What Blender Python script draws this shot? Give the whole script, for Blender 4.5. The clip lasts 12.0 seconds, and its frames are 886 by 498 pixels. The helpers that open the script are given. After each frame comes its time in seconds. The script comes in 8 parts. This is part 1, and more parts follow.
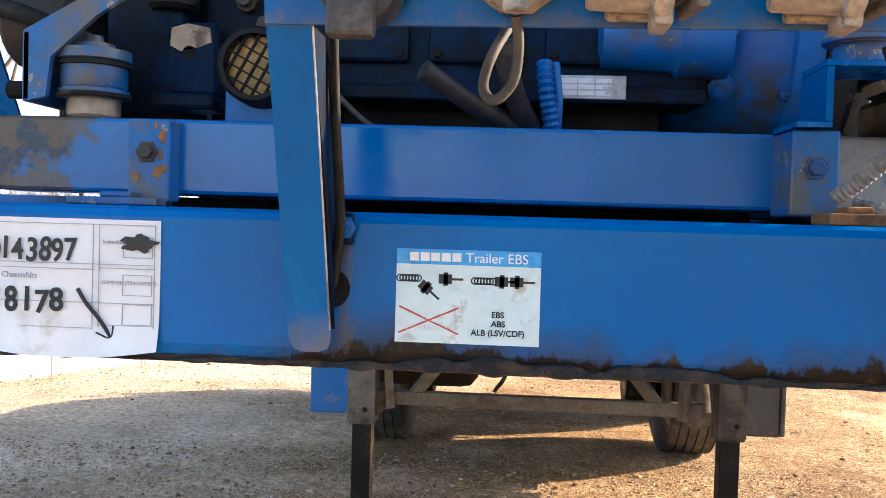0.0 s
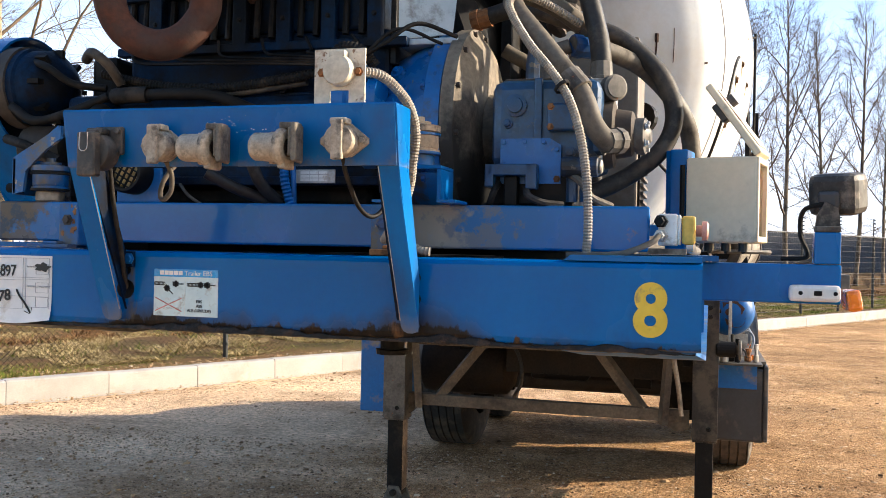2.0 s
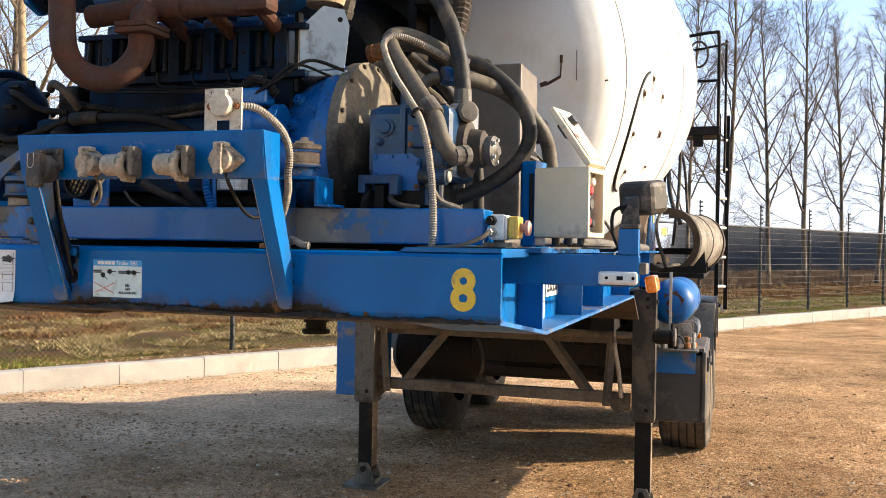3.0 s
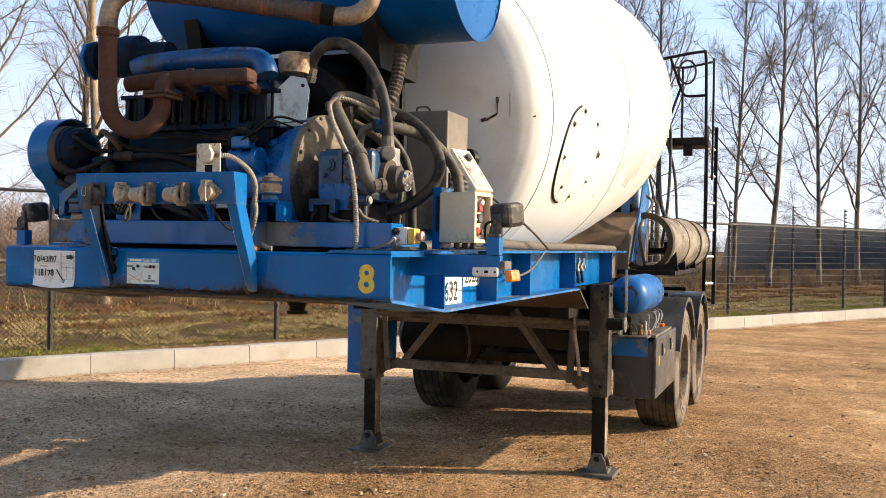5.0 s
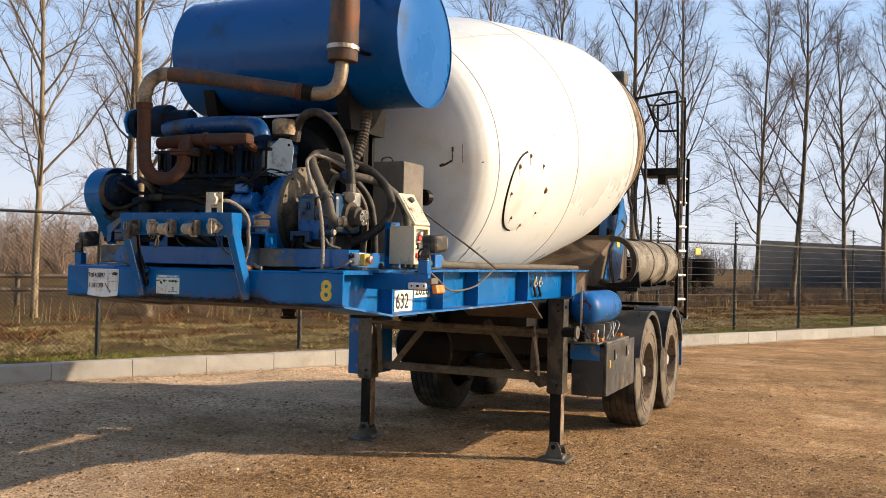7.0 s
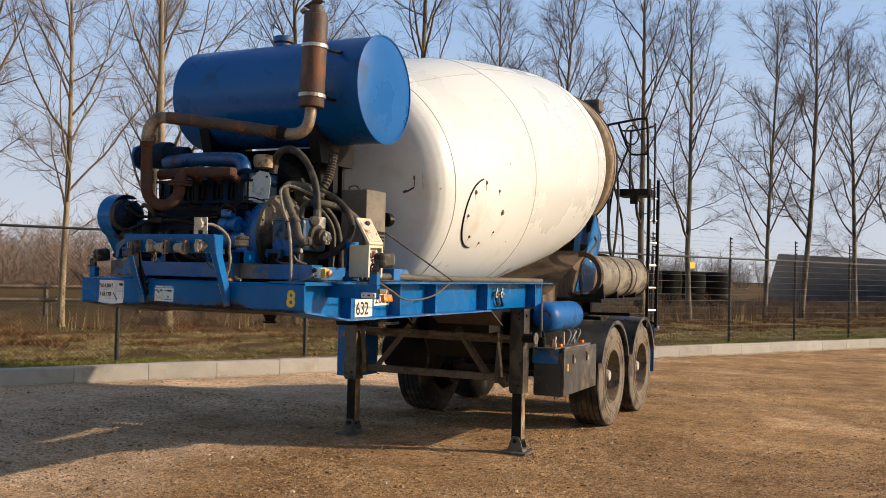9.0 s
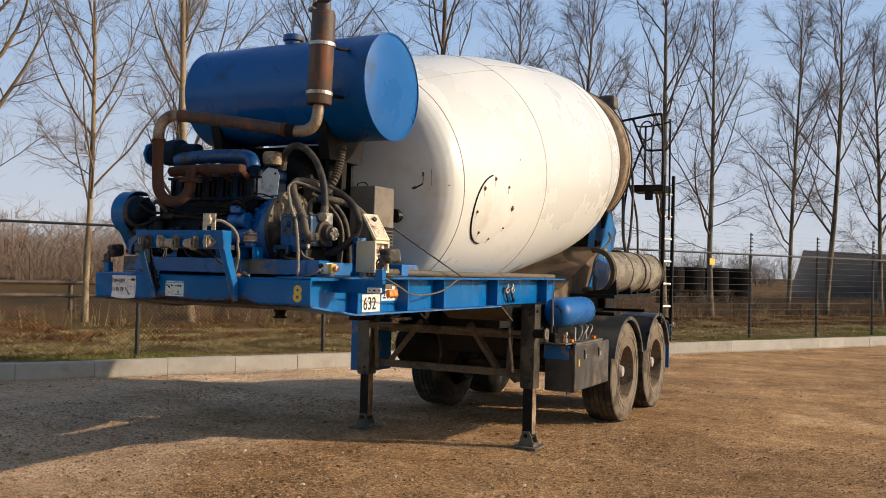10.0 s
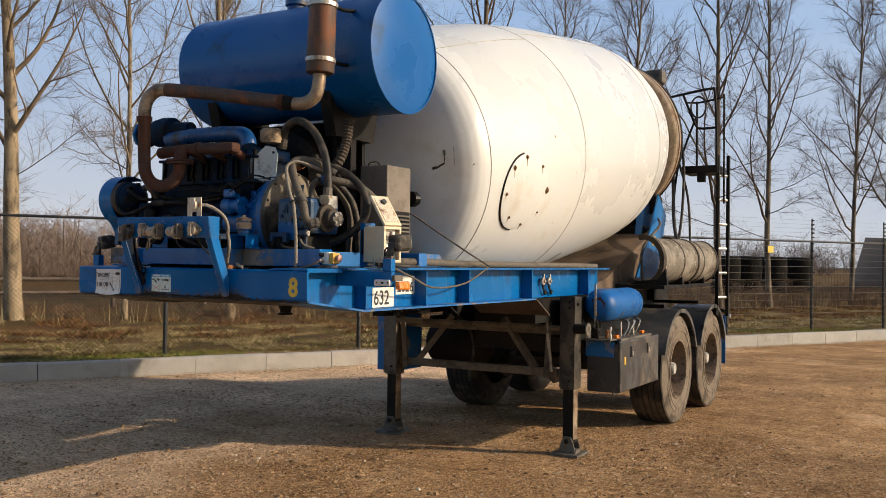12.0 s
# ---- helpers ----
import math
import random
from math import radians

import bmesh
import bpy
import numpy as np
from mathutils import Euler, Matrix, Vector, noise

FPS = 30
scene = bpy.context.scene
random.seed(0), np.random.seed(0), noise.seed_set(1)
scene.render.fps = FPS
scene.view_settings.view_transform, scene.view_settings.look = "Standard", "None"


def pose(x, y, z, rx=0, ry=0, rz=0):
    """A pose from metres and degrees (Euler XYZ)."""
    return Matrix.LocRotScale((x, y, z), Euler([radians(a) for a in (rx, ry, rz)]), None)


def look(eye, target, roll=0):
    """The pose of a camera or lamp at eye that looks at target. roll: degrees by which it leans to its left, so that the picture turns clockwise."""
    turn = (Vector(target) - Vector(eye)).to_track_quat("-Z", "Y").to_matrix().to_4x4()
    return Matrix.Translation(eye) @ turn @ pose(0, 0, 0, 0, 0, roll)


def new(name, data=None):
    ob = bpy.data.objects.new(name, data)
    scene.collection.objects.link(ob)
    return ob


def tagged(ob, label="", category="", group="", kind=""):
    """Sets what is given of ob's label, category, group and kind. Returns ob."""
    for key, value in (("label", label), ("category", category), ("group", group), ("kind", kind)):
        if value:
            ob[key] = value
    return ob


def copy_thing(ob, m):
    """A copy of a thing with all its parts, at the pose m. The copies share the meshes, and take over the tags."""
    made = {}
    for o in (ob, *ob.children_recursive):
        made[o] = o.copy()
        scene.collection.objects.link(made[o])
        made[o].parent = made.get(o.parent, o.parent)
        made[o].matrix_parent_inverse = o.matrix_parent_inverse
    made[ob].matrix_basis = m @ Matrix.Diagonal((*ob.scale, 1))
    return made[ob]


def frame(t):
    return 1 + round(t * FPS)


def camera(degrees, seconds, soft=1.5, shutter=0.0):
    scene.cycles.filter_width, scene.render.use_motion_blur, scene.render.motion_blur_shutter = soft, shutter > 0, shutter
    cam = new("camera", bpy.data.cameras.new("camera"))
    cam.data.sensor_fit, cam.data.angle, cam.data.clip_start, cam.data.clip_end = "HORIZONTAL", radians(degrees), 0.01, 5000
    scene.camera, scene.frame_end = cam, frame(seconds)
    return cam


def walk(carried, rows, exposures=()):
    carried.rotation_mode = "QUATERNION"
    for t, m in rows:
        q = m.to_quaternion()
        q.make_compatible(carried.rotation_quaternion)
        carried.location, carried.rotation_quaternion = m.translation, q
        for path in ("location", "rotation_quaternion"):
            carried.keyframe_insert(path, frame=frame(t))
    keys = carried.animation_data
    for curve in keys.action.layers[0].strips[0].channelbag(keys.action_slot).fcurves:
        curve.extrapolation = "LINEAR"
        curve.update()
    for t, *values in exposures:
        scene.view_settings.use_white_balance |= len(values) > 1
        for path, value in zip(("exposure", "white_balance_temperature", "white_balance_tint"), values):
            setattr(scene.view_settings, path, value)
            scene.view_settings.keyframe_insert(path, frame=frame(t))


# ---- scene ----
cam = camera(51.7, 12.0, soft=0.55)
PATH = [
    (0, (-0.103, -0.960, 1.525), (-0.266, 1.033, 1.470), 1.70),
    (0.5, (0.105, -1.179, 1.541), (-0.151, 0.804, 1.508), 1.30),
    (1, (0.326, -1.403, 1.544), (0.014, 0.572, 1.521), 1.20),
    (1.5, (0.637, -1.525, 1.532), (0.148, 0.414, 1.529), 1.30),
    (2, (0.892, -1.707, 1.550), (0.346, 0.217, 1.552), 1.15),
    (2.5, (1.113, -1.911, 1.550), (0.542, 0.006, 1.546), 1.15),
    (3, (1.401, -2.055, 1.546), (0.798, -0.148, 1.543), 1.00),
    (3.5, (1.628, -2.247, 1.548), (0.989, -0.352, 1.540), 0.85),
    (5.5, (2.433, -3.065, 1.575), (1.674, -1.215, 1.571), 1.23),
    (6, (2.682, -3.286, 1.575), (1.898, -1.446, 1.582), 1.29),
    (6.5, (2.895, -3.525, 1.600), (2.097, -1.690, 1.621), 1.19),
    (7, (3.087, -3.771, 1.603), (2.274, -1.944, 1.629), 1.31),
    (9, (3.886, -4.414, 1.622), (3.022, -2.610, 1.674), 1.48),
    (9.5, (3.978, -4.427, 1.619), (3.094, -2.633, 1.665), 1.47),
    (10, (4.011, -4.412, 1.618), (3.101, -2.631, 1.661), 1.50),
    (10.5, (4.009, -4.344, 1.605), (3.085, -2.570, 1.641), 1.45),
    (11, (3.905, -4.171, 1.604), (2.974, -2.401, 1.639), 1.22),
    (11.5, (3.828, -3.959, 1.592), (2.892, -2.192, 1.615), 1.01),
    (12, (3.835, -3.675, 1.595), (2.827, -1.947, 1.621), 0.79),
]
walk(cam, [(t, look(eye, target, roll)) for t, eye, target, roll in PATH],
     [(0, 2.1, 6080, 10), (0.5, 2.26, 6100, 10), (1, 2.0, 6150, 10), (1.5, 1.65, 6200, 10), (2.5, 1.3, 6350, 10), (3.5, 1.22, 6500, 10), (5.5, 0.89, 6650, 10), (7, 0.63, 6700, 10), (9, 0.28, 6620, 10), (12, 0.18, 6620, 10)])

# ---- light ----
SUN_EL, SUN_AZ = radians(22.0), math.atan2(0.373, 0.927)
to_sun = Vector((math.cos(SUN_EL) * math.cos(SUN_AZ), math.cos(SUN_EL) * math.sin(SUN_AZ), math.sin(SUN_EL)))
world = bpy.data.worlds.new("sky")
scene.world = world
world.use_nodes = True
wn = world.node_tree.nodes
wl = world.node_tree.links
sky = wn.new("ShaderNodeTexSky")
sky.sky_type = "NISHITA"
sky.sun_disc = False
sky.sun_elevation = SUN_EL
sky.sun_rotation = math.pi / 2 - SUN_AZ
sky.air_density, sky.dust_density, sky.ozone_density = 1.0, 1.4, 1.3
wl.new(sky.outputs["Color"], wn["Background"].inputs["Color"])
wn["Background"].inputs["Strength"].default_value = 0.128
sun = new("sun", bpy.data.lights.new("sun", "SUN"))
sun.data.energy, sun.data.angle, sun.data.color = 4.2, radians(0.55), (1.0, 0.825, 0.61)
sun.rotation_mode = "QUATERNION"
sun.rotation_quaternion = to_sun.to_track_quat("Z", "Y")
sun.location = to_sun * 60

# ---- materials ----


def ramp_node(nt, fac, stops):
    r = nt.nodes.new("ShaderNodeValToRGB")
    r.color_ramp.elements[0].position, r.color_ramp.elements[0].color = stops[0][0], (*stops[0][1], 1)
    r.color_ramp.elements[1].position, r.color_ramp.elements[1].color = stops[-1][0], (*stops[-1][1], 1)
    for pos, col in stops[1:-1]:
        e = r.color_ramp.elements.new(pos)
        e.color = (*col, 1)
    nt.links.new(fac, r.inputs["Fac"])
    return r.outputs["Color"]


def noise_node(nt, coord, scale, detail=6.0, rough=0.6, stretch=None):
    if stretch:
        m = nt.nodes.new("ShaderNodeMapping")
        m.inputs["Scale"].default_value = stretch
        nt.links.new(coord, m.inputs["Vector"])
        coord = m.outputs["Vector"]
    n = nt.nodes.new("ShaderNodeTexNoise")
    n.inputs["Scale"].default_value, n.inputs["Detail"].default_value, n.inputs["Roughness"].default_value = scale, detail, rough
    nt.links.new(coord, n.inputs["Vector"])
    return n.outputs["Fac"]


def mix_node(nt, fac, a, b, blend="MIX"):
    m = nt.nodes.new("ShaderNodeMix")
    m.data_type, m.blend_type = "RGBA", blend
    for sock, v in ((m.inputs["Factor"], fac), (m.inputs["A"], a), (m.inputs["B"], b)):
        if isinstance(v, (int, float)):
            sock.default_value = v
        elif isinstance(v, tuple):
            sock.default_value = (*v, 1)
        else:
            nt.links.new(v, sock)
    return m.outputs["Result"]


def mat(name, c1, c2, rough=0.5, metal=0.0, scale=5.0, fine=70.0, bump=0.15, depth=0.002, dirt=None, amount=0.4, dirt_scale=2.5,
        chips=None, chip_at=0.72, stretch=None, rough_var=0.15, vary=0.0, world_space=False, coat=0.0, spec=0.5, grain=0.25):
    m = bpy.data.materials.new(name)
    m.use_nodes = True
    nt = m.node_tree
    bsdf = nt.nodes["Principled BSDF"]
    co = nt.nodes.new("ShaderNodeNewGeometry").outputs["Position"] if world_space else nt.nodes.new("ShaderNodeTexCoord").outputs["Object"]
    big = noise_node(nt, co, scale, 5, 0.55, stretch)
    small = noise_node(nt, co, fine, 4, 0.6)
    col = ramp_node(nt, big, [(0.38, c1), (0.62, c2)])
    col = mix_node(nt, grain, col, ramp_node(nt, small, [(0.38, tuple(v * 0.5 for v in c1)), (0.62, tuple(min(1, v * 1.35) for v in c2))]))
    if dirt:
        n = noise_node(nt, co, dirt_scale, 9, 0.68, stretch)
        f = ramp_node(nt, n, [(0.60 - amount * 0.30, (0, 0, 0)), (0.70 - amount * 0.22, (1, 1, 1))])
        col = mix_node(nt, f, col, dirt)
    if chips:
        n = noise_node(nt, co, 23.0, 8, 0.7)
        cut = 0.5 + (chip_at - 0.5) * 0.60
        f = ramp_node(nt, n, [(cut, (0, 0, 0)), (cut + 0.015, (1, 1, 1))])
        col = mix_node(nt, f, col, chips)
    if vary:
        info = nt.nodes.new("ShaderNodeObjectInfo")
        f = ramp_node(nt, info.outputs["Random"], [(0.0, (1 - vary,) * 3), (1.0, (1 + vary,) * 3)])
        col = mix_node(nt, 1.0, col, f, "MULTIPLY")
    nt.links.new(col, bsdf.inputs["Base Color"])
    rr = ramp_node(nt, big, [(0.36, (max(0.02, rough - rough_var),) * 3), (0.64, (min(1, rough + rough_var),) * 3)])
    nt.links.new(rr, bsdf.inputs["Roughness"])
    bsdf.inputs["Metallic"].default_value = metal
    bsdf.inputs["Specular IOR Level"].default_value = spec
    bsdf.inputs["Coat Weight"].default_value = coat
    b = nt.nodes.new("ShaderNodeBump")
    b.inputs["Strength"].default_value, b.inputs["Distance"].default_value = bump, depth
    nt.links.new(small, b.inputs["Height"])
    nt.links.new(b.outputs["Normal"], bsdf.inputs["Normal"])
    return m


DUST = (0.23, 0.17, 0.11)
RUSTC = (0.16, 0.055, 0.02)
BLUE_A, BLUE_B = (0.0008, 0.100, 0.31), (0.001, 0.127, 0.385)
blue = mat("blue_paint", BLUE_A, BLUE_B, 0.26, scale=3, dirt=(0.012, 0.075, 0.20), amount=0.25, dirt_scale=3.0, chips=(0.20, 0.21, 0.22), chip_at=0.86, spec=0.28, stretch=(1, 1, 0.5), grain=0.06)
blue_dusty = mat("dusty_blue_paint", BLUE_A, BLUE_B, 0.5, scale=4, dirt=DUST, amount=0.22, dirt_scale=5, chips=RUSTC, chip_at=0.74, grain=0.15)
blue_oily = mat("oily_blue_engine_paint", (0.0015, 0.0045, 0.010), (0.002, 0.020, 0.058), 0.5, scale=9, spec=0.1, dirt=(0.005, 0.006, 0.009), amount=0.5, dirt_scale=6, bump=0.4, depth=0.004)
blue_engine = mat("blue_engine_paint", (0.002, 0.045, 0.16), (0.003, 0.085, 0.29), 0.42, scale=7, dirt=(0.03, 0.026, 0.022), amount=0.38, dirt_scale=7, chips=DUST, chip_at=0.70, grain=0.15)
blue_tank = mat("blue_tank_paint", (0.001, 0.080, 0.285), (0.002, 0.098, 0.335), 0.36, scale=2, dirt=(0.012, 0.06, 0.16), amount=0.15, dirt_scale=2, spec=0.28, grain=0.05)


def stained_beam(name):
    """Blue paint with tar and brown grease grown up from the lower edge in patches."""
    m = mat(name, BLUE_A, BLUE_B, 0.24, scale=3, dirt=(0.008, 0.072, 0.21), amount=0.22, dirt_scale=3.0, chips=(0.45, 0.42, 0.36), chip_at=0.93, spec=0.2, stretch=(1, 1, 0.5), grain=0.05)
    nt = m.node_tree
    bsdf = nt.nodes["Principled BSDF"]
    pos = nt.nodes.new("ShaderNodeNewGeometry").outputs["Position"]
    sep = nt.nodes.new("ShaderNodeSeparateXYZ")
    nt.links.new(pos, sep.inputs[0])
    ragged = noise_node(nt, pos, 26, 7, 0.7, (1, 1, 0.45))
    broad = noise_node(nt, pos, 7, 5, 0.6, (1, 1, 0.4))

    def calc(op, a, b):
        n = nt.nodes.new("ShaderNodeMath")
        n.operation = op
        for k, v in enumerate((a, b)):
            if isinstance(v, (int, float)):
                n.inputs[k].default_value = v
            else:
                nt.links.new(v, n.inputs[k])
        return n.outputs[0]

    height = calc("MULTIPLY", calc("SUBTRACT", sep.outputs["Z"], 1.372), 9.0)
    along = calc("DIVIDE", calc("ADD", sep.outputs["X"], 0.9), 1.8)
    level = ramp_node(nt, along, [(0.02, (0.12,) * 3), (0.28, (0.10,) * 3), (0.345, (0.75,) * 3), (0.43, (0.85,) * 3), (0.51, (0.5,) * 3), (0.61, (0.55,) * 3), (0.68, (1.0,) * 3), (0.74, (0.85,) * 3), (0.80, (0.2,) * 3), (0.90, (0.08,) * 3), (0.99, (0.2,) * 3)])
    soft = calc("SUBTRACT", calc("ADD", calc("MULTIPLY", level, 0.72), calc("MULTIPLY", calc("SUBTRACT", broad, 0.5), 1.6)), height)
    hard = calc("SUBTRACT", calc("ADD", calc("MULTIPLY", level, 0.62), calc("MULTIPLY", calc("SUBTRACT", ragged, 0.5), 1.6)), calc("MULTIPLY", height, 1.7))
    old = bsdf.inputs["Base Color"].links[0].from_socket
    f1 = ramp_node(nt, soft, [(0.0, (0, 0, 0)), (0.45, (0.85, 0.85, 0.85))])
    f2 = ramp_node(nt, hard, [(0.06, (0, 0, 0)), (0.16, (1, 1, 1))])
    col = mix_node(nt, f1, old, (0.034, 0.028, 0.024))
    col = mix_node(nt, f2, col, ramp_node(nt, ragged, [(0.40, (0.006, 0.005, 0.004)), (0.58, (0.020, 0.012, 0.007)), (0.66, (0.09, 0.045, 0.02))]))
    # rubbed and rusty runs beside the holes
    runs = noise_node(nt, pos, 9, 8, 0.7, (1, 1, 0.35))
    for cx, wide, tint in ((0.325, 0.055, (0.16, 0.075, 0.03)), (-0.285, 0.035, (0.10, 0.085, 0.06))):
        near = calc("SUBTRACT", 1.0, calc("DIVIDE", calc("ABSOLUTE", calc("SUBTRACT", sep.outputs["X"], cx), 0.0), wide))
        f3 = ramp_node(nt, calc("ADD", calc("MULTIPLY", near, 0.16), runs), [(0.60, (0, 0, 0)), (0.68, (0.8, 0.8, 0.8))])
        f3 = mix_node(nt, ramp_node(nt, near, [(0.0, (0, 0, 0)), (0.3, (1, 1, 1))]), (0.0, 0.0, 0.0), f3)
        col = mix_node(nt, f3, col, tint)
    nt.links.new(col, bsdf.inputs["Base Color"])
    rr = mix_node(nt, f1, bsdf.inputs["Roughness"].links[0].from_socket, (0.6, 0.6, 0.6))
    nt.links.new(rr, bsdf.inputs["Roughness"])
    return m


beam_paint = stained_beam("stained_blue_beam_paint")


def worn_cross_beam(name):
    """Blue paint, black-brown grime at one end and chalky dust round the mount."""
    m = mat(name, BLUE_A, BLUE_B, 0.22, scale=3, dirt=(0.010, 0.115, 0.29), amount=0.35, dirt_scale=3, chips=(0.12, 0.06, 0.03), chip_at=0.93, spec=0.45, grain=0.08)
    nt = m.node_tree
    bsdf = nt.nodes["Principled BSDF"]
    pos = nt.nodes.new("ShaderNodeNewGeometry").outputs["Position"]
    sep = nt.nodes.new("ShaderNodeSeparateXYZ")
    nt.links.new(pos, sep.inputs[0])
    n1 = noise_node(nt, pos, 8, 8, 0.65)
    n2 = noise_node(nt, pos, 13, 9, 0.7)
    col = bsdf.inputs["Base Color"].links[0].from_socket
    for a, b, c, n, tint, cut in ((-0.58, -0.72, -1.1, n1, (0.018, 0.014, 0.011), 0.60), (-0.55, -0.68, -1.1, n2, (0.10, 0.065, 0.035), 0.66), (0.22, 0.30, 0.56, n2, (0.13, 0.135, 0.15), 0.60), (0.21, 0.27, 0.42, n1, (0.26, 0.23, 0.195), 0.62)):
        span = nt.nodes.new("ShaderNodeMapRange")
        span.inputs["From Min"].default_value, span.inputs["From Max"].default_value = a, b
        span.inputs["To Max"].default_value = 0.30
        nt.links.new(sep.outputs["X"], span.inputs["Value"])
        add = nt.nodes.new("ShaderNodeMath")
        add.operation = "ADD"
        nt.links.new(span.outputs[0], add.inputs[0])
        nt.links.new(n, add.inputs[1])
        v = add.outputs[0]
        if c > 0:
            off = nt.nodes.new("ShaderNodeMapRange")
            off.inputs["From Min"].default_value, off.inputs["From Max"].default_value = b + 0.06, c
            off.inputs["To Max"].default_value = 0.2
            nt.links.new(sep.outputs["X"], off.inputs["Value"])
            sub = nt.nodes.new("ShaderNodeMath")
            sub.operation = "SUBTRACT"
            nt.links.new(v, sub.inputs[0])
            nt.links.new(off.outputs[0], sub.inputs[1])
            v = sub.outputs[0]
        f = ramp_node(nt, v, [(cut + 0.10, (0, 0, 0)), (cut + 0.15, (0.85, 0.85, 0.85))])
        col = mix_node(nt, f, col, tint)
    nt.links.new(col, bsdf.inputs["Base Color"])
    return m


cross_beam_paint = worn_cross_beam("grimy_cross_beam_paint")


def dusted_bar(name):
    """Blue paint with grey road dust on the feet and along the panel's lower edge."""
    m = mat(name, BLUE_A, BLUE_B, 0.28, scale=4, dirt=(0.015, 0.085, 0.24), amount=0.25, dirt_scale=5, chips=(0.30, 0.25, 0.18), chip_at=0.86, spec=0.22, stretch=(1, 1, 0.5), grain=0.06)
    nt = m.node_tree
    bsdf = nt.nodes["Principled BSDF"]
    pos = nt.nodes.new("ShaderNodeNewGeometry").outputs["Position"]
    sep = nt.nodes.new("ShaderNodeSeparateXYZ")
    nt.links.new(pos, sep.inputs[0])
    broad = noise_node(nt, pos, 11, 7, 0.65, (1, 1, 0.5))
    fine = noise_node(nt, pos, 45, 6, 0.7)
    col = bsdf.inputs["Base Color"].links[0].from_socket
    for lo, hi, n, tint, most in ((1.47, 1.39, broad, (0.17, 0.155, 0.135), 0.75), (1.735, 1.695, fine, (0.13, 0.125, 0.12), 0.6)):
        span = nt.nodes.new("ShaderNodeMapRange")
        span.inputs["From Min"].default_value, span.inputs["From Max"].default_value = lo, hi
        span.inputs["To Min"].default_value, span.inputs["To Max"].default_value = -0.25, 0.35
        nt.links.new(sep.outputs["Z"], span.inputs["Value"])
        add = nt.nodes.new("ShaderNodeMath")
        add.operation = "ADD"
        nt.links.new(span.outputs[0], add.inputs[0])
        nt.links.new(n, add.inputs[1])
        f = ramp_node(nt, add.outputs[0], [(0.55, (0, 0, 0)), (0.85, (most,) * 3)])
        if lo > 1.6:
            above = nt.nodes.new("ShaderNodeMath")
            above.operation = "GREATER_THAN"
            above.inputs[1].default_value = 1.70
            nt.links.new(sep.outputs["Z"], above.inputs[0])
            f = mix_node(nt, 1.0, f, above.outputs[0], "MULTIPLY")
        col = mix_node(nt, f, col, tint)
    nt.links.new(col, bsdf.inputs["Base Color"])
    return m


bar_paint = dusted_bar("dusted_blue_bar_paint")
# Dirty, darker copy of the bar's blue, with shade put into it.
web_paint = mat("dirty_shade_blue_paint", (0.001, 0.008, 0.024), (0.002, 0.016, 0.050), 0.5, scale=8, dirt=(0.006, 0.005, 0.005), amount=0.35, dirt_scale=7, spec=0.12)
chute_steel = mat("cement_caked_chute_steel", (0.13, 0.112, 0.09), (0.29, 0.26, 0.215), 0.8, scale=5, dirt=(0.09, 0.072, 0.052), amount=0.45, dirt_scale=4, chips=(0.42, 0.39, 0.34), chip_at=0.70, bump=0.5, depth=0.004)
white_drum = mat("white_drum_paint", (0.60, 0.612, 0.605), (0.65, 0.662, 0.655), 0.36, scale=1.2, dirt=(0.57, 0.54, 0.48), amount=0.12, dirt_scale=1.1, chips=(0.40, 0.32, 0.22), chip_at=0.90, bump=0.05, grain=0.05)
black_steel = mat("black_steel", (0.004, 0.004, 0.0045), (0.010, 0.009, 0.0085), 0.55, scale=8, dirt=(0.028, 0.021, 0.015), amount=0.22, dirt_scale=6, spec=0.15)
lamp_case = mat("weathered_lamp_rubber", (0.025, 0.022, 0.019), (0.055, 0.048, 0.041), 0.6, scale=14, dirt=(0.17, 0.14, 0.11), amount=0.42, dirt_scale=16, spec=0.3)
leg_black = mat("worn_black_leg_paint", (0.012, 0.011, 0.010), (0.030, 0.027, 0.023), 0.5, scale=5, dirt=(0.075, 0.06, 0.045), amount=0.35, dirt_scale=6, chips=(0.16, 0.13, 0.10), chip_at=0.78, spec=0.3)
# Very dark brown for parts below the frame.
under_dark = mat("dark_underside", (0.012, 0.009, 0.007), (0.030, 0.022, 0.015), 0.7, scale=6, spec=0.2, bump=0.3)
brace_steel = mat("dusty_brace_steel", (0.075, 0.057, 0.039), (0.14, 0.108, 0.074), 0.7, scale=6, dirt=(0.05, 0.035, 0.025), amount=0.4, dirt_scale=5, bump=0.3)
cab_brown = mat("dusty_cabinet_paint", (0.125, 0.103, 0.082), (0.195, 0.165, 0.132), 0.6, scale=3, dirt=(0.09, 0.07, 0.052), amount=0.4, dirt_scale=4, grain=0.1)
brown_steel = mat("dusty_underframe_steel", (0.034, 0.024, 0.016), (0.060, 0.043, 0.029), 0.75, scale=6, dirt=(0.025, 0.017, 0.011), amount=0.4, dirt_scale=5, bump=0.3)
grey_leg = mat("grey_dusty_leg_paint", (0.075, 0.065, 0.054), (0.135, 0.118, 0.096), 0.65, scale=7, dirt=(0.028, 0.023, 0.018), amount=0.35, dirt_scale=6, chips=RUSTC, chip_at=0.72)
rust = mat("rusty_exhaust_steel", (0.038, 0.0125, 0.006), (0.082, 0.027, 0.0125), 0.85, scale=9, dirt=(0.05, 0.025, 0.016), amount=0.4, dirt_scale=14, bump=0.5, depth=0.003)
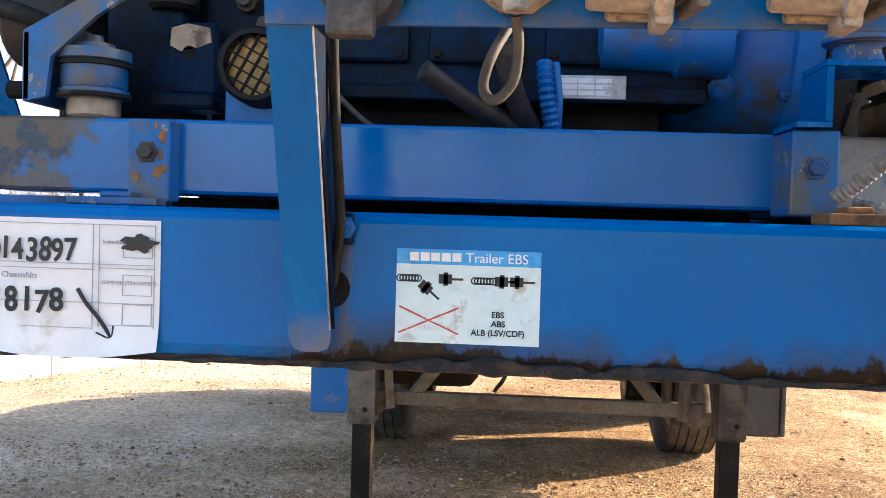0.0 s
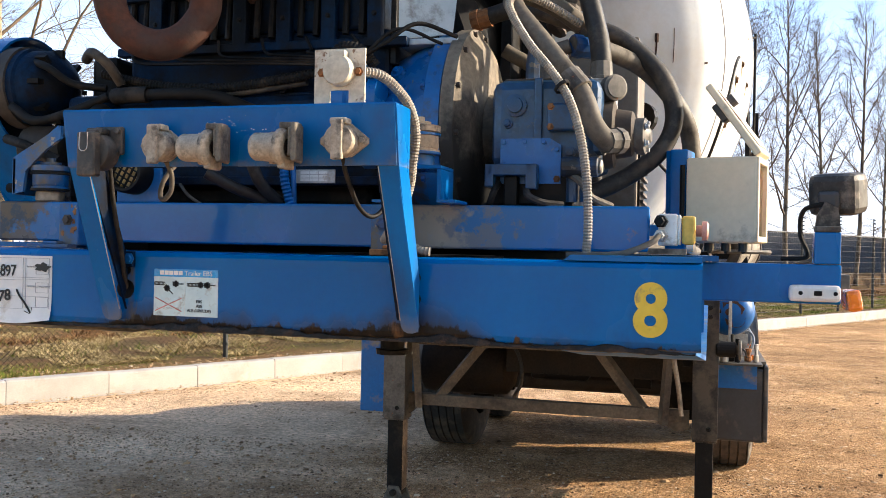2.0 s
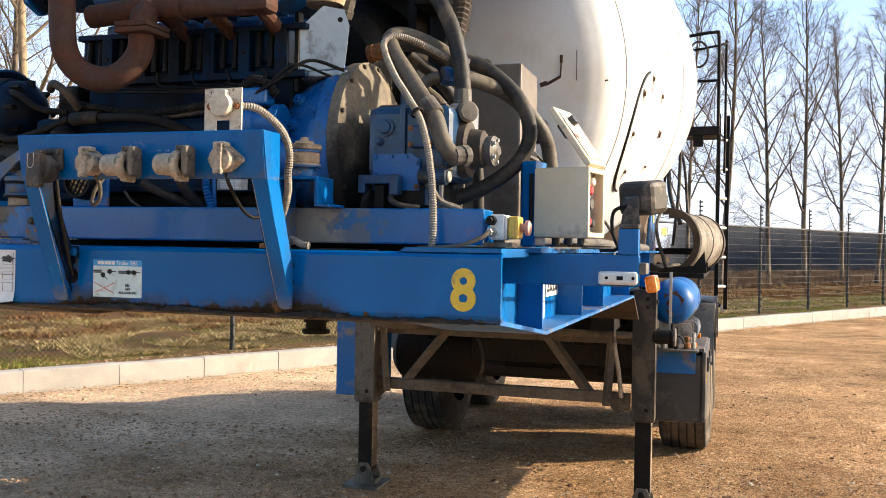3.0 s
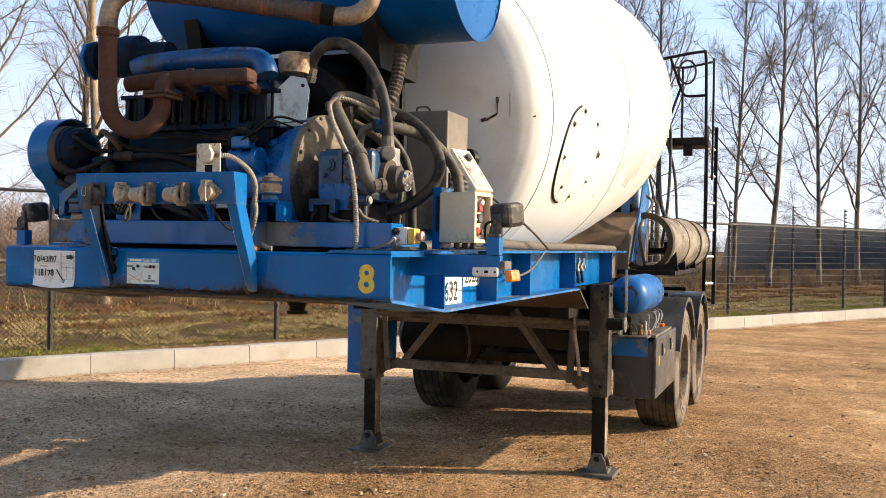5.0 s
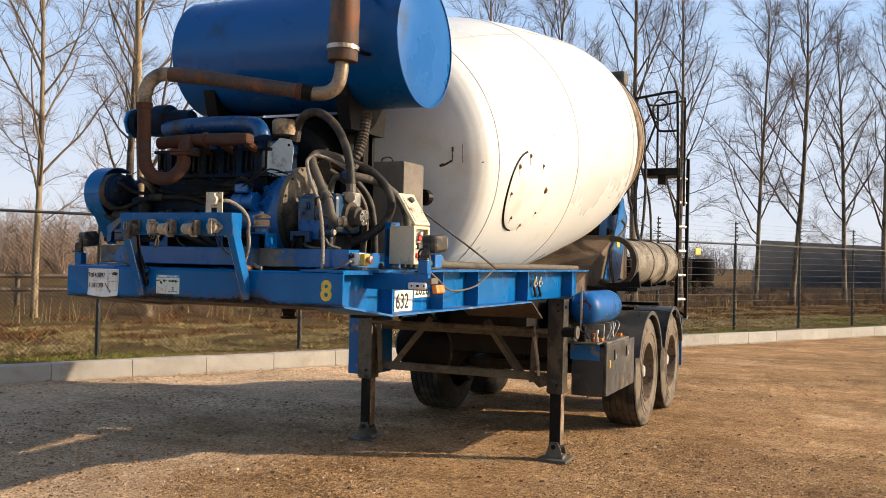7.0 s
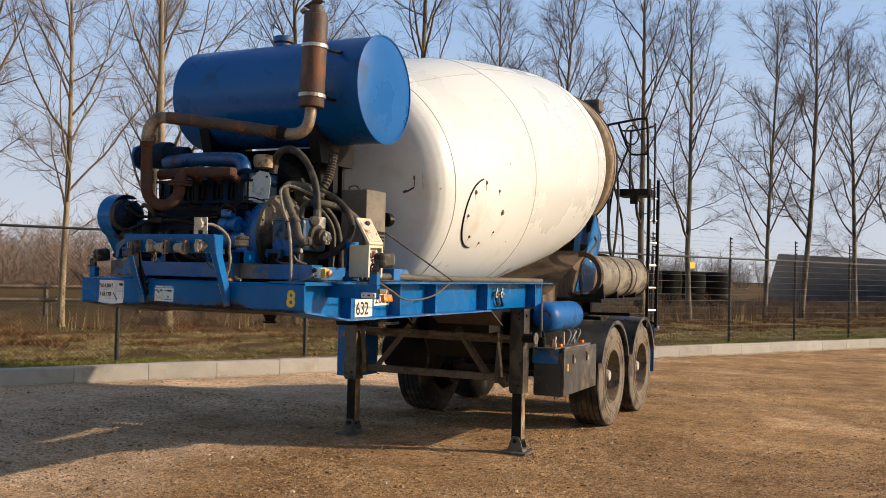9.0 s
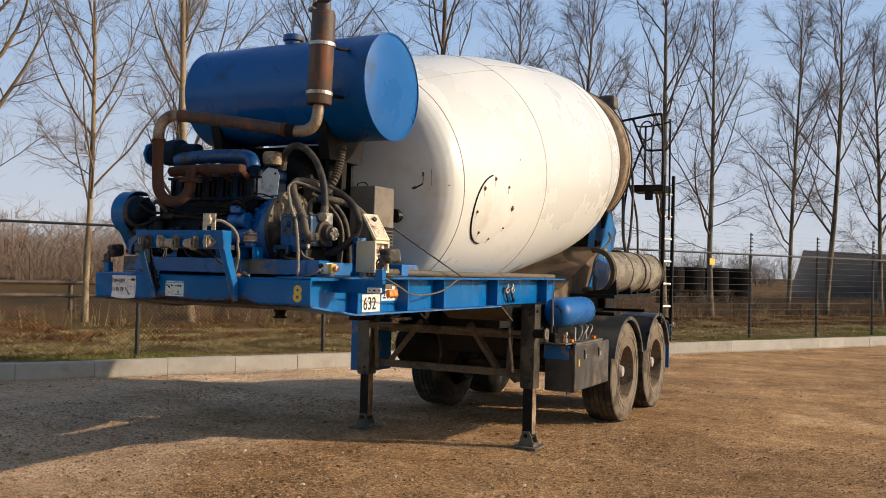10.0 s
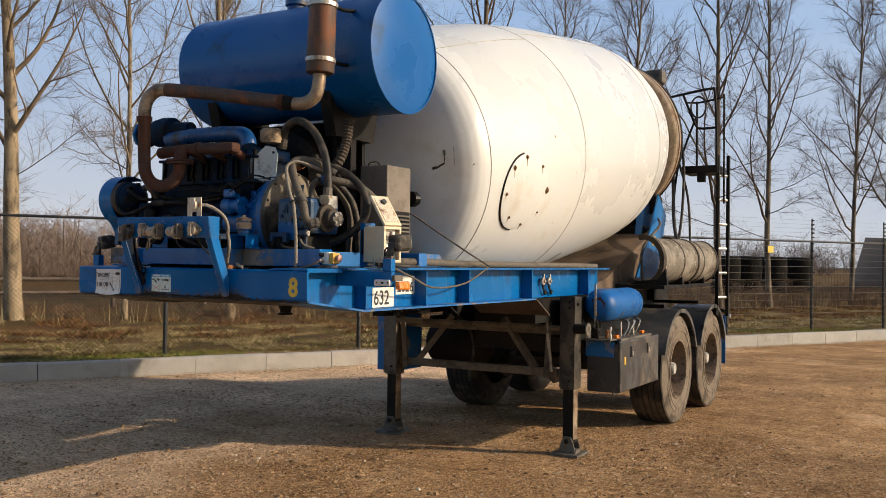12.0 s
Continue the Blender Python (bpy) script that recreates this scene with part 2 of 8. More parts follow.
heat_steel = mat("heat_stained_steel", (0.22, 0.16, 0.11), (0.36, 0.28, 0.20), 0.55, metal=0.4, scale=6, dirt=(0.09, 0.06, 0.04), amount=0.4, dirt_scale=7)
stack_steel = mat("brown_stack_steel", (0.042, 0.028, 0.023), (0.075, 0.047, 0.036), 0.6, scale=5, dirt=RUSTC, amount=0.3, dirt_scale=9, stretch=(1, 1, 0.3))
rubber = mat("black_rubber", (0.006, 0.0055, 0.005), (0.014, 0.0125, 0.011), 0.7, scale=12, spec=0.2, dirt=(0.04, 0.031, 0.023), amount=0.25, dirt_scale=9)
bell_blue = mat("blue_bell_housing_paint", (0.0015, 0.078, 0.26), (0.002, 0.112, 0.35), 0.36, scale=5, dirt=(0.05, 0.045, 0.038), amount=0.14, dirt_scale=6, chips=DUST, chip_at=0.74, grain=0.12)
pump_blue = mat("petrol_blue_pump_paint", (0.004, 0.030, 0.078), (0.006, 0.072, 0.19), 0.42, scale=6, dirt=(0.016, 0.014, 0.012), amount=0.5, dirt_scale=6, chips=(0.12, 0.10, 0.075), chip_at=0.72, grain=0.2)
hose_dark = mat("dusty_black_hose", (0.014, 0.013, 0.012), (0.036, 0.032, 0.028), 0.6, scale=9, spec=0.3, dirt=(0.09, 0.072, 0.054), amount=0.4, dirt_scale=8)
hose_tan = mat("dust_covered_hose", (0.07, 0.057, 0.042), (0.13, 0.108, 0.080), 0.75, scale=9, dirt=(0.05, 0.04, 0.03), amount=0.3, dirt_scale=9)
conduit = mat("grey_corrugated_conduit", (0.20, 0.172, 0.135), (0.30, 0.262, 0.21), 0.65, scale=9, dirt=(0.10, 0.08, 0.06), amount=0.3, dirt_scale=9)
tyre_rubber = mat("dusty_tyre_rubber", (0.010, 0.009, 0.008), (0.022, 0.019, 0.017), 0.82, scale=6, dirt=(0.085, 0.063, 0.045), amount=0.4, dirt_scale=4, bump=0.3)
rim_steel = mat("brown_dusty_rim", (0.10, 0.068, 0.044), (0.20, 0.14, 0.09), 0.65, scale=8, dirt=(0.030, 0.019, 0.013), amount=0.4, dirt_scale=8)
ring_steel = mat("tan_stained_steel", (0.17, 0.12, 0.075), (0.29, 0.225, 0.155), 0.7, scale=5, dirt=(0.12, 0.07, 0.035), amount=0.35, dirt_scale=6)
tray_rust = mat("rust_brown_tray_paint", (0.09, 0.058, 0.036), (0.16, 0.105, 0.066), 0.8, scale=3, dirt=(0.035, 0.022, 0.014), amount=0.42, dirt_scale=2.4, bump=0.3)
sidewall_m = mat("dust_coated_sidewall", (0.12, 0.095, 0.068), (0.21, 0.165, 0.12), 0.85, scale=5, dirt=(0.065, 0.052, 0.04), amount=0.45, dirt_scale=5, bump=0.3)
hub_grey = mat("grey_hub_paint", (0.3, 0.29, 0.27), (0.42, 0.4, 0.37), 0.5, scale=8, dirt=DUST, amount=0.3)
flange_dust = mat("dusty_beige_casting", (0.075, 0.06, 0.043), (0.21, 0.172, 0.125), 0.75, scale=5, dirt=(0.022, 0.018, 0.014), amount=0.55, dirt_scale=4)
cap_tan = mat("dusty_tan_cap", (0.30, 0.20, 0.12), (0.46, 0.34, 0.22), 0.7, scale=14, dirt=(0.12, 0.085, 0.055), amount=0.3, dirt_scale=18)
alu = mat("dull_aluminium", (0.42, 0.41, 0.38), (0.55, 0.53, 0.50), 0.45, metal=0.7, scale=9, dirt=(0.25, 0.2, 0.15), amount=0.35, dirt_scale=9)
socket_grey = mat("dusty_socket_metal", (0.31, 0.25, 0.18), (0.45, 0.375, 0.285), 0.7, scale=30, fine=160, dirt=(0.10, 0.08, 0.06), amount=0.35, dirt_scale=25, bump=0.4)
socket_mid = mat("worn_socket_flap_metal", (0.10, 0.082, 0.06), (0.20, 0.165, 0.125), 0.65, scale=30, fine=160, dirt=(0.05, 0.04, 0.03), amount=0.3, dirt_scale=25, bump=0.4)
worn_blue = mat("worn_dusty_blue_paint", (0.001, 0.075, 0.22), (0.002, 0.115, 0.33), 0.5, scale=9, dirt=(0.10, 0.09, 0.075), amount=0.42, dirt_scale=11, chips=(0.30, 0.24, 0.17), chip_at=0.70, grain=0.15)
socket_dark = mat("dusty_black_socket_plastic", (0.025, 0.022, 0.02), (0.05, 0.044, 0.038), 0.6, scale=25, dirt=(0.12, 0.09, 0.065), amount=0.35, dirt_scale=22)
beige = mat("beige_enclosure_paint", (0.60, 0.51, 0.35), (0.68, 0.59, 0.43), 0.5, scale=6, dirt=(0.30, 0.24, 0.17), amount=0.2, dirt_scale=7, grain=0.06)
cream_plate = mat("worn_cream_plate", (0.50, 0.43, 0.32), (0.64, 0.57, 0.45), 0.55, scale=12, dirt=RUSTC, amount=0.22, dirt_scale=18, chips=(0.2, 0.1, 0.05), chip_at=0.66)
grey_cab = mat("grey_cabinet_paint", (0.36, 0.33, 0.28), (0.46, 0.43, 0.37), 0.5, scale=3, dirt=(0.18, 0.15, 0.12), amount=0.3, dirt_scale=4, grain=0.08)
plate_pale = mat("pale_bracket_paint", (0.36, 0.42, 0.45), (0.46, 0.52, 0.55), 0.45, scale=6, dirt=(0.16, 0.16, 0.15), amount=0.22, dirt_scale=9, grain=0.06)
bolt_rust = mat("dark_rusted_bolt", (0.10, 0.052, 0.02), (0.24, 0.13, 0.05), 0.85, scale=30, dirt=(0.05, 0.025, 0.012), amount=0.4, dirt_scale=40, bump=0.4)
rust_stain = mat("yellow_rust_stain", (0.50, 0.33, 0.14), (0.60, 0.45, 0.24), 0.6, scale=30)
rust_block = mat("orange_rusted_steel", (0.24, 0.09, 0.025), (0.36, 0.15, 0.05), 0.9, scale=20, dirt=(0.12, 0.05, 0.02), amount=0.4, dirt_scale=20, bump=0.4)
tar = mat("black_tar_and_grease", (0.003, 0.0025, 0.002), (0.010, 0.007, 0.005), 0.55, scale=30, spec=0.3, dirt=(0.05, 0.026, 0.013), amount=0.3, dirt_scale=26, bump=0.9, depth=0.006)
grime = mat("brown_grime", (0.06, 0.042, 0.028), (0.12, 0.085, 0.055), 0.8, scale=20, bump=0.5)
black_plastic = mat("black_box_plastic", (0.028, 0.028, 0.03), (0.045, 0.045, 0.047), 0.45, scale=6, dirt=(0.11, 0.09, 0.07), amount=0.3, dirt_scale=5, grain=0.1)
guard_plastic = mat("grey_mudguard_plastic", (0.035, 0.038, 0.042), (0.055, 0.058, 0.062), 0.4, scale=5, dirt=(0.12, 0.10, 0.08), amount=0.25, dirt_scale=5)
white_plastic = mat("white_plastic", (0.66, 0.65, 0.61), (0.74, 0.73, 0.69), 0.4, scale=20, dirt=(0.4, 0.34, 0.25), amount=0.2, dirt_scale=20, grain=0.05)
paper_white = mat("white_paper", (0.72, 0.71, 0.69), (0.79, 0.78, 0.76), 0.7, scale=14, dirt=(0.55, 0.5, 0.42), amount=0.1, dirt_scale=9, bump=0.2, grain=0.04)
sticker_pale = mat("pale_blue_sticker", (0.50, 0.62, 0.63), (0.58, 0.69, 0.69), 0.35, scale=20, dirt=(0.4, 0.38, 0.32), amount=0.12, dirt_scale=30, grain=0.05)
sticker_blue = mat("bright_blue_sticker_band", (0.03, 0.28, 0.60), (0.035, 0.32, 0.66), 0.35, scale=20)
ink = mat("black_ink", (0.01, 0.01, 0.01), (0.018, 0.018, 0.018), 0.6)
red_ink = mat("red_ink", (0.5, 0.05, 0.03), (0.6, 0.08, 0.05), 0.5)
grey_ink = mat("grey_print", (0.3, 0.3, 0.31), (0.38, 0.38, 0.39), 0.6)
yellow_paint = mat("yellow_paint", (0.62, 0.42, 0.03), (0.70, 0.50, 0.05), 0.45, scale=14, dirt=(0.3, 0.22, 0.08), amount=0.12, dirt_scale=30, grain=0.06)
yellow_plastic = mat("yellow_plastic", (0.55, 0.34, 0.05), (0.63, 0.41, 0.08), 0.5)
red_plastic = mat("red_plastic", (0.5, 0.02, 0.02), (0.6, 0.03, 0.03), 0.35)
pink_plastic = mat("faded_red_button", (0.45, 0.22, 0.17), (0.52, 0.28, 0.22), 0.5)
amber = mat("amber_lens", (0.80, 0.17, 0.005), (0.90, 0.22, 0.01), 0.25, scale=30, coat=0.4)
brass_mesh = mat("ochre_filter_mesh", (0.50, 0.31, 0.10), (0.72, 0.48, 0.19), 0.6, scale=50)
glassy = mat("lamp_glass", (0.45, 0.45, 0.43), (0.55, 0.55, 0.53), 0.2, metal=0.4, coat=0.5)
kerb_stone_m = mat("concrete_kerb", (0.30, 0.285, 0.26), (0.39, 0.37, 0.34), 0.85, scale=3, fine=120, dirt=(0.27, 0.24, 0.20), amount=0.2, dirt_scale=1.6, vary=0.08, bump=0.25, world_space=True)
fence_black = mat("black_coated_steel", (0.012, 0.013, 0.014), (0.022, 0.023, 0.024), 0.45)
wire_grey = mat("dark_fence_wire", (0.010, 0.010, 0.010), (0.018, 0.018, 0.018), 0.7, spec=0.1)
strand_m = mat("dull_galvanised_strand", (0.13, 0.105, 0.08), (0.22, 0.185, 0.15), 0.55, metal=0.3)
bark = mat("pale_poplar_bark", (0.10, 0.074, 0.050), (0.24, 0.185, 0.125), 0.9, scale=4, fine=40, dirt=(0.035, 0.026, 0.019), amount=0.5, dirt_scale=5, bump=0.6, depth=0.01, stretch=(1, 1, 0.35))
# Lighter bark and twigs for the left trees: sunlight put into the colour.
lit_bark = mat("mottled_lit_bark", (0.24, 0.175, 0.105), (0.40, 0.31, 0.20), 0.9, scale=3, fine=40, dirt=(0.085, 0.062, 0.040), amount=0.42, dirt_scale=4, bump=0.6, depth=0.01, stretch=(1, 1, 0.35))
lit_twig_m = mat("lit_tan_twigs", (0.115, 0.082, 0.053), (0.21, 0.155, 0.10), 0.9, scale=2)
twig_m = mat("brown_twigs", (0.055, 0.039, 0.027), (0.115, 0.083, 0.055), 0.9, scale=2)
shrub_m = mat("dry_shrub_twigs", (0.11, 0.066, 0.038), (0.19, 0.125, 0.073), 0.9, scale=1)
copse_m = mat("hazy_reddish_bushes", (0.19, 0.13, 0.095), (0.28, 0.205, 0.155), 0.95, scale=0.6)
far_m = mat("far_bare_wood", (0.12, 0.095, 0.085), (0.18, 0.145, 0.125), 1.0, scale=0.3)
rail_wood = mat("weathered_rail_wood", (0.10, 0.075, 0.055), (0.17, 0.13, 0.10), 0.9, scale=5)


def sky_backdrop_material():
    m = bpy.data.materials.new("hazy_sky")
    m.use_nodes = True
    nt = m.node_tree
    nt.nodes.remove(nt.nodes["Principled BSDF"])
    co = nt.nodes.new("ShaderNodeTexCoord").outputs["Object"]
    sep = nt.nodes.new("ShaderNodeSeparateXYZ")
    nt.links.new(co, sep.inputs[0])
    mul = nt.nodes.new("ShaderNodeMath")
    mul.operation = "MULTIPLY"
    mul.inputs[1].default_value = 1 / 420
    nt.links.new(sep.outputs["Z"], mul.inputs[0])
    soft = noise_node(nt, co, 0.004, 4, 0.55, (1, 1, 3))
    col = ramp_node(nt, mul.outputs[0], [(0.0, (0.62, 0.63, 0.645)), (0.22, (0.50, 0.57, 0.68)), (0.5, (0.31, 0.47, 0.72)), (1.0, (0.18, 0.36, 0.69))])
    col = mix_node(nt, 0.25, col, ramp_node(nt, soft, [(0.35, (0.30, 0.40, 0.60)), (0.7, (0.56, 0.60, 0.68))]))
    e = nt.nodes.new("ShaderNodeEmission")
    e.inputs["Strength"].default_value = 0.95
    nt.links.new(col, e.inputs["Color"])
    nt.links.new(e.outputs[0], nt.nodes["Material Output"].inputs["Surface"])
    return m


sky_m = sky_backdrop_material()
roof_grey = mat("grey_corrugated_roof", (0.055, 0.055, 0.056), (0.085, 0.085, 0.087), 0.9, scale=1, spec=0.15)
bale_dark = mat("dark_wrapped_bale", (0.008, 0.007, 0.006), (0.016, 0.014, 0.012), 0.75, scale=3, spec=0.1)


def ground_material():
    m = bpy.data.materials.new("compacted_gravel_yard")
    m.use_nodes = True
    nt = m.node_tree
    bsdf = nt.nodes["Principled BSDF"]
    co = nt.nodes.new("ShaderNodeTexCoord").outputs["Object"]
    large = noise_node(nt, co, 0.45, 7, 0.65)
    tracks = noise_node(nt, co, 0.9, 6, 0.6, (1.0, 0.35, 1))
    mid = noise_node(nt, co, 2.6, 9, 0.72)
    fine = noise_node(nt, co, 21, 7, 0.75)
    grit = noise_node(nt, co, 95, 4, 0.75)
    sandy = (0.51, 0.312, 0.155)
    col = ramp_node(nt, large, [(0.38, (0.31, 0.190, 0.098)), (0.50, (0.40, 0.243, 0.122)), (0.60, sandy)])
    f = ramp_node(nt, tracks, [(0.47, (0, 0, 0)), (0.57, (0.75, 0.75, 0.75))])
    col = mix_node(nt, f, col, (0.38, 0.228, 0.115))
    f = ramp_node(nt, mid, [(0.50, (0, 0, 0)), (0.60, (0.45, 0.45, 0.45))])
    col = mix_node(nt, f, col, (0.58, 0.385, 0.22))
    f = ramp_node(nt, mid, [(0.34, (0.6, 0.6, 0.6)), (0.44, (0, 0, 0))])
    col = mix_node(nt, f, col, (0.115, 0.066, 0.034))
    col = mix_node(nt, 1.0, col, ramp_node(nt, fine, [(0.38, (0.68, 0.65, 0.62)), (0.50, (1.0, 1.0, 1.0)), (0.62, (1.36, 1.38, 1.40))]), "MULTIPLY")
    col = mix_node(nt, 1.0, col, ramp_node(nt, grit, [(0.40, (0.42, 0.40, 0.38)), (0.60, (1.6, 1.6, 1.6))]), "MULTIPLY")
    sep = nt.nodes.new("ShaderNodeSeparateXYZ")
    nt.links.new(co, sep.inputs[0])
    side = nt.nodes.new("ShaderNodeMapRange")
    side.inputs["From Min"].default_value, side.inputs["From Max"].default_value = 0.7, -4.2
    side.inputs["To Min"].default_value, side.inputs["To Max"].default_value = -0.10, 0.26
    nt.links.new(sep.outputs["X"], side.inputs["Value"])
    lean = nt.nodes.new("ShaderNodeMath")
    lean.operation = "ADD"
    nt.links.new(side.outputs[0], lean.inputs[0])
    nt.links.new(large, lean.inputs[1])
    f = ramp_node(nt, lean.outputs[0], [(0.46, (0, 0, 0)), (0.66, (0.85, 0.85, 0.85))])
    pale = mix_node(nt, 1.0, ramp_node(nt, fine, [(0.38, (0.66, 0.64, 0.63)), (0.50, (1.0, 1.0, 1.0)), (0.62, (1.35, 1.35, 1.35))]), (0.77, 0.565, 0.385), "MULTIPLY")
    col = mix_node(nt, f, col, pale)
    heights = []
    for scale, cut, tint in ((24, 0.60, (0.66, 0.49, 0.33)), (55, 0.52, (0.52, 0.36, 0.21)), (13, 0.80, (0.56, 0.44, 0.32))):
        v = nt.nodes.new("ShaderNodeTexVoronoi")
        v.inputs["Scale"].default_value = scale
        nt.links.new(co, v.inputs["Vector"])
        body = ramp_node(nt, v.outputs["Distance"], [(0.16, (1, 1, 1)), (0.36, (0, 0, 0))])
        pick = ramp_node(nt, v.outputs["Color"], [(cut, (0, 0, 0)), (cut + 0.05, (1, 1, 1))])
        mask = mix_node(nt, 1.0, body, pick, "MULTIPLY")
        heights.append(mask)
        hard = ramp_node(nt, mask, [(0.2, (0, 0, 0)), (0.5, (0.8, 0.8, 0.8))])
        shade = mix_node(nt, 1.0, ramp_node(nt, v.outputs["Color"], [(0.3, (0.45, 0.42, 0.40)), (0.9, (1.15, 1.12, 1.1))]), tint, "MULTIPLY")
        col = mix_node(nt, hard, col, shade)
    blotch = noise_node(nt, co, 1.3, 8, 0.68, (1.0, 0.6, 1))
    col = mix_node(nt, 1.0, col, ramp_node(nt, blotch, [(0.36, (0.76, 0.73, 0.70)), (0.46, (0.97, 0.96, 0.95)), (0.56, (1.04, 1.04, 1.04)), (0.66, (1.25, 1.26, 1.28))]), "MULTIPLY")
    streak = noise_node(nt, co, 0.8, 7, 0.62, (0.22, 1.1, 1))
    col = mix_node(nt, 1.0, col, ramp_node(nt, streak, [(0.36, (0.70, 0.68, 0.66)), (0.47, (0.95, 0.95, 0.95)), (0.55, (1.02, 1.02, 1.02)), (0.64, (1.24, 1.25, 1.27))]), "MULTIPLY")
    nt.links.new(col, bsdf.inputs["Base Color"])
    bsdf.inputs["Roughness"].default_value = 0.93
    bsdf.inputs["Specular IOR Level"].default_value = 0.06
    total = None
    for sock, k in ((mid, 0.6), (fine, 0.9), (grit, 0.45), (heights[0], 0.5), (heights[1], 0.25), (heights[2], 0.8)):
        n = nt.nodes.new("ShaderNodeMath")
        n.operation = "MULTIPLY_ADD"
        n.inputs[1].default_value = k
        nt.links.new(sock, n.inputs[0])
        if total is not None:
            nt.links.new(total, n.inputs[2])
        total = n.outputs[0]
    b = nt.nodes.new("ShaderNodeBump")
    b.inputs["Strength"].default_value, b.inputs["Distance"].default_value = 1.0, 0.04
    nt.links.new(total, b.inputs["Height"])
    nt.links.new(b.outputs["Normal"], bsdf.inputs["Normal"])
    return m


def island_material(name, stops, rough=0.9):
    m = bpy.data.materials.new(name)
    m.use_nodes = True
    nt = m.node_tree
    geo = nt.nodes.new("ShaderNodeNewGeometry")
    col = ramp_node(nt, geo.outputs["Random Per Island"], stops)
    nt.links.new(col, nt.nodes["Principled BSDF"].inputs["Base Color"])
    nt.nodes["Principled BSDF"].inputs["Roughness"].default_value = rough
    nt.nodes["Principled BSDF"].inputs["Specular IOR Level"].default_value = 0.08
    return m


yard_m = ground_material()
pebble_m = island_material("mixed_gravel_stones", [(0.0, (0.09, 0.055, 0.032)), (0.35, (0.27, 0.165, 0.085)), (0.75, (0.40, 0.26, 0.145)), (0.92, (0.46, 0.36, 0.25)), (1.0, (0.56, 0.48, 0.38))])
verge_m = mat("rough_verge_soil", (0.075, 0.055, 0.022), (0.15, 0.105, 0.045), 0.95, scale=0.9, fine=14, dirt=(0.15, 0.080, 0.038), amount=0.5, dirt_scale=0.5, bump=0.8, depth=0.03, spec=0.03)
grass_m = island_material("green_and_straw_grass", [(0.0, (0.055, 0.082, 0.012)), (0.55, (0.165, 0.205, 0.030)), (0.72, (0.30, 0.26, 0.07)), (1.0, (0.52, 0.41, 0.18))])
straw_m = island_material("dry_straw", [(0.0, (0.07, 0.042, 0.018)), (0.28, (0.18, 0.122, 0.050)), (0.6, (0.38, 0.282, 0.125)), (1.0, (0.74, 0.60, 0.33))])
litter_m = island_material("dead_leaf_litter", [(0.0, (0.055, 0.028, 0.012)), (0.5, (0.16, 0.082, 0.034)), (1.0, (0.34, 0.19, 0.085))])

# ---- mesh helpers ----


def part(name, bm, material, parent=None, label="", smooth=False, base=None):
    """Links bm, drawn in world places, as one mesh; under parent it is shifted into the parent's frame."""
    me = bpy.data.meshes.new(name)
    if not isinstance(bm, bmesh.types.BMesh):
        me.from_pydata(*bm)
    else:
        bmesh.ops.recalc_face_normals(bm, faces=bm.faces)
        bm.to_mesh(me)
        bm.free()
    if smooth:
        for p in me.polygons:
            p.use_smooth = True
        me.set_sharp_from_angle(angle=radians(38))
    me.materials.append(material)
    ob = new(name, me)
    off = Vector((0, 0, 0))
    if parent:
        ob.parent = parent
        off = root_place(parent)
    elif base:
        off = Vector(base)
        ob.location = off
    me.transform(Matrix.Translation(-off))
    if label:
        ob["label"] = label
    return ob


def root_place(ob):
    p = Vector((0, 0, 0))
    while ob:
        p += ob.location
        ob = ob.parent
    return p


def thing(name, base, label, category, group="", kind=""):
    ob = new(name)
    ob.location = base
    ob.empty_display_size = 0.1
    return tagged(ob, label, category, group, kind)


def box(bm, x0, x1, y0, y1, z0, z1, bevel=0.0, m=None):
    r = bmesh.ops.create_cube(bm, size=1.0)
    vs = r["verts"]
    bmesh.ops.transform(bm, matrix=Matrix.LocRotScale(((x0 + x1) / 2, (y0 + y1) / 2, (z0 + z1) / 2), None, (abs(x1 - x0), abs(y1 - y0), abs(z1 - z0))), verts=vs)
    if bevel:
        es = list({e for v in vs for e in v.link_edges})
        out = bmesh.ops.bevel(bm, geom=es, offset=bevel, segments=2, affect="EDGES", profile=0.5)
        vs = list({v for f in out["faces"] for v in f.verts} | {v for v in vs if v.is_valid})
    if m:
        bmesh.ops.transform(bm, matrix=m, verts=vs)
    return bm


def boxbm(*a, bevel=0.0, m=None):
    return box(bmesh.new(), *a, bevel=bevel, m=m)


def frame_of(d):
    d = Vector(d).normalized()
    side = d.cross(Vector((0, 0, 1)) if abs(d.z) < 0.95 else Vector((0, 1, 0))).normalized()
    return d, side, d.cross(side)


def lathe(bm, p0, d, profile, seg=24, caps=True):
    """Rings of (along, radius) round the axis from p0 along d."""
    d, s, u = frame_of(d)
    p0 = Vector(p0)
    rings = []
    for a, r in profile:
        rings.append([bm.verts.new(p0 + d * a + (s * math.cos(2 * math.pi * k / seg) + u * math.sin(2 * math.pi * k / seg)) * r) for k in range(seg)])
    for A, B in zip(rings, rings[1:]):
        for k in range(seg):
            bm.faces.new((A[k], A[(k + 1) % seg], B[(k + 1) % seg], B[k]))
    if caps:
        bm.faces.new(rings[0])
        bm.faces.new(rings[-1])
    return bm


def cyl(bm, p0, p1, r0, r1=None, seg=16, chamfer=0.0):
    v = Vector(p1) - Vector(p0)
    L, r1 = v.length, r0 if r1 is None else r1
    prof = [(0, r0), (L, r1)]
    if chamfer:
        prof = [(0, r0 - chamfer), (chamfer, r0), (L - chamfer, r1), (L, r1 - chamfer)]
    return lathe(bm, p0, v, prof, seg)


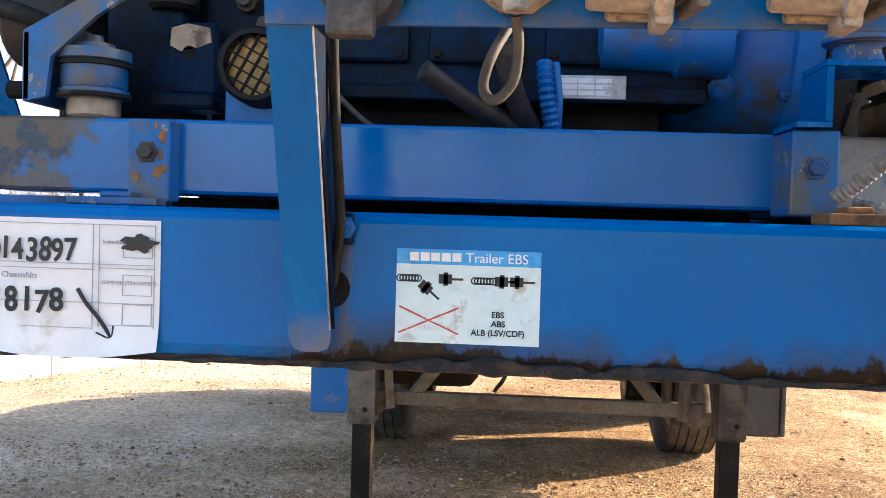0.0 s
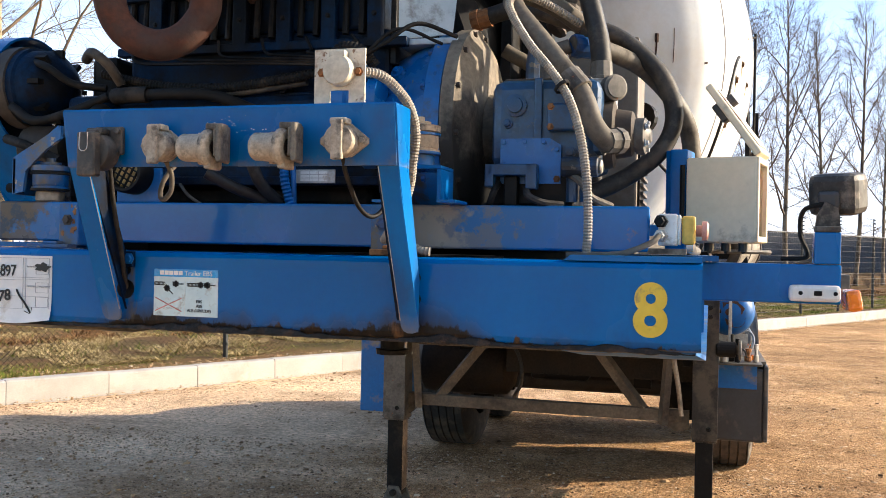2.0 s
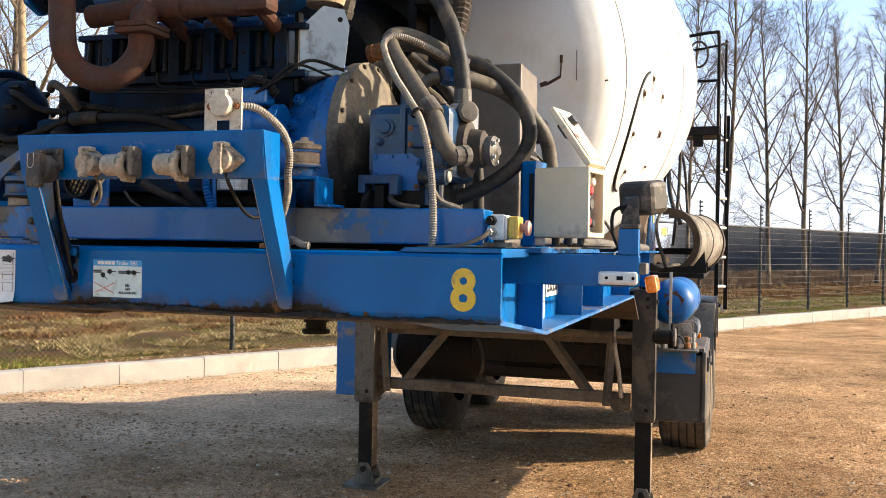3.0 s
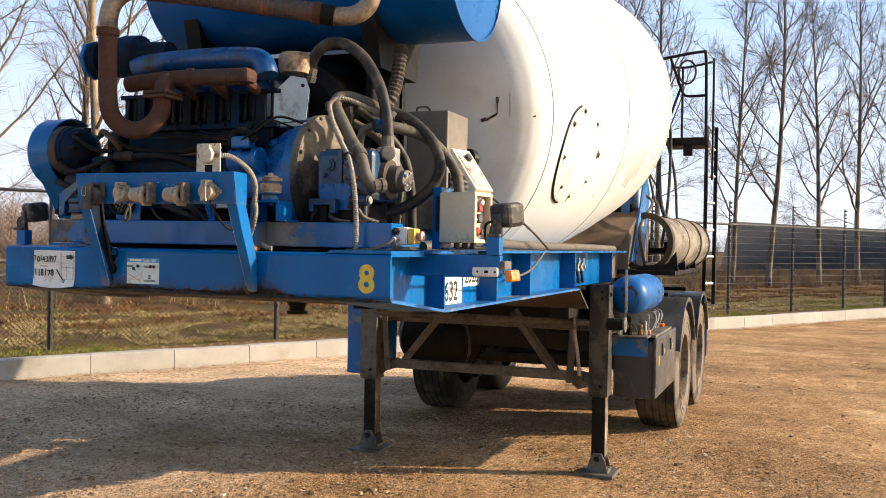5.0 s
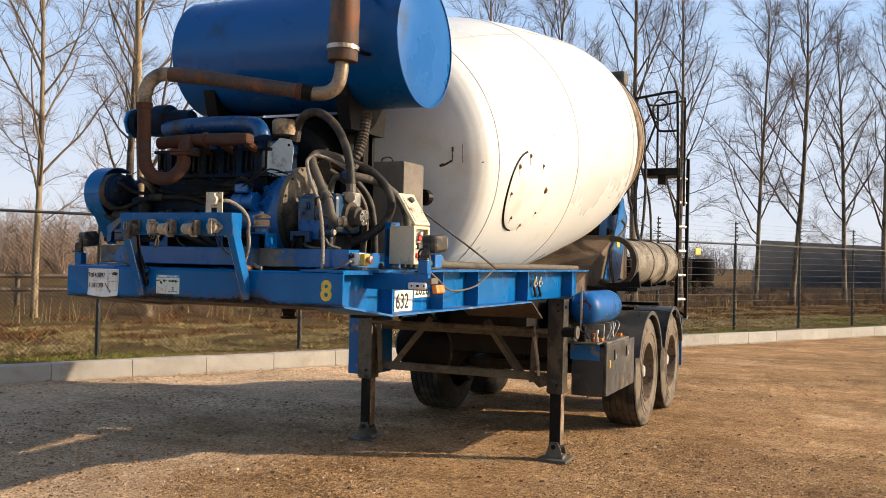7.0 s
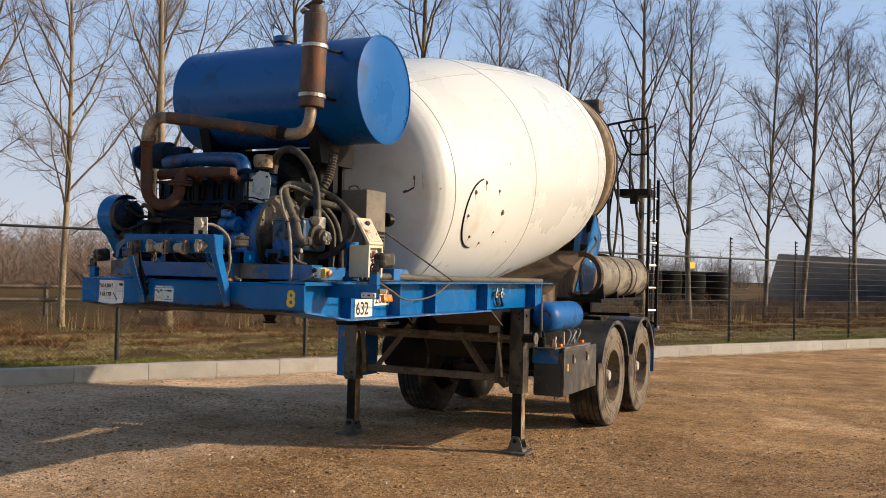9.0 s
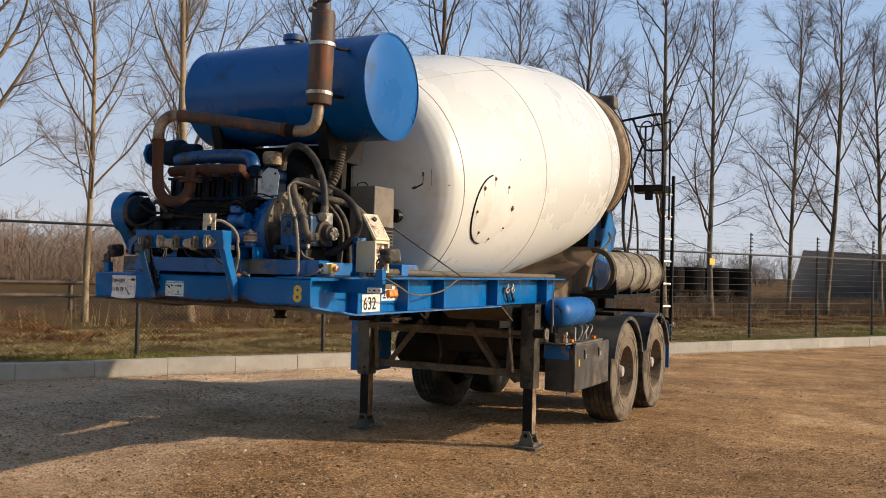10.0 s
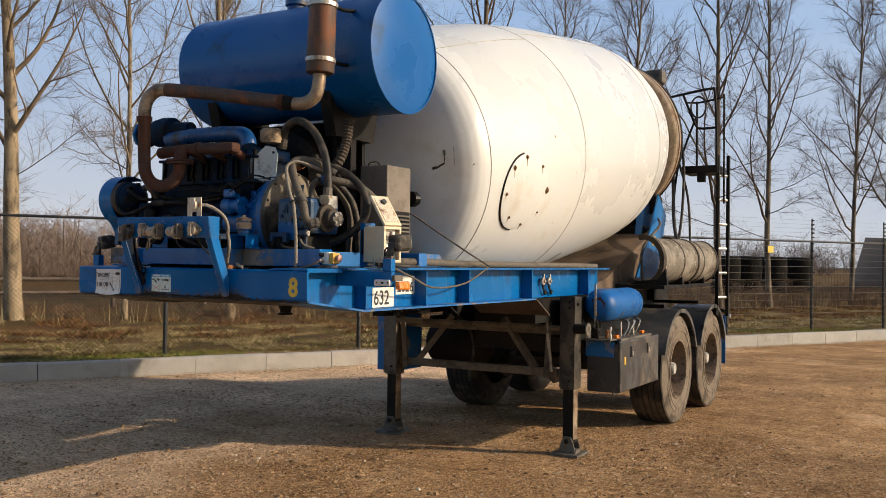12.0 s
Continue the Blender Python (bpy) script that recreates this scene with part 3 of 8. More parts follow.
def cylbm(*a, **k):
    return cyl(bmesh.new(), *a, **k)


def smooth_line(pts, n=8):
    pts = [Vector(p) for p in pts]
    if len(pts) == 2:
        return pts
    ext = [2 * pts[0] - pts[1], *pts, 2 * pts[-1] - pts[-2]]
    out = []
    for a, b, c, d in zip(ext, ext[1:], ext[2:], ext[3:]):
        for k in range(n):
            t = k / n
            out.append(0.5 * ((2 * b) + (c - a) * t + (2 * a - 5 * b + 4 * c - d) * t * t + (3 * b - a - 3 * c + d) * t ** 3))
    return out + [pts[-1]]


def sweep(bm, pts, r, seg=10, n=8, rib=0.0, pitch=0.012, r_end=None):
    """A hose along pts; rib > 0 makes it corrugated."""
    line = smooth_line(pts, n) if n > 1 else [Vector(p) for p in pts]
    if rib:
        total = sum((b - a).length for a, b in zip(line, line[1:]))
        count = max(4, int(total / (pitch / 2)))
        fine, acc, k = [], 0.0, 0
        step = total / count
        cum = [0.0]
        for a, b in zip(line, line[1:]):
            cum.append(cum[-1] + (b - a).length)
        for j in range(count + 1):
            s = min(j * step, total - 1e-6)
            while cum[k + 1] < s:
                k += 1
            t = (s - cum[k]) / max(1e-9, cum[k + 1] - cum[k])
            fine.append(line[k].lerp(line[k + 1], t))
        line = fine
    side, rings = None, []
    for i, p in enumerate(line):
        d = (line[min(i + 1, len(line) - 1)] - line[max(i - 1, 0)]).normalized()
        if side is None:
            side = d.cross(Vector((0.13, 0.31, 0.94))).normalized()
        side = (side - d * side.dot(d)).normalized()
        up = d.cross(side)
        rad = r + ((r_end - r) * i / (len(line) - 1) if r_end is not None else 0)
        if rib:
            rad += rib if i % 2 else -rib
        rings.append([bm.verts.new(p + (side * math.cos(2 * math.pi * k / seg) + up * math.sin(2 * math.pi * k / seg)) * rad) for k in range(seg)])
    for A, B in zip(rings, rings[1:]):
        for k in range(seg):
            bm.faces.new((A[k], A[(k + 1) % seg], B[(k + 1) % seg], B[k]))
    bm.faces.new(rings[0])
    bm.faces.new(rings[-1])
    return bm


def sweepbm(*a, **k):
    return sweep(bmesh.new(), *a, **k)


def prism(bm, outline, axis, a, b):
    """A plate: an outline in the two other axes, from a to b along axis (0 x, 1 y, 2 z)."""
    def at(p, v):
        c = list(p)
        c.insert(axis, v)
        return c
    lo = [bm.verts.new(at(p, a)) for p in outline]
    hi = [bm.verts.new(at(p, b)) for p in outline]
    bm.faces.new(lo)
    bm.faces.new(hi)
    n = len(outline)
    for k in range(n):
        bm.faces.new((lo[k], lo[(k + 1) % n], hi[(k + 1) % n], hi[k]))
    return bm


def prismbm(*a):
    return prism(bmesh.new(), *a)


def hexbolt(bm, p, d, r=0.011, h=0.008):
    d = Vector(d).normalized()
    lathe(bm, p, d, [(0, r * 1.5), (h * 0.25, r * 1.5), (h * 0.26, r * 0.98), (h * 0.9, r), (h, r * 0.85)], 6)
    return bm


def text_mesh(name, words, size, m, material, parent, thick=0.0004, spacing=1.0, weight=0.0):
    cu = bpy.data.curves.new(name, "FONT")
    cu.body, cu.size, cu.extrude, cu.space_character, cu.offset = words, size, thick, spacing, weight
    tmp = bpy.data.objects.new(name, cu)
    scene.collection.objects.link(tmp)
    me = bpy.data.meshes.new_from_object(tmp.evaluated_get(bpy.context.evaluated_depsgraph_get()))
    bpy.data.objects.remove(tmp)
    me.transform(m)
    me.transform(Matrix.Translation(-root_place(parent)))
    me.materials.clear()
    me.materials.append(material)
    ob = new(name, me)
    ob.parent = parent
    return ob


FRONT = Matrix.Rotation(math.pi / 2, 4, "X")
SIDE = Matrix.Rotation(math.pi / 2, 4, "Z") @ FRONT

# ---- the yard, its kerb and what lies behind ----
F0 = Vector((-6.85, 6.3, 0))
FU = Vector((0.505, 0.863, 0))
FN = Vector((-0.863, 0.505, 0))
FANG = math.atan2(FU.y, FU.x)
VZ = 0.20


def site(along, out, z=0.0):
    p = F0 + FU * along + FN * out
    return Vector((p.x, p.y, z))


def ground_sheet():
    xs = np.concatenate([[-900, -300, -80, -30], np.linspace(-14, -6.2, 40), np.linspace(-6, 8, 175), np.linspace(8.2, 16, 40), [30, 80, 300, 900]])
    ys = np.concatenate([[-900, -300, -80, -20], np.linspace(-9, -1.7, 30), np.linspace(-1.5, 12, 170), np.linspace(12.2, 30, 70), [60, 120, 300, 900]])
    verts = []
    for y in ys:
        for x in xs:
            z = 0.0
            if -14 <= x <= 16 and -9 <= y <= 30:
                z = 0.014 * noise.noise(Vector((x * 0.5, y * 0.5, 0))) + 0.010 * noise.noise(Vector((x * 1.9, y * 1.9, 4))) + 0.006 * noise.noise(Vector((x * 5.1, y * 5.1, 9))) - 0.006
            verts.append((x, y, z))
    w = len(xs)
    faces = [(r * w + c, r * w + c + 1, (r + 1) * w + c + 1, (r + 1) * w + c) for r in range(len(ys) - 1) for c in range(w - 1)]
    ob = part("ground", (verts, [], faces), yard_m, smooth=True)
    return tagged(ob, "compacted brown gravel yard with scattered small stones", "ground", kind="structure")


ground_sheet()


def verge_sheet():
    outs = [-1.42, -1.2, -0.6, 0, 0.8, 1.8, 3, 4.5, 6, 8, 10, 13, 18, 30, 80, 300, 900]
    alongs = [-300, -60, -20] + list(np.linspace(-12, 60, 110)) + [90, 150, 320, 900]
    verts = []
    for o in outs:
        for a in alongs:
            z = VZ + (0.05 * noise.noise(Vector((a * 0.4, o * 0.4, 2))) + 0.03 * noise.noise(Vector((a * 1.7, o * 1.7, 7))) if o > -0.7 else 0)
            z -= 0.10 * max(0, min(1, (o - 0.2) / 2.5)) * (1 if o < 9 else 0.4)
            verts.append(site(a, o, z))
    w = len(alongs)
    faces = [(r * w + c, r * w + c + 1, (r + 1) * w + c + 1, (r + 1) * w + c) for r in range(len(outs) - 1) for c in range(w - 1)]
    ob = part("verge", ([tuple(v) for v in verts], [], faces), verge_m, smooth=True)
    return tagged(ob, "rough verge of soil, short grass and dead straw behind the kerb", "verge", kind="structure")


verge_sheet()


def sky_backdrop():
    V, F = [], []
    R, top, n = 820.0, 620.0, 60
    for k in range(n + 1):
        a = radians(52 + (205 - 52) * k / n)
        V += [(R * math.cos(a), R * math.sin(a), -6.0), (R * math.cos(a), R * math.sin(a), top)]
    for k in range(n):
        F.append((2 * k, 2 * k + 2, 2 * k + 3, 2 * k + 1))
    tagged(part("backdrop", (V, [], F), sky_m), "pale hazy blue sky at the horizon", "sky", kind="structure")


sky_backdrop()


def blades(name, count, seed, a0, a1, o0, o1, h0, h1, lean, width, material, label, clump=0.0):
    rng = np.random.default_rng(seed)
    verts, faces = [], []
    tries = 0
    while len(faces) < count and tries < count * 6:
        tries += 1
        a, o = a0 + (a1 - a0) * rng.random() ** 1.25, o0 + (o1 - o0) * rng.random() ** 1.3
        if clump and noise.noise(Vector((a * 0.9, o * 0.9, seed))) < clump * rng.random():
            continue
        p = site(a, o)
        z = VZ - 0.10 * max(0, min(1, (o - 0.2) / 2.5)) + 0.05 * noise.noise(Vector((a * 0.4, o * 0.4, 2))) - 0.02
        h, th = h0 + (h1 - h0) * rng.random(), rng.random() * 6.283
        far = lean * h * rng.random()
        dx, dy = math.cos(th), math.sin(th)
        w = width * (0.6 + 0.8 * rng.random())
        k = len(verts)
        ph = rng.random() * 6.283
        verts += [(p.x - w * dy, p.y + w * dx, z), (p.x + w * dy, p.y - w * dx, z), (p.x + far * math.cos(ph), p.y + far * math.sin(ph), z + h)]
        faces.append((k, k + 1, k + 2))
    ob = part(name, (verts, [], faces), material)
    return tagged(ob, label, "grass", kind="stuff")


blades("verge_grass", 36000, 11, -8, 20, -1.3, -0.25, 0.02, 0.055, 2.2, 0.007, grass_m, "short green grass mixed with dead stalks behind the kerb", 0.0)
blades("far_verge_grass", 26000, 17, 18, 40, -1.05, 3.0, 0.02, 0.075, 2.2, 0.010, grass_m, "short green grass along the far kerb", 0.10)
blades("field_grass", 9000, 16, -8, 30, -0.2, 7.0, 0.03, 0.11, 1.7, 0.010, grass_m, "rough low grass between patches of straw", 0.1)
blades("straw_litter", 110000, 12, -8, 24, -0.75, 5.5, 0.03, 0.09, 4.5, 0.011, straw_m, "flattened dry straw lying over the verge", 0.10)
blades("leaf_litter", 60000, 14, -8, 40, 2.6, 12.0, 0.02, 0.12, 3.0, 0.02, litter_m, "brown dead leaves and brush along the field edge", 0.2)
blades("dead_stalks", 1300, 13, -7, 26, 6.5, 9.5, 0.25, 0.75, 0.4, 0.005, straw_m, "upright dead stalks along the edge of the field", 0.7)


def scatter_stones():
    rng = np.random.default_rng(5)
    verts, faces = [], []
    shape = [(math.cos(a) * q, math.sin(a) * w, z) for q, w, z in ((1.0, 1.0, -0.05), (0.62, 0.66, 0.48)) for a in (0.2, 1.3, 2.6, 3.9, 5.2)]
    tri = [(k, (k + 1) % 5, 5 + (k + 1) % 5, 5 + k) for k in range(5)] + [(5, 6, 7, 8, 9)]
    for k in range(100000):
        pile = 0.0
        if k >= 52000:
            x, y = -4.5 + 10 * rng.random(), -1.2 + 6.2 * rng.random()
        elif k < 43000:
            x, y = -6 + 13 * rng.random(), -1.5 + 13 * rng.random() ** 1.15
            if noise.noise(Vector((x * 0.8, y * 0.8, 3))) + 0.5 * noise.noise(Vector((x * 3, y * 3, 1))) < rng.random() * 0.9 - 0.55:
                continue
        else:
            reach = abs(rng.normal(0, 0.22))
            p = site(-6 + 32 * rng.random(), -1.645 - reach)
            x, y, pile = p.x, p.y, 0.02 * max(0.0, 1 - reach / 0.22)
        if (Vector((x, y, 0)) - F0).dot(FN) > -1.645:
            continue
        s = 0.0035 + 0.007 * rng.random() ** 2 + (0.016 * rng.random() if rng.random() < 0.03 else 0)
        th = rng.random() * 6.283
        c, sn = math.cos(th), math.sin(th)
        e = [s * (0.6 + 0.8 * rng.random()) for _ in range(3)]
        i0 = len(verts)
        for a, b, d in shape:
            a, b = a * e[0], b * e[1]
            verts.append((x + a * c - b * sn, y + a * sn + b * c, e[2] * d + 0.001 + pile))
        faces += [tuple(i0 + i for i in f) for f in tri]
    for k in range(9000):
        p = site(-7 + 38 * rng.random(), -1.46 + 0.45 * rng.random() ** 1.6)
        s = 0.006 + 0.012 * rng.random() ** 2
        e = [s * (0.6 + 0.8 * rng.random()) for _ in range(3)]
        i0 = len(verts)
        for a, b, d in shape:
            verts.append((p.x + a * e[0], p.y + b * e[1], VZ + e[2] * d + 0.004))
        faces += [tuple(i0 + i for i in f) for f in tri]
    ob = part("gravel_stones", (verts, [], faces), pebble_m)
    tagged(ob, "loose brown and pale stones scattered over the yard", "stones", kind="stuff")


scatter_stones()

# ---- fence ----


def strut(verts, faces, a, b, r, seg=3):
    d, s, u = frame_of(Vector(b) - Vector(a))
    i = len(verts)
    for p in (Vector(a), Vector(b)):
        for k in range(seg):
            verts.append(tuple(p + (s * math.cos(6.28319 * k / seg) + u * math.sin(6.28319 * k / seg)) * r))
    for k in range(seg):
        faces.append((i + k, i + (k + 1) % seg, i + seg + (k + 1) % seg, i + seg + k))


FENCE_OUT, FENCE_TOP = -0.95, 2.12
POSTS = [-9.5, -6.4, -3.3, -0.24, 2.77, 5.4, 8.1, 10.9, 13.45, 15.9, 18.2, 20.3, 22.5, 24.9, 27.2, 29.5, 31.8, 34.1, 36.4]


def build_fence():
    fence = thing("security_fence", site(5, FENCE_OUT, VZ), "black steel security fence with wire mesh and strands behind the kerb", "fence", kind="structure")
    for a in POSTS:
        bm = bmesh.new()
        p = site(a, FENCE_OUT)
        cyl(bm, (p.x, p.y, VZ - 0.25), (p.x, p.y, FENCE_TOP + 0.03), 0.032, seg=8)
        if a > 10:
            cyl(bm, (p.x, p.y, FENCE_TOP), (p.x, p.y, 2.62), 0.014, seg=6)
            for k in range(5):
                z = 2.2 + 0.09 * k
                box(bm, p.x - 0.02, p.x + 0.05, p.y - 0.018, p.y + 0.018, z, z + 0.03)
        for k in range(12):
            q = p - FN * 0.036
            z = VZ + 0.15 + k * 0.155
            box(bm, q.x - 0.014, q.x + 0.014, q.y - 0.014, q.y + 0.014, z, z + 0.035)
        part("post", bm, fence_black, fence)
    verts, faces = [], []
    strut(verts, faces, site(POSTS[0], FENCE_OUT, FENCE_TOP), site(POSTS[-1], FENCE_OUT, FENCE_TOP), 0.021, 6)
    part("top_rail", (verts, [], faces), fence_black, fence)
    verts, faces = [], []
    for k in range(14):
        z = VZ + 0.10 + k * 0.142
        strut(verts, faces, site(5.3, FENCE_OUT - 0.04, z), site(POSTS[-1], FENCE_OUT - 0.04, z), 0.0042)
    for k in range(5):
        z = 2.215 + 0.09 * k
        strut(verts, faces, site(10.0, FENCE_OUT - 0.03, z), site(POSTS[-1], FENCE_OUT - 0.03, z), 0.0016)
    part("wire_strands", (verts, [], faces), strand_m, fence)["kind"] = "stuff"
    verts, faces = [], []
    cell, z0, z1 = 0.062, VZ + 0.05, FENCE_TOP
    rows = int((z1 - z0) / cell)
    span = 5.3 - POSTS[0]
    for sgn in (1, -1):
        for k in range(-rows, int(span / cell) + rows):
            a0 = POSTS[0] + k * cell
            lo, hi = 0.0, float(rows)
            if sgn > 0:
                lo, hi = max(0.0, -k), min(rows, span / cell - k)
            else:
                lo, hi = max(0.0, k - span / cell), min(rows, k)
            if hi - lo < 1:
                continue
            strut(verts, faces, site(a0 + sgn * lo * cell, FENCE_OUT, z0 + lo * cell), site(a0 + sgn * hi * cell, FENCE_OUT, z0 + hi * cell), 0.0019)
    part("chain_link", (verts, [], faces), wire_grey, fence)["kind"] = "stuff"
    verts, faces = [], []
    for k in range(int((POSTS[-1] - 5.3) / 0.10)):
        a = 5.3 + 0.10 * k
        strut(verts, faces, site(a, FENCE_OUT, VZ + 0.05), site(a, FENCE_OUT, FENCE_TOP), 0.0011)
    part("upright_wires", (verts, [], faces), wire_grey, fence)["kind"] = "stuff"
    p = site(12.1, FENCE_OUT - 0.06)
    part("warning_sign", boxbm(-0.085, 0.085, -0.004, 0.004, -0.07, 0.07, bevel=0.002, m=Matrix.Translation((p.x, p.y, 1.93)) @ Matrix.Rotation(FANG, 4, "Z")), yellow_paint, fence, "small yellow warning sign")


build_fence()

# ---- trees ----


def tree_mesh(seed, height, stem_r):
    """Trunk and crown of a bare poplar at the origin."""
    rng = random.Random(seed)
    tv, tf, cv, cf = [], [], [], []

    def tube(V, F, pts, radii, seg):
        rings = []
        for i, p in enumerate(pts):
            d = pts[min(i + 1, len(pts) - 1)] - pts[max(i - 1, 0)]
            _, s, u = frame_of(d if d.length > 1e-6 else Vector((0, 0, 1)))
            rings.append(len(V))
            for k in range(seg):
                V.append(tuple(p + (s * math.cos(6.28319 * k / seg) + u * math.sin(6.28319 * k / seg)) * radii[i]))
        for a, b in zip(rings, rings[1:]):
            for k in range(seg):
                F.append((a + k, a + (k + 1) % seg, b + (k + 1) % seg, b + k))

    def path(p, d, length, steps, wander, up):
        pts = [p.copy()]
        for _ in range(steps):
            d = (d + Vector((rng.gauss(0, wander), rng.gauss(0, wander), rng.gauss(0, wander * 0.6) + up))).normalized()
            p = p + d * (length / steps)
            pts.append(p.copy())
        return pts

    trunk = path(Vector((0, 0, -0.3)), Vector((rng.gauss(0, 0.02), rng.gauss(0, 0.02), 1)), height + 0.3, 16, 0.016, 0.05)
    tube(tv, tf, trunk, [stem_r * (1.25 if i == 0 else 1) * (1 - i / 17.5) ** 0.85 for i in range(17)], 9)

    def at(line, t):
        x = t * (len(line) - 1)
        i = min(int(x), len(line) - 2)
        return line[i].lerp(line[i + 1], x - i), (line[i + 1] - line[i]).normalized()

    def twigs(line, count, lo, reach, sag):
        for _ in range(count):
            e, d3 = at(line, lo + (0.99 - lo) * rng.random())
            side = Vector((rng.gauss(0, 1), rng.gauss(0, 1), rng.gauss(0.1, 0.6) - sag)).normalized()
            tw = path(e, (d3 * 0.8 + side * 0.75).normalized(), reach * rng.uniform(0.35, 1.0), 3, 0.16, 0.05 - sag * 0.12)
            tube(cv, cf, tw, [0.0038, 0.0031, 0.0024, 0.0013], 3)

    limbs = rng.randint(23, 26)
    for k in range(limbs):
        t = 0.20 + 0.74 * ((k + rng.uniform(0.0, 0.9)) / limbs) ** 0.95
        p, d = at(trunk, t)
        th = k * 2.4 + rng.gauss(0, 0.5)
        small = rng.random() < (0.72 if t < 0.40 else 0.22)
        tilt = radians(rng.uniform(66, 88) - 20 * t if small else rng.uniform(44, 60) - 30 * t)
        way = Vector((math.sin(tilt) * math.cos(th), math.sin(tilt) * math.sin(th), math.cos(tilt)))
        L = height * (rng.uniform(0.12, 0.24) if small else (0.50 - 0.38 * t) * rng.uniform(0.75, 1.1))
        limb = path(p, way, L, 10, 0.10, 0.045 if small else 0.075)
        r0 = 0.010 + 0.008 * rng.random() if small else stem_r * (1 - t / 1.1) ** 0.85 * rng.uniform(0.30, 0.44) + 0.007
        tube(cv, cf, limb, [r0 * (1 - i / 11.5) + 0.003 for i in range(11)], 5)
        sag = 0.3 if small and t < 0.5 else 0.05
        twigs(limb, 12, 0.2, 0.8, sag)
        for j in range(rng.randint(6, 8)):
            s = 0.14 + 0.80 * (j + rng.random()) / 8
            q, dd = at(limb, s)
            side = dd.cross(Vector((rng.gauss(0, 1), rng.gauss(0, 1), rng.gauss(0, 1)))).normalized()
            w2 = (dd * 0.85 + side * 0.75).normalized()
            sub = path(q, w2, L * rng.uniform(0.28, 0.55) * (1.12 - 0.7 * s), 6, 0.14, 0.05 - 0.1 * sag)
            tube(cv, cf, sub, [r0 * 0.34 * (1 - s * 0.5) * (1 - i / 7.2) + 0.0024 for i in range(7)], 4)
            twigs(sub, rng.randint(13, 17), 0.10, 0.7, sag)
    twigs(trunk, 26, 0.10, 0.9, 0.35)
    twigs(trunk, 40, 0.72, 0.8, 0.0)
    return (tv, tf), (cv, cf)


TREE_KINDS = []
for kind_seed, tall, thick in ((21, 11.0, 0.105), (22, 12.5, 0.115), (23, 10.5, 0.082), (24, 12.0, 0.20)):
    (tv, tf), (cv, cf) = tree_mesh(kind_seed, tall, thick)
    TREE_KINDS.append((tv, tf, cv, cf))


# old picks the lighter bark and twigs with sunlight in their colour.
def plant(kind, along, out, turn, scale, old=False):
    tv, tf, cv, cf = TREE_KINDS[kind]
    p = site(along, out, 0.10)
    t = thing("poplar_tree", p, "tall bare poplar with pale bark and upswept leafless branches", "tree", "row of bare poplars behind the fence")
    for name, data, m in (("trunk", (tv, tf), lit_bark if old else bark), ("crown", (cv, cf), lit_twig_m if old else twig_m)):
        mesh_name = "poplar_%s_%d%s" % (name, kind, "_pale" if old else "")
        me = bpy.data.meshes.get(mesh_name)
        if me is None:
            me = bpy.data.meshes.new(mesh_name)
            me.from_pydata(data[0], [], data[1])
            for q in me.polygons:
                q.use_smooth = True
            me.materials.append(m)
        o = new(name, me)
        o.parent = t
    t.rotation_euler, t.scale = (0, 0, turn), (scale,) * 3
    return t


rt = random.Random(8)
for k, a in enumerate([-8.0, -4.6, -1.5, 0.9, 3.5, 7.0, 10.4, 13.5, 16.4, 20.6, 23.05, 27.5, 29.9, 33.85, 37.2, 40.9, 44.8, 48.5, 53, 58]):
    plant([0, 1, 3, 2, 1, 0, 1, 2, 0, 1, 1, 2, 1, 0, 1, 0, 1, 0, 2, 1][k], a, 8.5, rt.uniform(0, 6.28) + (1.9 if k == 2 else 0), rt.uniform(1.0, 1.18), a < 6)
for a in (-12, 6):
    plant(rt.randrange(4), a + rt.uniform(-1, 1), 15 + rt.uniform(-1, 2.5), rt.uniform(0, 6.28), rt.uniform(0.8, 0.95))


def shrub(V, F, rng, p, size, stems=7, forks=9):
    for _ in range(stems):
        th, tilt = rng.uniform(0, 6.28), rng.uniform(0.05, 0.6)
        d = Vector((math.sin(tilt) * math.cos(th), math.sin(tilt) * math.sin(th), math.cos(tilt)))
        L = size * rng.uniform(0.5, 1.0)
        mid = p + d * L * 0.5 + Vector((rng.gauss(0, 0.05), rng.gauss(0, 0.05), 0)) * size
        end = p + d * L + Vector((rng.gauss(0, 0.08), rng.gauss(0, 0.08), 0.05)) * size
        strut(V, F, p, mid, 0.006 * size + 0.002)
        strut(V, F, mid, end, 0.004 * size + 0.0015)
        for _ in range(forks):
            t = rng.uniform(0.15, 1.0)
            q = p.lerp(mid, t * 2) if t < 0.5 else mid.lerp(end, t * 2 - 1)
            e = q + Vector((rng.gauss(0, 0.17), rng.gauss(0, 0.17), rng.uniform(0.02, 0.3))) * size
            strut(V, F, q, e, 0.0022 * size + 0.001)
            for _ in range(3):
                g = q.lerp(e, rng.uniform(0.3, 1))
                strut(V, F, g, g + Vector((rng.gauss(0, 0.08), rng.gauss(0, 0.08), rng.uniform(0, 0.13))) * size, 0.0013 * size + 0.0008)


def shrubs(name, seed, spots, material, label):
    rng = random.Random(seed)
    V, F = [], []
    for a, o, size in spots(rng):
        shrub(V, F, rng, site(a, o, 0.02), size)
    tagged(part(name, (V, [], F), material), label, "shrubs", kind="stuff")


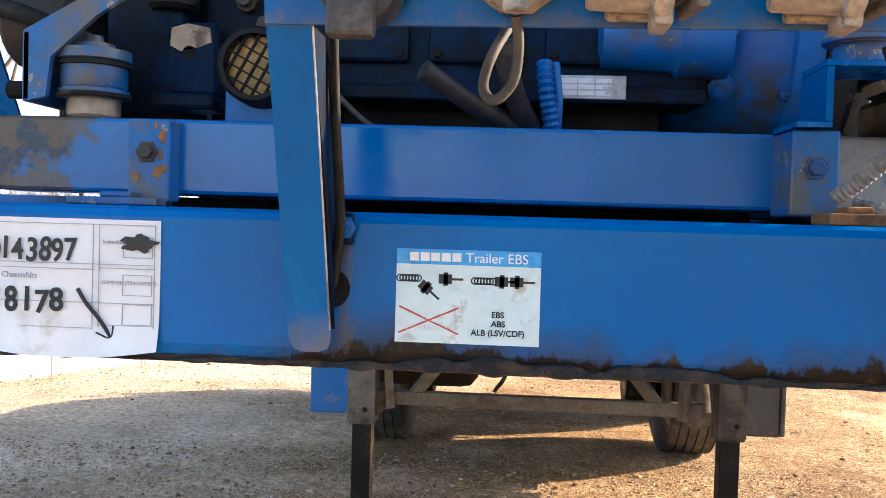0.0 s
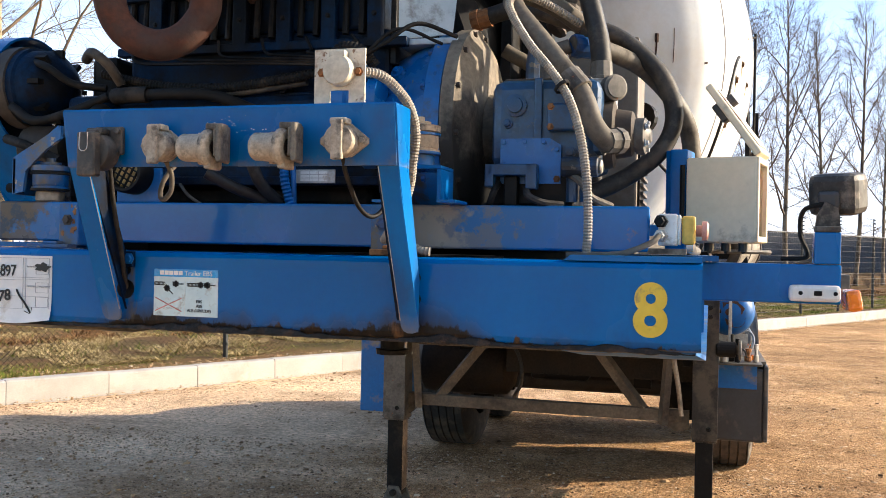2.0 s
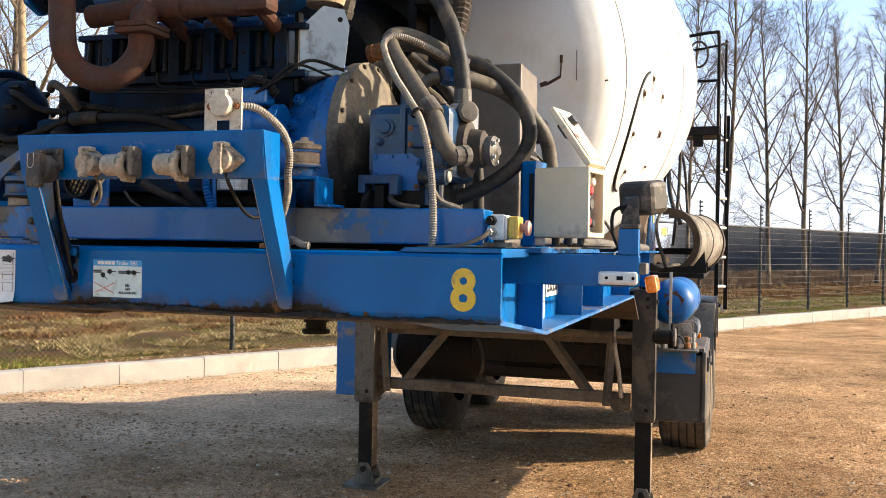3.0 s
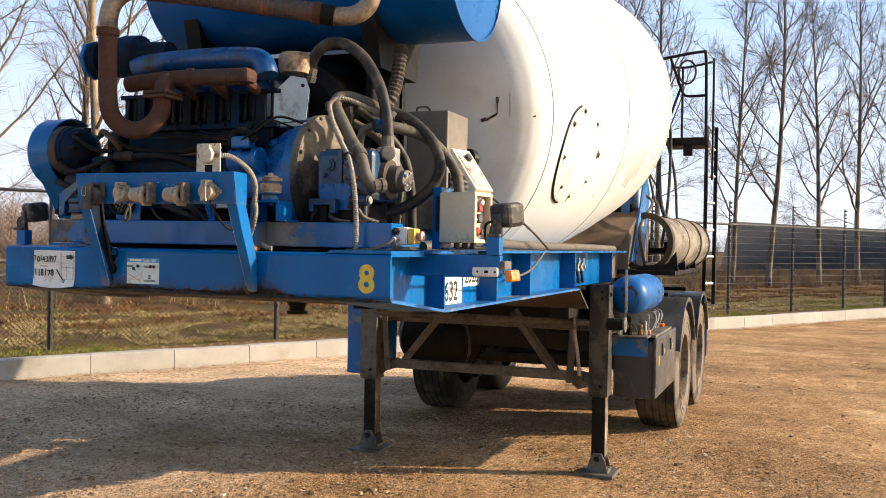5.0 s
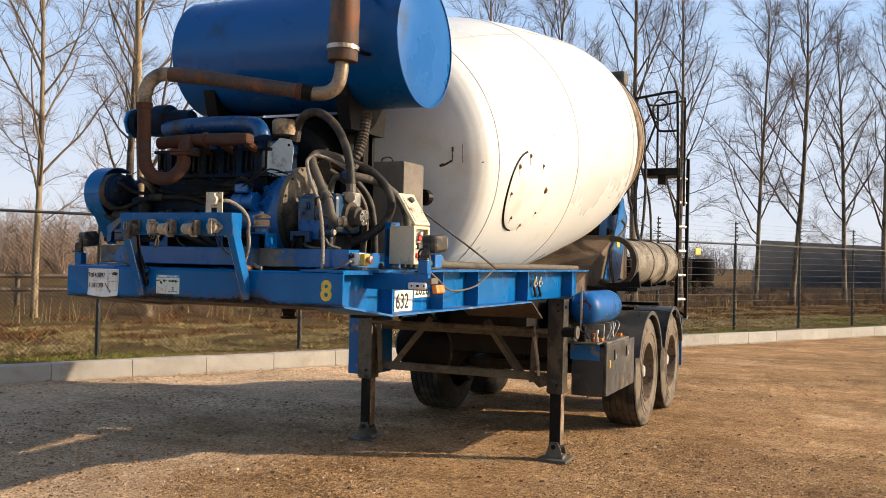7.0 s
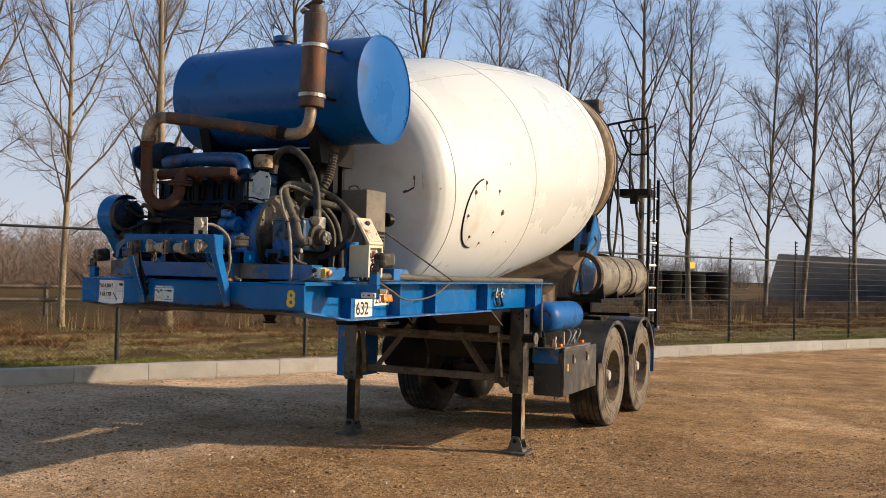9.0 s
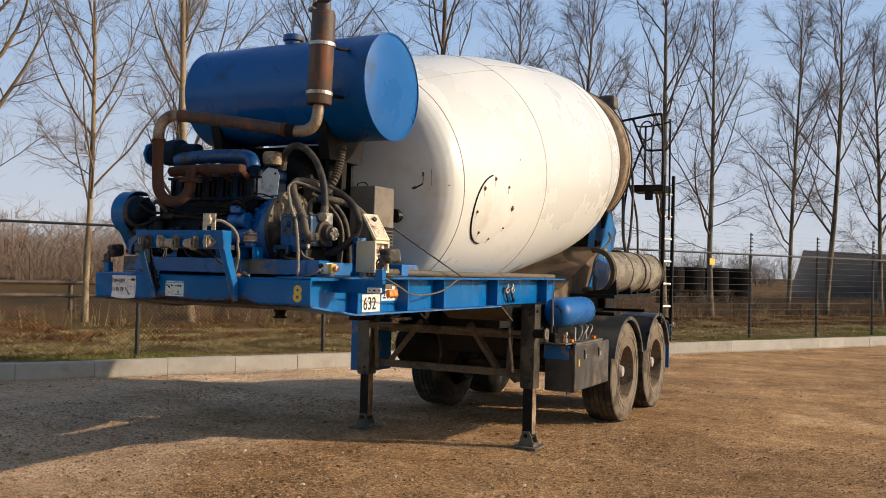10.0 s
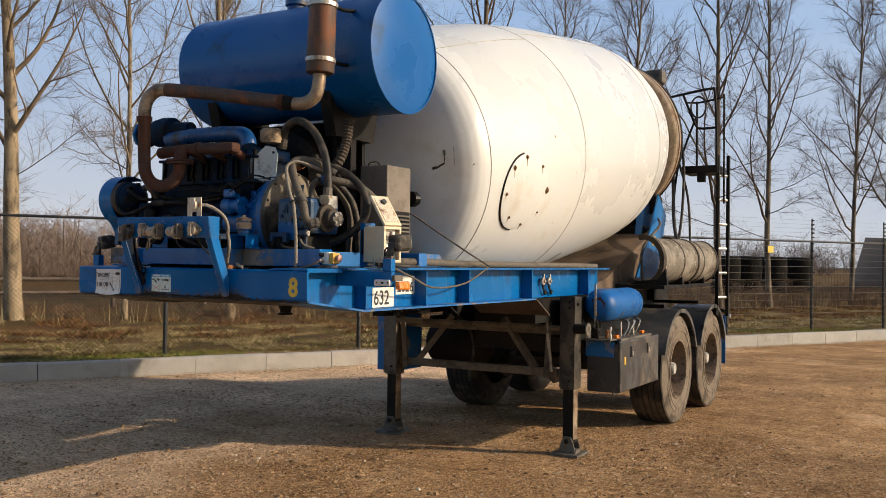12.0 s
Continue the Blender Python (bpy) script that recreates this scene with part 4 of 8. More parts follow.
shrubs("field_edge_shrubs", 31, lambda g: [(g.uniform(3, 45), g.uniform(7.2, 11.5), g.uniform(0.35, 1.0)) for _ in range(350)] + [(g.uniform(-8, 3), g.uniform(8.2, 11.5), g.uniform(0.25, 0.6)) for _ in range(40)], shrub_m, "bare brown shrubs and saplings along the field edge")
shrubs("far_hedge", 32, lambda g: [(g.uniform(-120, 150), g.uniform(70, 110), g.uniform(3.0, 6.5)) for _ in range(420)], far_m, "distant hazy line of bare hedges and woods")
shrubs("near_copse", 33, lambda g: [(g.uniform(-40, 12), g.uniform(38, 66), g.uniform(1.8, 4.6)) for _ in range(360)], copse_m, "copse of bare reddish-brown bushes in the field")


def rail_fence():
    fence = thing("wooden_rail_fence", site(0, 13, 0.05), "weathered wooden post and rail fence across the field", "fence")
    for k in range(16):
        p = site(-22 + 2.6 * k, 13)
        part("post", boxbm(p.x - 0.05, p.x + 0.05, p.y - 0.05, p.y + 0.05, -0.1, 1.05, bevel=0.008), rail_wood, fence)
    for z in (0.55, 0.92):
        verts, faces = [], []
        strut(verts, faces, site(-22.2, 12.93, z), site(17.2, 12.93, z + 0.03), 0.06, 4)
        part("rail", (verts, [], faces), rail_wood, fence)


rail_fence()


def barn():
    t = thing("farm_shed", site(60, 20), "long low farm shed with dark grey corrugated hip roof", "shed")
    # Near end skewed along the camera's sight line, so the gable stays edge-on.
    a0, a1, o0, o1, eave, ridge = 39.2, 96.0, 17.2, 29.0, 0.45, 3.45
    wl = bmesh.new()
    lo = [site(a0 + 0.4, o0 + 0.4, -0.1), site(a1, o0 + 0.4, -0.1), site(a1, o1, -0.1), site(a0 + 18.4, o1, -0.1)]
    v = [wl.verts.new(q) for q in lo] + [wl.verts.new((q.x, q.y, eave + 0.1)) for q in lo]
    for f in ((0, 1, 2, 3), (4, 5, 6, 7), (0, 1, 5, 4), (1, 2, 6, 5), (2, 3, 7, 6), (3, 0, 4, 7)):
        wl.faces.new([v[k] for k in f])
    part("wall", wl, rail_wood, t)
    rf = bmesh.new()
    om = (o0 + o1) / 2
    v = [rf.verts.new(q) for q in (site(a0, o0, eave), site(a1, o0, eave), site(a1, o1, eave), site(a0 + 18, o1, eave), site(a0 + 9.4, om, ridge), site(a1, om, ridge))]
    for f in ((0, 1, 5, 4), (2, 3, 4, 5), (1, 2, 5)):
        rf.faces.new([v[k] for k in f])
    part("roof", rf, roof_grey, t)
    # Gable split off and coloured dark against the sun falling on it.
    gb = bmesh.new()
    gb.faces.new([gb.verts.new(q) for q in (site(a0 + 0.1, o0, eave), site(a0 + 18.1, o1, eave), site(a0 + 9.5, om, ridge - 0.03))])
    part("gable", gb, bale_dark, t, "gable end coloured dark to hold down its sunlit face")
    V, F = [], []
    for k in range(185):
        a = a0 + 0.5 + 0.3 * k
        f = min(1.0, (a - a0) / 9.4)
        strut(V, F, site(a, o0 - 0.02, eave + 0.02), site(a, o0 + (om - o0) * f, eave + (ridge - eave) * f - 0.02), 0.045, 4)
    part("corrugation", (V, [], F), roof_grey, t)["kind"] = "stuff"


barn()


def bales():
    first = None
    for k, (a, o) in enumerate([(30.9, 18.0), (32.5, 18.1), (34.2, 18.0), (36.3, 18.2), (26.5, 18.3)]):
        if first is None:
            first = thing("wrapped_bale_stack", site(a, o, 0.05), "dark plastic-wrapped bales stacked upright in the field", "bale", "bales in the field")
            p = site(a, o)
            for z in (-0.42, 0.82):
                part("bale", lathe(bmesh.new(), (p.x, p.y, z), (0, 0, 1), [(0, 0.60), (0.08, 0.70), (0.6, 0.73), (1.1, 0.71), (1.2, 0.62), (1.22, 0.2)], 18), bale_dark, first, smooth=True)
        else:
            copy_thing(first, Matrix.Translation(site(a, o, 0.05)) @ Matrix.Rotation(k, 4, "Z"))


bales()

# ---- trailer chassis ----
BZ0, BZ1, BXL, BX = 1.372, 1.535, -0.853, 0.893   # front beam: bottom, top, ends
CX = 0.0   # shared by the near side
trailer = thing("semi_trailer", (0, 3.5, 0), "blue steel semi-trailer chassis of a concrete mixer, standing on landing legs", "trailer")


def front_beam():
    bm = bmesh.new()
    prism(bm, [(0.014, BZ0), (0.004, BZ0 + 0.004), (0.0, BZ0 + 0.016), (0.0, BZ1 - 0.012), (0.004, BZ1 - 0.004), (0.014, BZ1), (0.30, BZ1), (0.30, BZ1 - 0.010), (0.016, BZ1 - 0.010), (0.011, BZ1 - 0.014), (0.011, BZ0 + 0.014), (0.03, BZ0 + 0.010), (0.03, BZ0)], 0, BXL, BX)
    beam = part("front_beam", bm, beam_paint, trailer, "glossy blue front cross beam, tarred along its lower edge")
    # tar along the lower edge, thickest round the middle
    V, F = [], []
    cols, rows = 420, 9
    for i in range(cols + 1):
        x = BXL + 0.01 + (BX - BXL - 0.02) * i / cols
        n1 = noise.noise(Vector((x * 5, 0, 3)))
        n2 = noise.noise(Vector((x * 28, 1, 3)))
        mid = 0.8 * math.exp(-((x + 0.10) / 0.20) ** 2) + 0.85 * math.exp(-((x - 0.42) / 0.10) ** 2) + 0.35 * math.exp(-((x - 0.75) / 0.12) ** 2)
        h = max(0.002, 0.004 + 0.030 * mid * (0.55 + 1.2 * n1) + 0.010 * n2)
        for j in range(rows):
            t = j / (rows - 1)
            z = BZ0 - 0.004 - 0.006 * max(0, n2) + t * h
            bulge = 0.0015 + (0.006 * mid + 0.0015) * (1 - t) * (0.6 + 1.2 * abs(noise.noise(Vector((x * 55, z * 60, 5)))))
            V.append((x, -bulge * (0 if j == rows - 1 else 1) + (0.0008 if j == rows - 1 else 0) + (0.006 if j == 0 else 0), z))
    for i in range(cols):
        for j in range(rows - 1):
            a = i * rows + j
            F.append((a, a + rows, a + rows + 1, a + 1))
    part("tar_crust", (V, [], F), tar, beam, "lumpy black tar and grease", smooth=True)
    part("corner_plate", prismbm([(0.640, 1.5352), (0.655, 1.546), (BX - 0.001, 1.546), (BX - 0.001, 1.5352)], 1, 0.003, 0.30), beam_paint, beam)
    for x0 in (-0.300, 0.352):
        for z, r in ((1.494, 0.012), (1.453, 0.021 if x0 < 0 else 0.013)):
            part("cable_hole", cylbm((x0, -0.0015, z), (x0, 0.01, z), r, seg=20), black_steel, beam)
    return beam


front_beam()


def neck():
    # side walls, flanges and ribs of the gooseneck, mirrored
    for s in (1, -1):
        wall = [(0.014, 1.374), (0.014, 1.534), (0.31, 1.534), (4.35, 1.534), (4.35, 1.312), (0.5, 1.312)]
        part("side_wall", prismbm(wall, 0, s * 0.80, s * 0.81), blue, trailer)
        low = bmesh.new()
        edge = [(0.032, 1.366, 0.885), (0.5, 1.305, 0.905), (2.75, 1.305, 0.922)]
        for (ya, za, xa), (yb, zb, xb) in zip(edge, edge[1:]):
            r = [low.verts.new(v) for v in ((CX + s * 0.62, ya, za), (CX + s * xa, ya, za), (CX + s * xb, yb, zb), (CX + s * 0.62, yb, zb), (CX + s * 0.62, ya, za + 0.011), (CX + s * xa, ya, za + 0.011), (CX + s * xb, yb, zb + 0.011), (CX + s * 0.62, yb, zb + 0.011))]
            for f in ((0, 1, 2, 3), (4, 5, 6, 7), (0, 1, 5, 4), (1, 2, 6, 5), (2, 3, 7, 6), (3, 0, 4, 7)):
                low.faces.new([r[q] for q in f])
        part("lower_flange", low, grey_leg if s < 0 else blue_dusty, trailer)
        part("step_plate", prismbm([(2.752, 1.318), (2.752, 1.306), (3.01, 1.172), (3.02, 1.180)], 0, s * 0.30, s * 0.922), brown_steel, trailer, "dirt-brown sloping end plate")
        part("neck_beam", boxbm(s * 0.66, s * 0.79, 3.03, 4.45, 1.10, 1.311, bevel=0.005), black_steel, trailer)
        part("upper_flange", boxbm(s * 0.66, s * 0.925, 0.302, 4.35, 1.537, 1.549), blue, trailer)
        for y in (0.54, 1.165, 1.72, 2.72, 3.9):
            z0 = 1.317
            part("stiffener", boxbm(s * 0.811, s * (0.884 if y < 1 else 0.90), y - 0.006, y + 0.006, z0, 1.536), blue, trailer)
        part("chassis_rail", boxbm(s * 0.42, s * 0.58, 3.9, 7.4, 0.92, 1.31, bevel=0.01), black_steel, trailer)
    deck = bmesh.new()
    for (ya, za), (yb, zb) in zip([(0.012, 1.366), (0.5, 1.318)], [(0.5, 1.318), (2.75, 1.318)]):
        prism(deck, [(ya, za), (yb, zb), (yb, zb + 0.008), (ya, za + 0.008)], 0, -0.80, 0.80)
    part("coupling_plate", deck, brown_steel, trailer, "dusty brown underside plate")
    part("deck_plate", boxbm(-0.62, 0.62, 0.302, 2.1, 1.520, 1.534), black_steel, trailer)
    kp = bmesh.new()
    lathe(kp, (0.0, 0.9, 1.325), (0, 0, -1), [(0, 0.07), (0.02, 0.07), (0.021, 0.045), (0.05, 0.045), (0.051, 0.036), (0.075, 0.036), (0.076, 0.05), (0.09, 0.048)], 18)
    part("kingpin", kp, black_steel, trailer)
    for y in (4.2, 5.0, 6.1, 7.3):
        part("cross_member", boxbm(-0.42, 0.42, y - 0.04, y + 0.04, 1.0, 1.22, bevel=0.006), black_steel, trailer)
    part("rear_bumper", boxbm(-1.22, 1.22, 7.42, 7.52, 0.55, 0.72, bevel=0.01), blue_dusty, trailer)
    for s in (-1, 1):
        part("bumper_hanger", boxbm(s * 0.44, s * 0.56, 7.36, 7.44, 0.6, 1.0), black_steel, trailer)


neck()


def front_arm(s):
    arm = part("marker_arm", boxbm(s * 0.80, s * 1.172, 0.355, 0.392, 1.452, 1.535, bevel=0.004), blue, trailer)
    part("upright", boxbm(s * 1.118, s * 1.170, 0.352, 0.395, 1.536, 1.603, bevel=0.003), blue, arm)
    lamp = boxbm(s * 1.068, s * 1.170, 0.338, 0.3545, 1.457, 1.492, bevel=0.008)
    part("marker_lamp", lamp, white_plastic, arm, "white oval marker lamp")
    for dx in (-0.034, 0.034):
        part("lamp_screw", cylbm((s * 1.125 + dx, 0.3375, 1.475), (s * 1.125 + dx, 0.336, 1.475), 0.0045, seg=10), black_steel, arm)
    part("lamp_led", boxbm(s * 1.125 - 0.008, s * 1.125 + 0.008, 0.3362, 0.338, 1.470, 1.480), black_steel, arm)
    am = boxbm(s * 1.186, s * 1.216, 0.37, 0.475, 1.437, 1.482, bevel=0.008, m=Matrix.Translation((s * 1.2, 0.4, 1.46)) @ Matrix.Rotation(-0.18 * s, 4, "Y") @ Matrix.Translation((-s * 1.2, -0.4, -1.46)))
    part("side_lamp", am, amber, arm, "amber side marker lamp")
    part("side_lamp_bracket", boxbm(s * 1.165, s * 1.19, 0.36, 0.44, 1.485, 1.515, bevel=0.003), grey_leg, arm)


front_arm(1)
front_arm(-1)


def landing_leg(s):
    cx, cy = (0.920 if s > 0 else -0.832), 3.46
    tube = part("leg_tube", boxbm(cx - 0.063, cx + 0.063, cy - 0.075, cy + 0.075, 0.545, 1.312, bevel=0.006), grey_leg if s < 0 else leg_black, trailer, "dusty steel leg tube")
    part("leg_face_plate", boxbm(cx - 0.066, cx + 0.066, cy - 0.084, cy - 0.0755, 0.56, 1.318, bevel=0.002), grey_leg if s < 0 else leg_black, tube)
    for z in (1.27, 1.22, 0.62):
        part("leg_bolt", hexbolt(bmesh.new(), (cx + 0.02, cy - 0.084, z), (0, -1, 0), 0.009, 0.01), black_steel, tube)
    part("leg_bolt", hexbolt(bmesh.new(), (cx + s * 0.064, cy - 0.02, 1.25), (s, 0, 0), 0.012, 0.012), black_steel, tube)
    inner = part("inner_leg", boxbm(cx - 0.046, cx + 0.046, cy - 0.05, cy + 0.05, 0.10, 0.60, bevel=0.005), black_steel, trailer, "black telescopic lower leg")
    # Pale plate on the +x face paints in the sun falling there.
    part("sunlit_side", boxbm(cx + 0.0462, cx + 0.0475, cy - 0.044, cy + 0.044, 0.13, 0.545), heat_steel, inner, "side face paled, with sunlight put into its colour")
    foot = bmesh.new()
    prism(foot, [(-0.075, 0.022), (0.075, 0.022), (0.055, 0.10), (0.03, 0.155), (-0.03, 0.155), (-0.055, 0.10)], 1, cy - 0.062, cy - 0.052)
    prism(foot, [(-0.075, 0.022), (0.075, 0.022), (0.055, 0.10), (0.03, 0.155), (-0.03, 0.155), (-0.055, 0.10)], 1, cy + 0.052, cy + 0.062)
    box(foot, -0.075, 0.075, cy - 0.052, cy + 0.052, 0.022, 0.05)
    for v in foot.verts:
        v.co.x += cx
    sole = part("foot", foot, grey_leg, trailer, "worn pivoting steel foot")
    part("sole_plate", boxbm(cx - 0.12, cx + 0.12, cy - 0.13, cy + 0.13, 0.0, 0.022, bevel=0.004), grey_leg, sole)
    part("pivot_pin", cylbm((cx, cy - 0.085, 0.118), (cx, cy + 0.085, 0.118), 0.02, seg=12, chamfer=0.004), black_steel, sole)


landing_leg(1)
landing_leg(-1)


def leg_brace():
    brace = part("brace_cross_tube", boxbm(-0.80, 0.80, 3.46, 3.52, 0.632, 0.70, bevel=0.006), brace_steel, trailer, "dusty cross tube between the legs")
    part("upper_cross_tube", boxbm(-0.84, 0.84, 3.50, 3.56, 0.985, 1.055, bevel=0.005), brace_steel, brace)
    for s in (-1, 1):
        bm = bmesh.new()
        p, q = Vector((s * 0.60, 3.49, 0.67)), Vector((s * 0.26, 3.53, 1.10))
        sweep(bm, [p, q], 0.036, seg=4, n=1)
        part("diagonal_brace", bm, brace_steel, brace)
        bm = bmesh.new()
        sweep(bm, [Vector((s * 0.70, 3.45, 0.62)), Vector((s * 0.735, 3.44, 1.13))], 0.028, seg=4, n=1)
        part("upright_brace", bm, brace_steel, brace)
        part("gusset", prismbm([(s * 0.62, 0.70), (s * 0.84, 0.70), (s * 0.84, 0.60), (s * 0.76, 0.575)], 1, 3.47, 3.48), brace_steel, brace)
    shaft = part("crank_shaft", cylbm((-0.84, 3.40, 1.05), (1.10, 3.40, 1.05), 0.023, seg=14), brace_steel, trailer)
    part("gear_housing", cylbm((0.97, 3.40, 1.05), (1.075, 3.40, 1.05), 0.042, seg=18, chamfer=0.008), black_steel, shaft)
    part("shaft_flange", cylbm((1.085, 3.40, 1.05), (1.10, 3.40, 1.05), 0.055, seg=18, chamfer=0.003), grey_leg, shaft)
    handle = sweepbm([(0.745, 3.35, 1.15), (0.755, 3.345, 1.0), (0.782, 3.34, 0.84), (0.80, 3.335, 0.69)], 0.013, seg=8)
    part("crank_handle", handle, heat_steel, trailer, "bare metal crank handle hanging down")
    air = bmesh.new()
    lathe(air, (-0.97, 4.35, 0.78), (1, 0, 0), [(0, 0.06), (0.02, 0.14), (0.06, 0.19), (0.12, 0.20), (0.56, 0.20), (0.62, 0.19), (0.66, 0.14), (0.68, 0.06)], 28)
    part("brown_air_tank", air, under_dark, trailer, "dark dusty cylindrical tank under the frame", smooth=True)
    for x in (-0.85, -0.45):
        part("tank_strap", boxbm(x - 0.015, x + 0.015, 4.14, 4.56, 0.98, 1.05), black_steel, trailer)
    # Dark plate behind the brace, added also to stop sun below the frame.
    part("dark_cross_plate", boxbm(-0.30, 0.86, 4.03, 4.06, 0.78, 1.16, bevel=0.004), under_dark, trailer)
    gear = boxbm(-0.30, 0.12, 4.9, 5.3, 0.62, 0.95, bevel=0.03)
    part("axle_valve_box", gear, black_steel, trailer)
    bm = sweepbm([(-0.40, 3.75, 1.16), (-0.18, 3.72, 0.96), (-0.14, 3.72, 0.78), (-0.2, 3.8, 0.66)], 0.011, seg=8)
    part("brake_hose", bm, hose_dark, trailer)
    bm = bmesh.new()
    lathe(bm, (0.43, 1.55, 1.318), (0, 0, -1), [(0, 0.02), (0.05, 0.02), (0.051, 0.04), (0.075, 0.04), (0.076, 0.015), (0.10, 0.015)], 12)
    box(bm, 0.33, 0.53, 1.53, 1.57, 1.285, 1.30)
    part("coupler_latch", bm, black_steel, trailer)


leg_brace()


def side_boxes():
    tb = part("tool_box", boxbm(-1.135, -0.90, 3.62, 4.05, 0.545, 1.09, bevel=0.006), blue_dusty, trailer, "worn blue steel tool box")
    part("box_lid", boxbm(-1.14, -0.895, 3.61, 4.06, 1.09, 1.105, bevel=0.003), blue_dusty, tb)
    bt = part("battery_box", boxbm(0.955, 1.245, 3.735, 4.77, 0.497, 0.915, bevel=0.016), black_plastic, trailer, "black plastic storage box with ribbed lid")
    bm = boxbm(1.235, 1.262, 3.722, 4.78, 0.505, 0.935, bevel=0.01)
    part("box_door", bm, black_plastic, bt)
    for y in (4.0, 4.45):
        part("latch", boxbm(1.26, 1.274, y - 0.03, y + 0.03, 0.79, 0.88, bevel=0.004), black_plastic, bt)
        part("latch_tab", boxbm(1.273, 1.279, y - 0.015, y + 0.015, 0.80, 0.84, bevel=0.002), alu, bt)
    part("reflector", boxbm(1.2605, 1.266, 3.81, 3.85, 0.735, 0.80, bevel=0.002), yellow_plastic, bt, "small yellow reflector")
    part("box_bracket", boxbm(0.95, 1.20, 3.718, 3.733, 0.80, 0.93, bevel=0.002), blue_dusty, bt)
    rail = part("box_top_rail", boxbm(0.93, 1.25, 3.76, 4.60, 0.935, 0.955, bevel=0.003), grey_leg, trailer)
    for y in (3.82, 4.5):
        part("orange_valve", boxbm(1.17, 1.205, y - 0.03, y + 0.03, 0.956, 0.985, bevel=0.006), amber, rail, "small orange reflector block")
    tank = bmesh.new()
    lathe(tank, (1.045, 3.70, 1.232), (0.02, 1, 0), [(0, 0.03), (0.012, 0.085), (0.04, 0.12), (0.085, 0.138), (0.13, 0.142), (0.76, 0.142), (0.805, 0.138), (0.85, 0.12), (0.878, 0.085), (0.89, 0.03)], 32)
    at = part("air_tank", tank, blue_tank, trailer, "glossy blue compressed-air tank", smooth=True)
    for y in (4.02, 4.36):
        bm = bmesh.new()
        pts = [Vector((1.05 + 0.146 * math.cos(a), y, 1.232 + 0.146 * math.sin(a))) for a in [math.radians(v) for v in range(-120, -19, 20)]]
        sweep(bm, pts, 0.005, seg=6, n=1)
        part("tank_band", bm, alu, at)
        part("tank_stand", boxbm(0.98, 1.16, y - 0.012, y + 0.012, 0.956, 1.085), alu, at)
    for k, (y0, y1) in enumerate(((4.06, 4.12), (4.16, 4.3), (4.34, 4.44))):
        bm = sweepbm([(1.17, y0, 0.96), (1.20, y0 + 0.02, 1.03), (1.19, y1, 1.08), (1.15, y1 + 0.02, 1.10)], 0.006, seg=6)
        part("air_pipe", bm, alu, at)
    for k, (x, y, z, r, h) in enumerate(((1.02, 3.60, 0.96, 0.022, 0.10), (1.09, 3.62, 0.96, 0.016, 0.13), (1.15, 3.70, 0.96, 0.020, 0.07), (1.19, 3.66, 0.96, 0.014, 0.10), (1.06, 3.68, 0.96, 0.012, 0.15))):
        part("valve_fitting", lathe(bmesh.new(), (x, y, z), (0, 0, 1), [(0, r * 0.8), (0.004, r), (h * 0.4, r), (h * 0.42, r * 0.6), (h * 0.7, r * 0.6), (h * 0.72, r * 0.9), (h, r * 0.85)], 10), (alu, black_steel, rust_block)[k % 3], at)
    part("valve_shelf", boxbm(0.98, 1.22, 3.57, 3.75, 0.946, 0.9585, bevel=0.002), grey_leg, at)
    for x, z1 in ((1.0, 1.05), (1.14, 1.04)):
        part("air_pipe", sweepbm([(x, 3.61, 0.99), (x - 0.03, 3.57, z1), (0.97, 3.62, z1 + 0.04), (0.93, 3.68, z1 + 0.06)], 0.0055, seg=6), hose_dark, at)
    stain = bmesh.new()
    rng = random.Random(12)
    rings = []
    for q in (0.01, 0.55, 1.0):
        ring = []
        for k in range(18):
            a = k * math.tau / 18
            r = 0.062 * q * (1 + (0.16 * rng.gauss(0, 1) if q == 1.0 else 0))
            x, z = 0.022 + r * math.cos(a), -0.005 + 1.15 * r * math.sin(a)
            d = math.hypot(x, z)
            y = 0.012 * d / 0.085 if d < 0.085 else 0.012 + 0.028 * (d - 0.085) / 0.035
            ring.append(stain.verts.new((1.045 + x, 3.70 + y - 0.003, 1.232 + z)))
        rings.append(ring)
    for A, B in zip(rings, rings[1:]):
        for k in range(18):
            stain.faces.new((A[k], A[(k + 1) % 18], B[(k + 1) % 18], B[k]))
    part("rust_patch", stain, rust, at, "brown rust patch on the tank's end")
    part("tank_strap", boxbm(1.040, 1.058, 3.672, 3.678, 1.05, 1.42, bevel=0.002), alu, at, "flat metal strap across the end")
    part("strap_foot", boxbm(1.025, 1.075, 3.64, 3.69, 0.96, 1.05, bevel=0.006), black_steel, at)
    # Bracket enlarged to stop low sun passing behind the leg.
    part("leg_side_bracket", boxbm(0.80, 0.93, 3.54, 3.80, 0.93, 1.305, bevel=0.004), black_steel, trailer)
    # Unseen board, added to keep sun from shining through between the wheels.
    part("sun_stop_board", prismbm([(4.68, 0.34), (4.98, 0.34), (5.02, 0.60), (7.36, 0.60), (7.36, 1.10), (4.68, 1.10)], 0, 0.845, 0.858), black_plastic, trailer, "unseen black board added behind the wheels to stop sunlight")
    # Dark panel added behind the valves to block low sun.
    part("sun_stop_panel", boxbm(0.885, 0.900, 3.81, 4.80, 0.86, 1.30, bevel=0.003), under_dark, trailer)
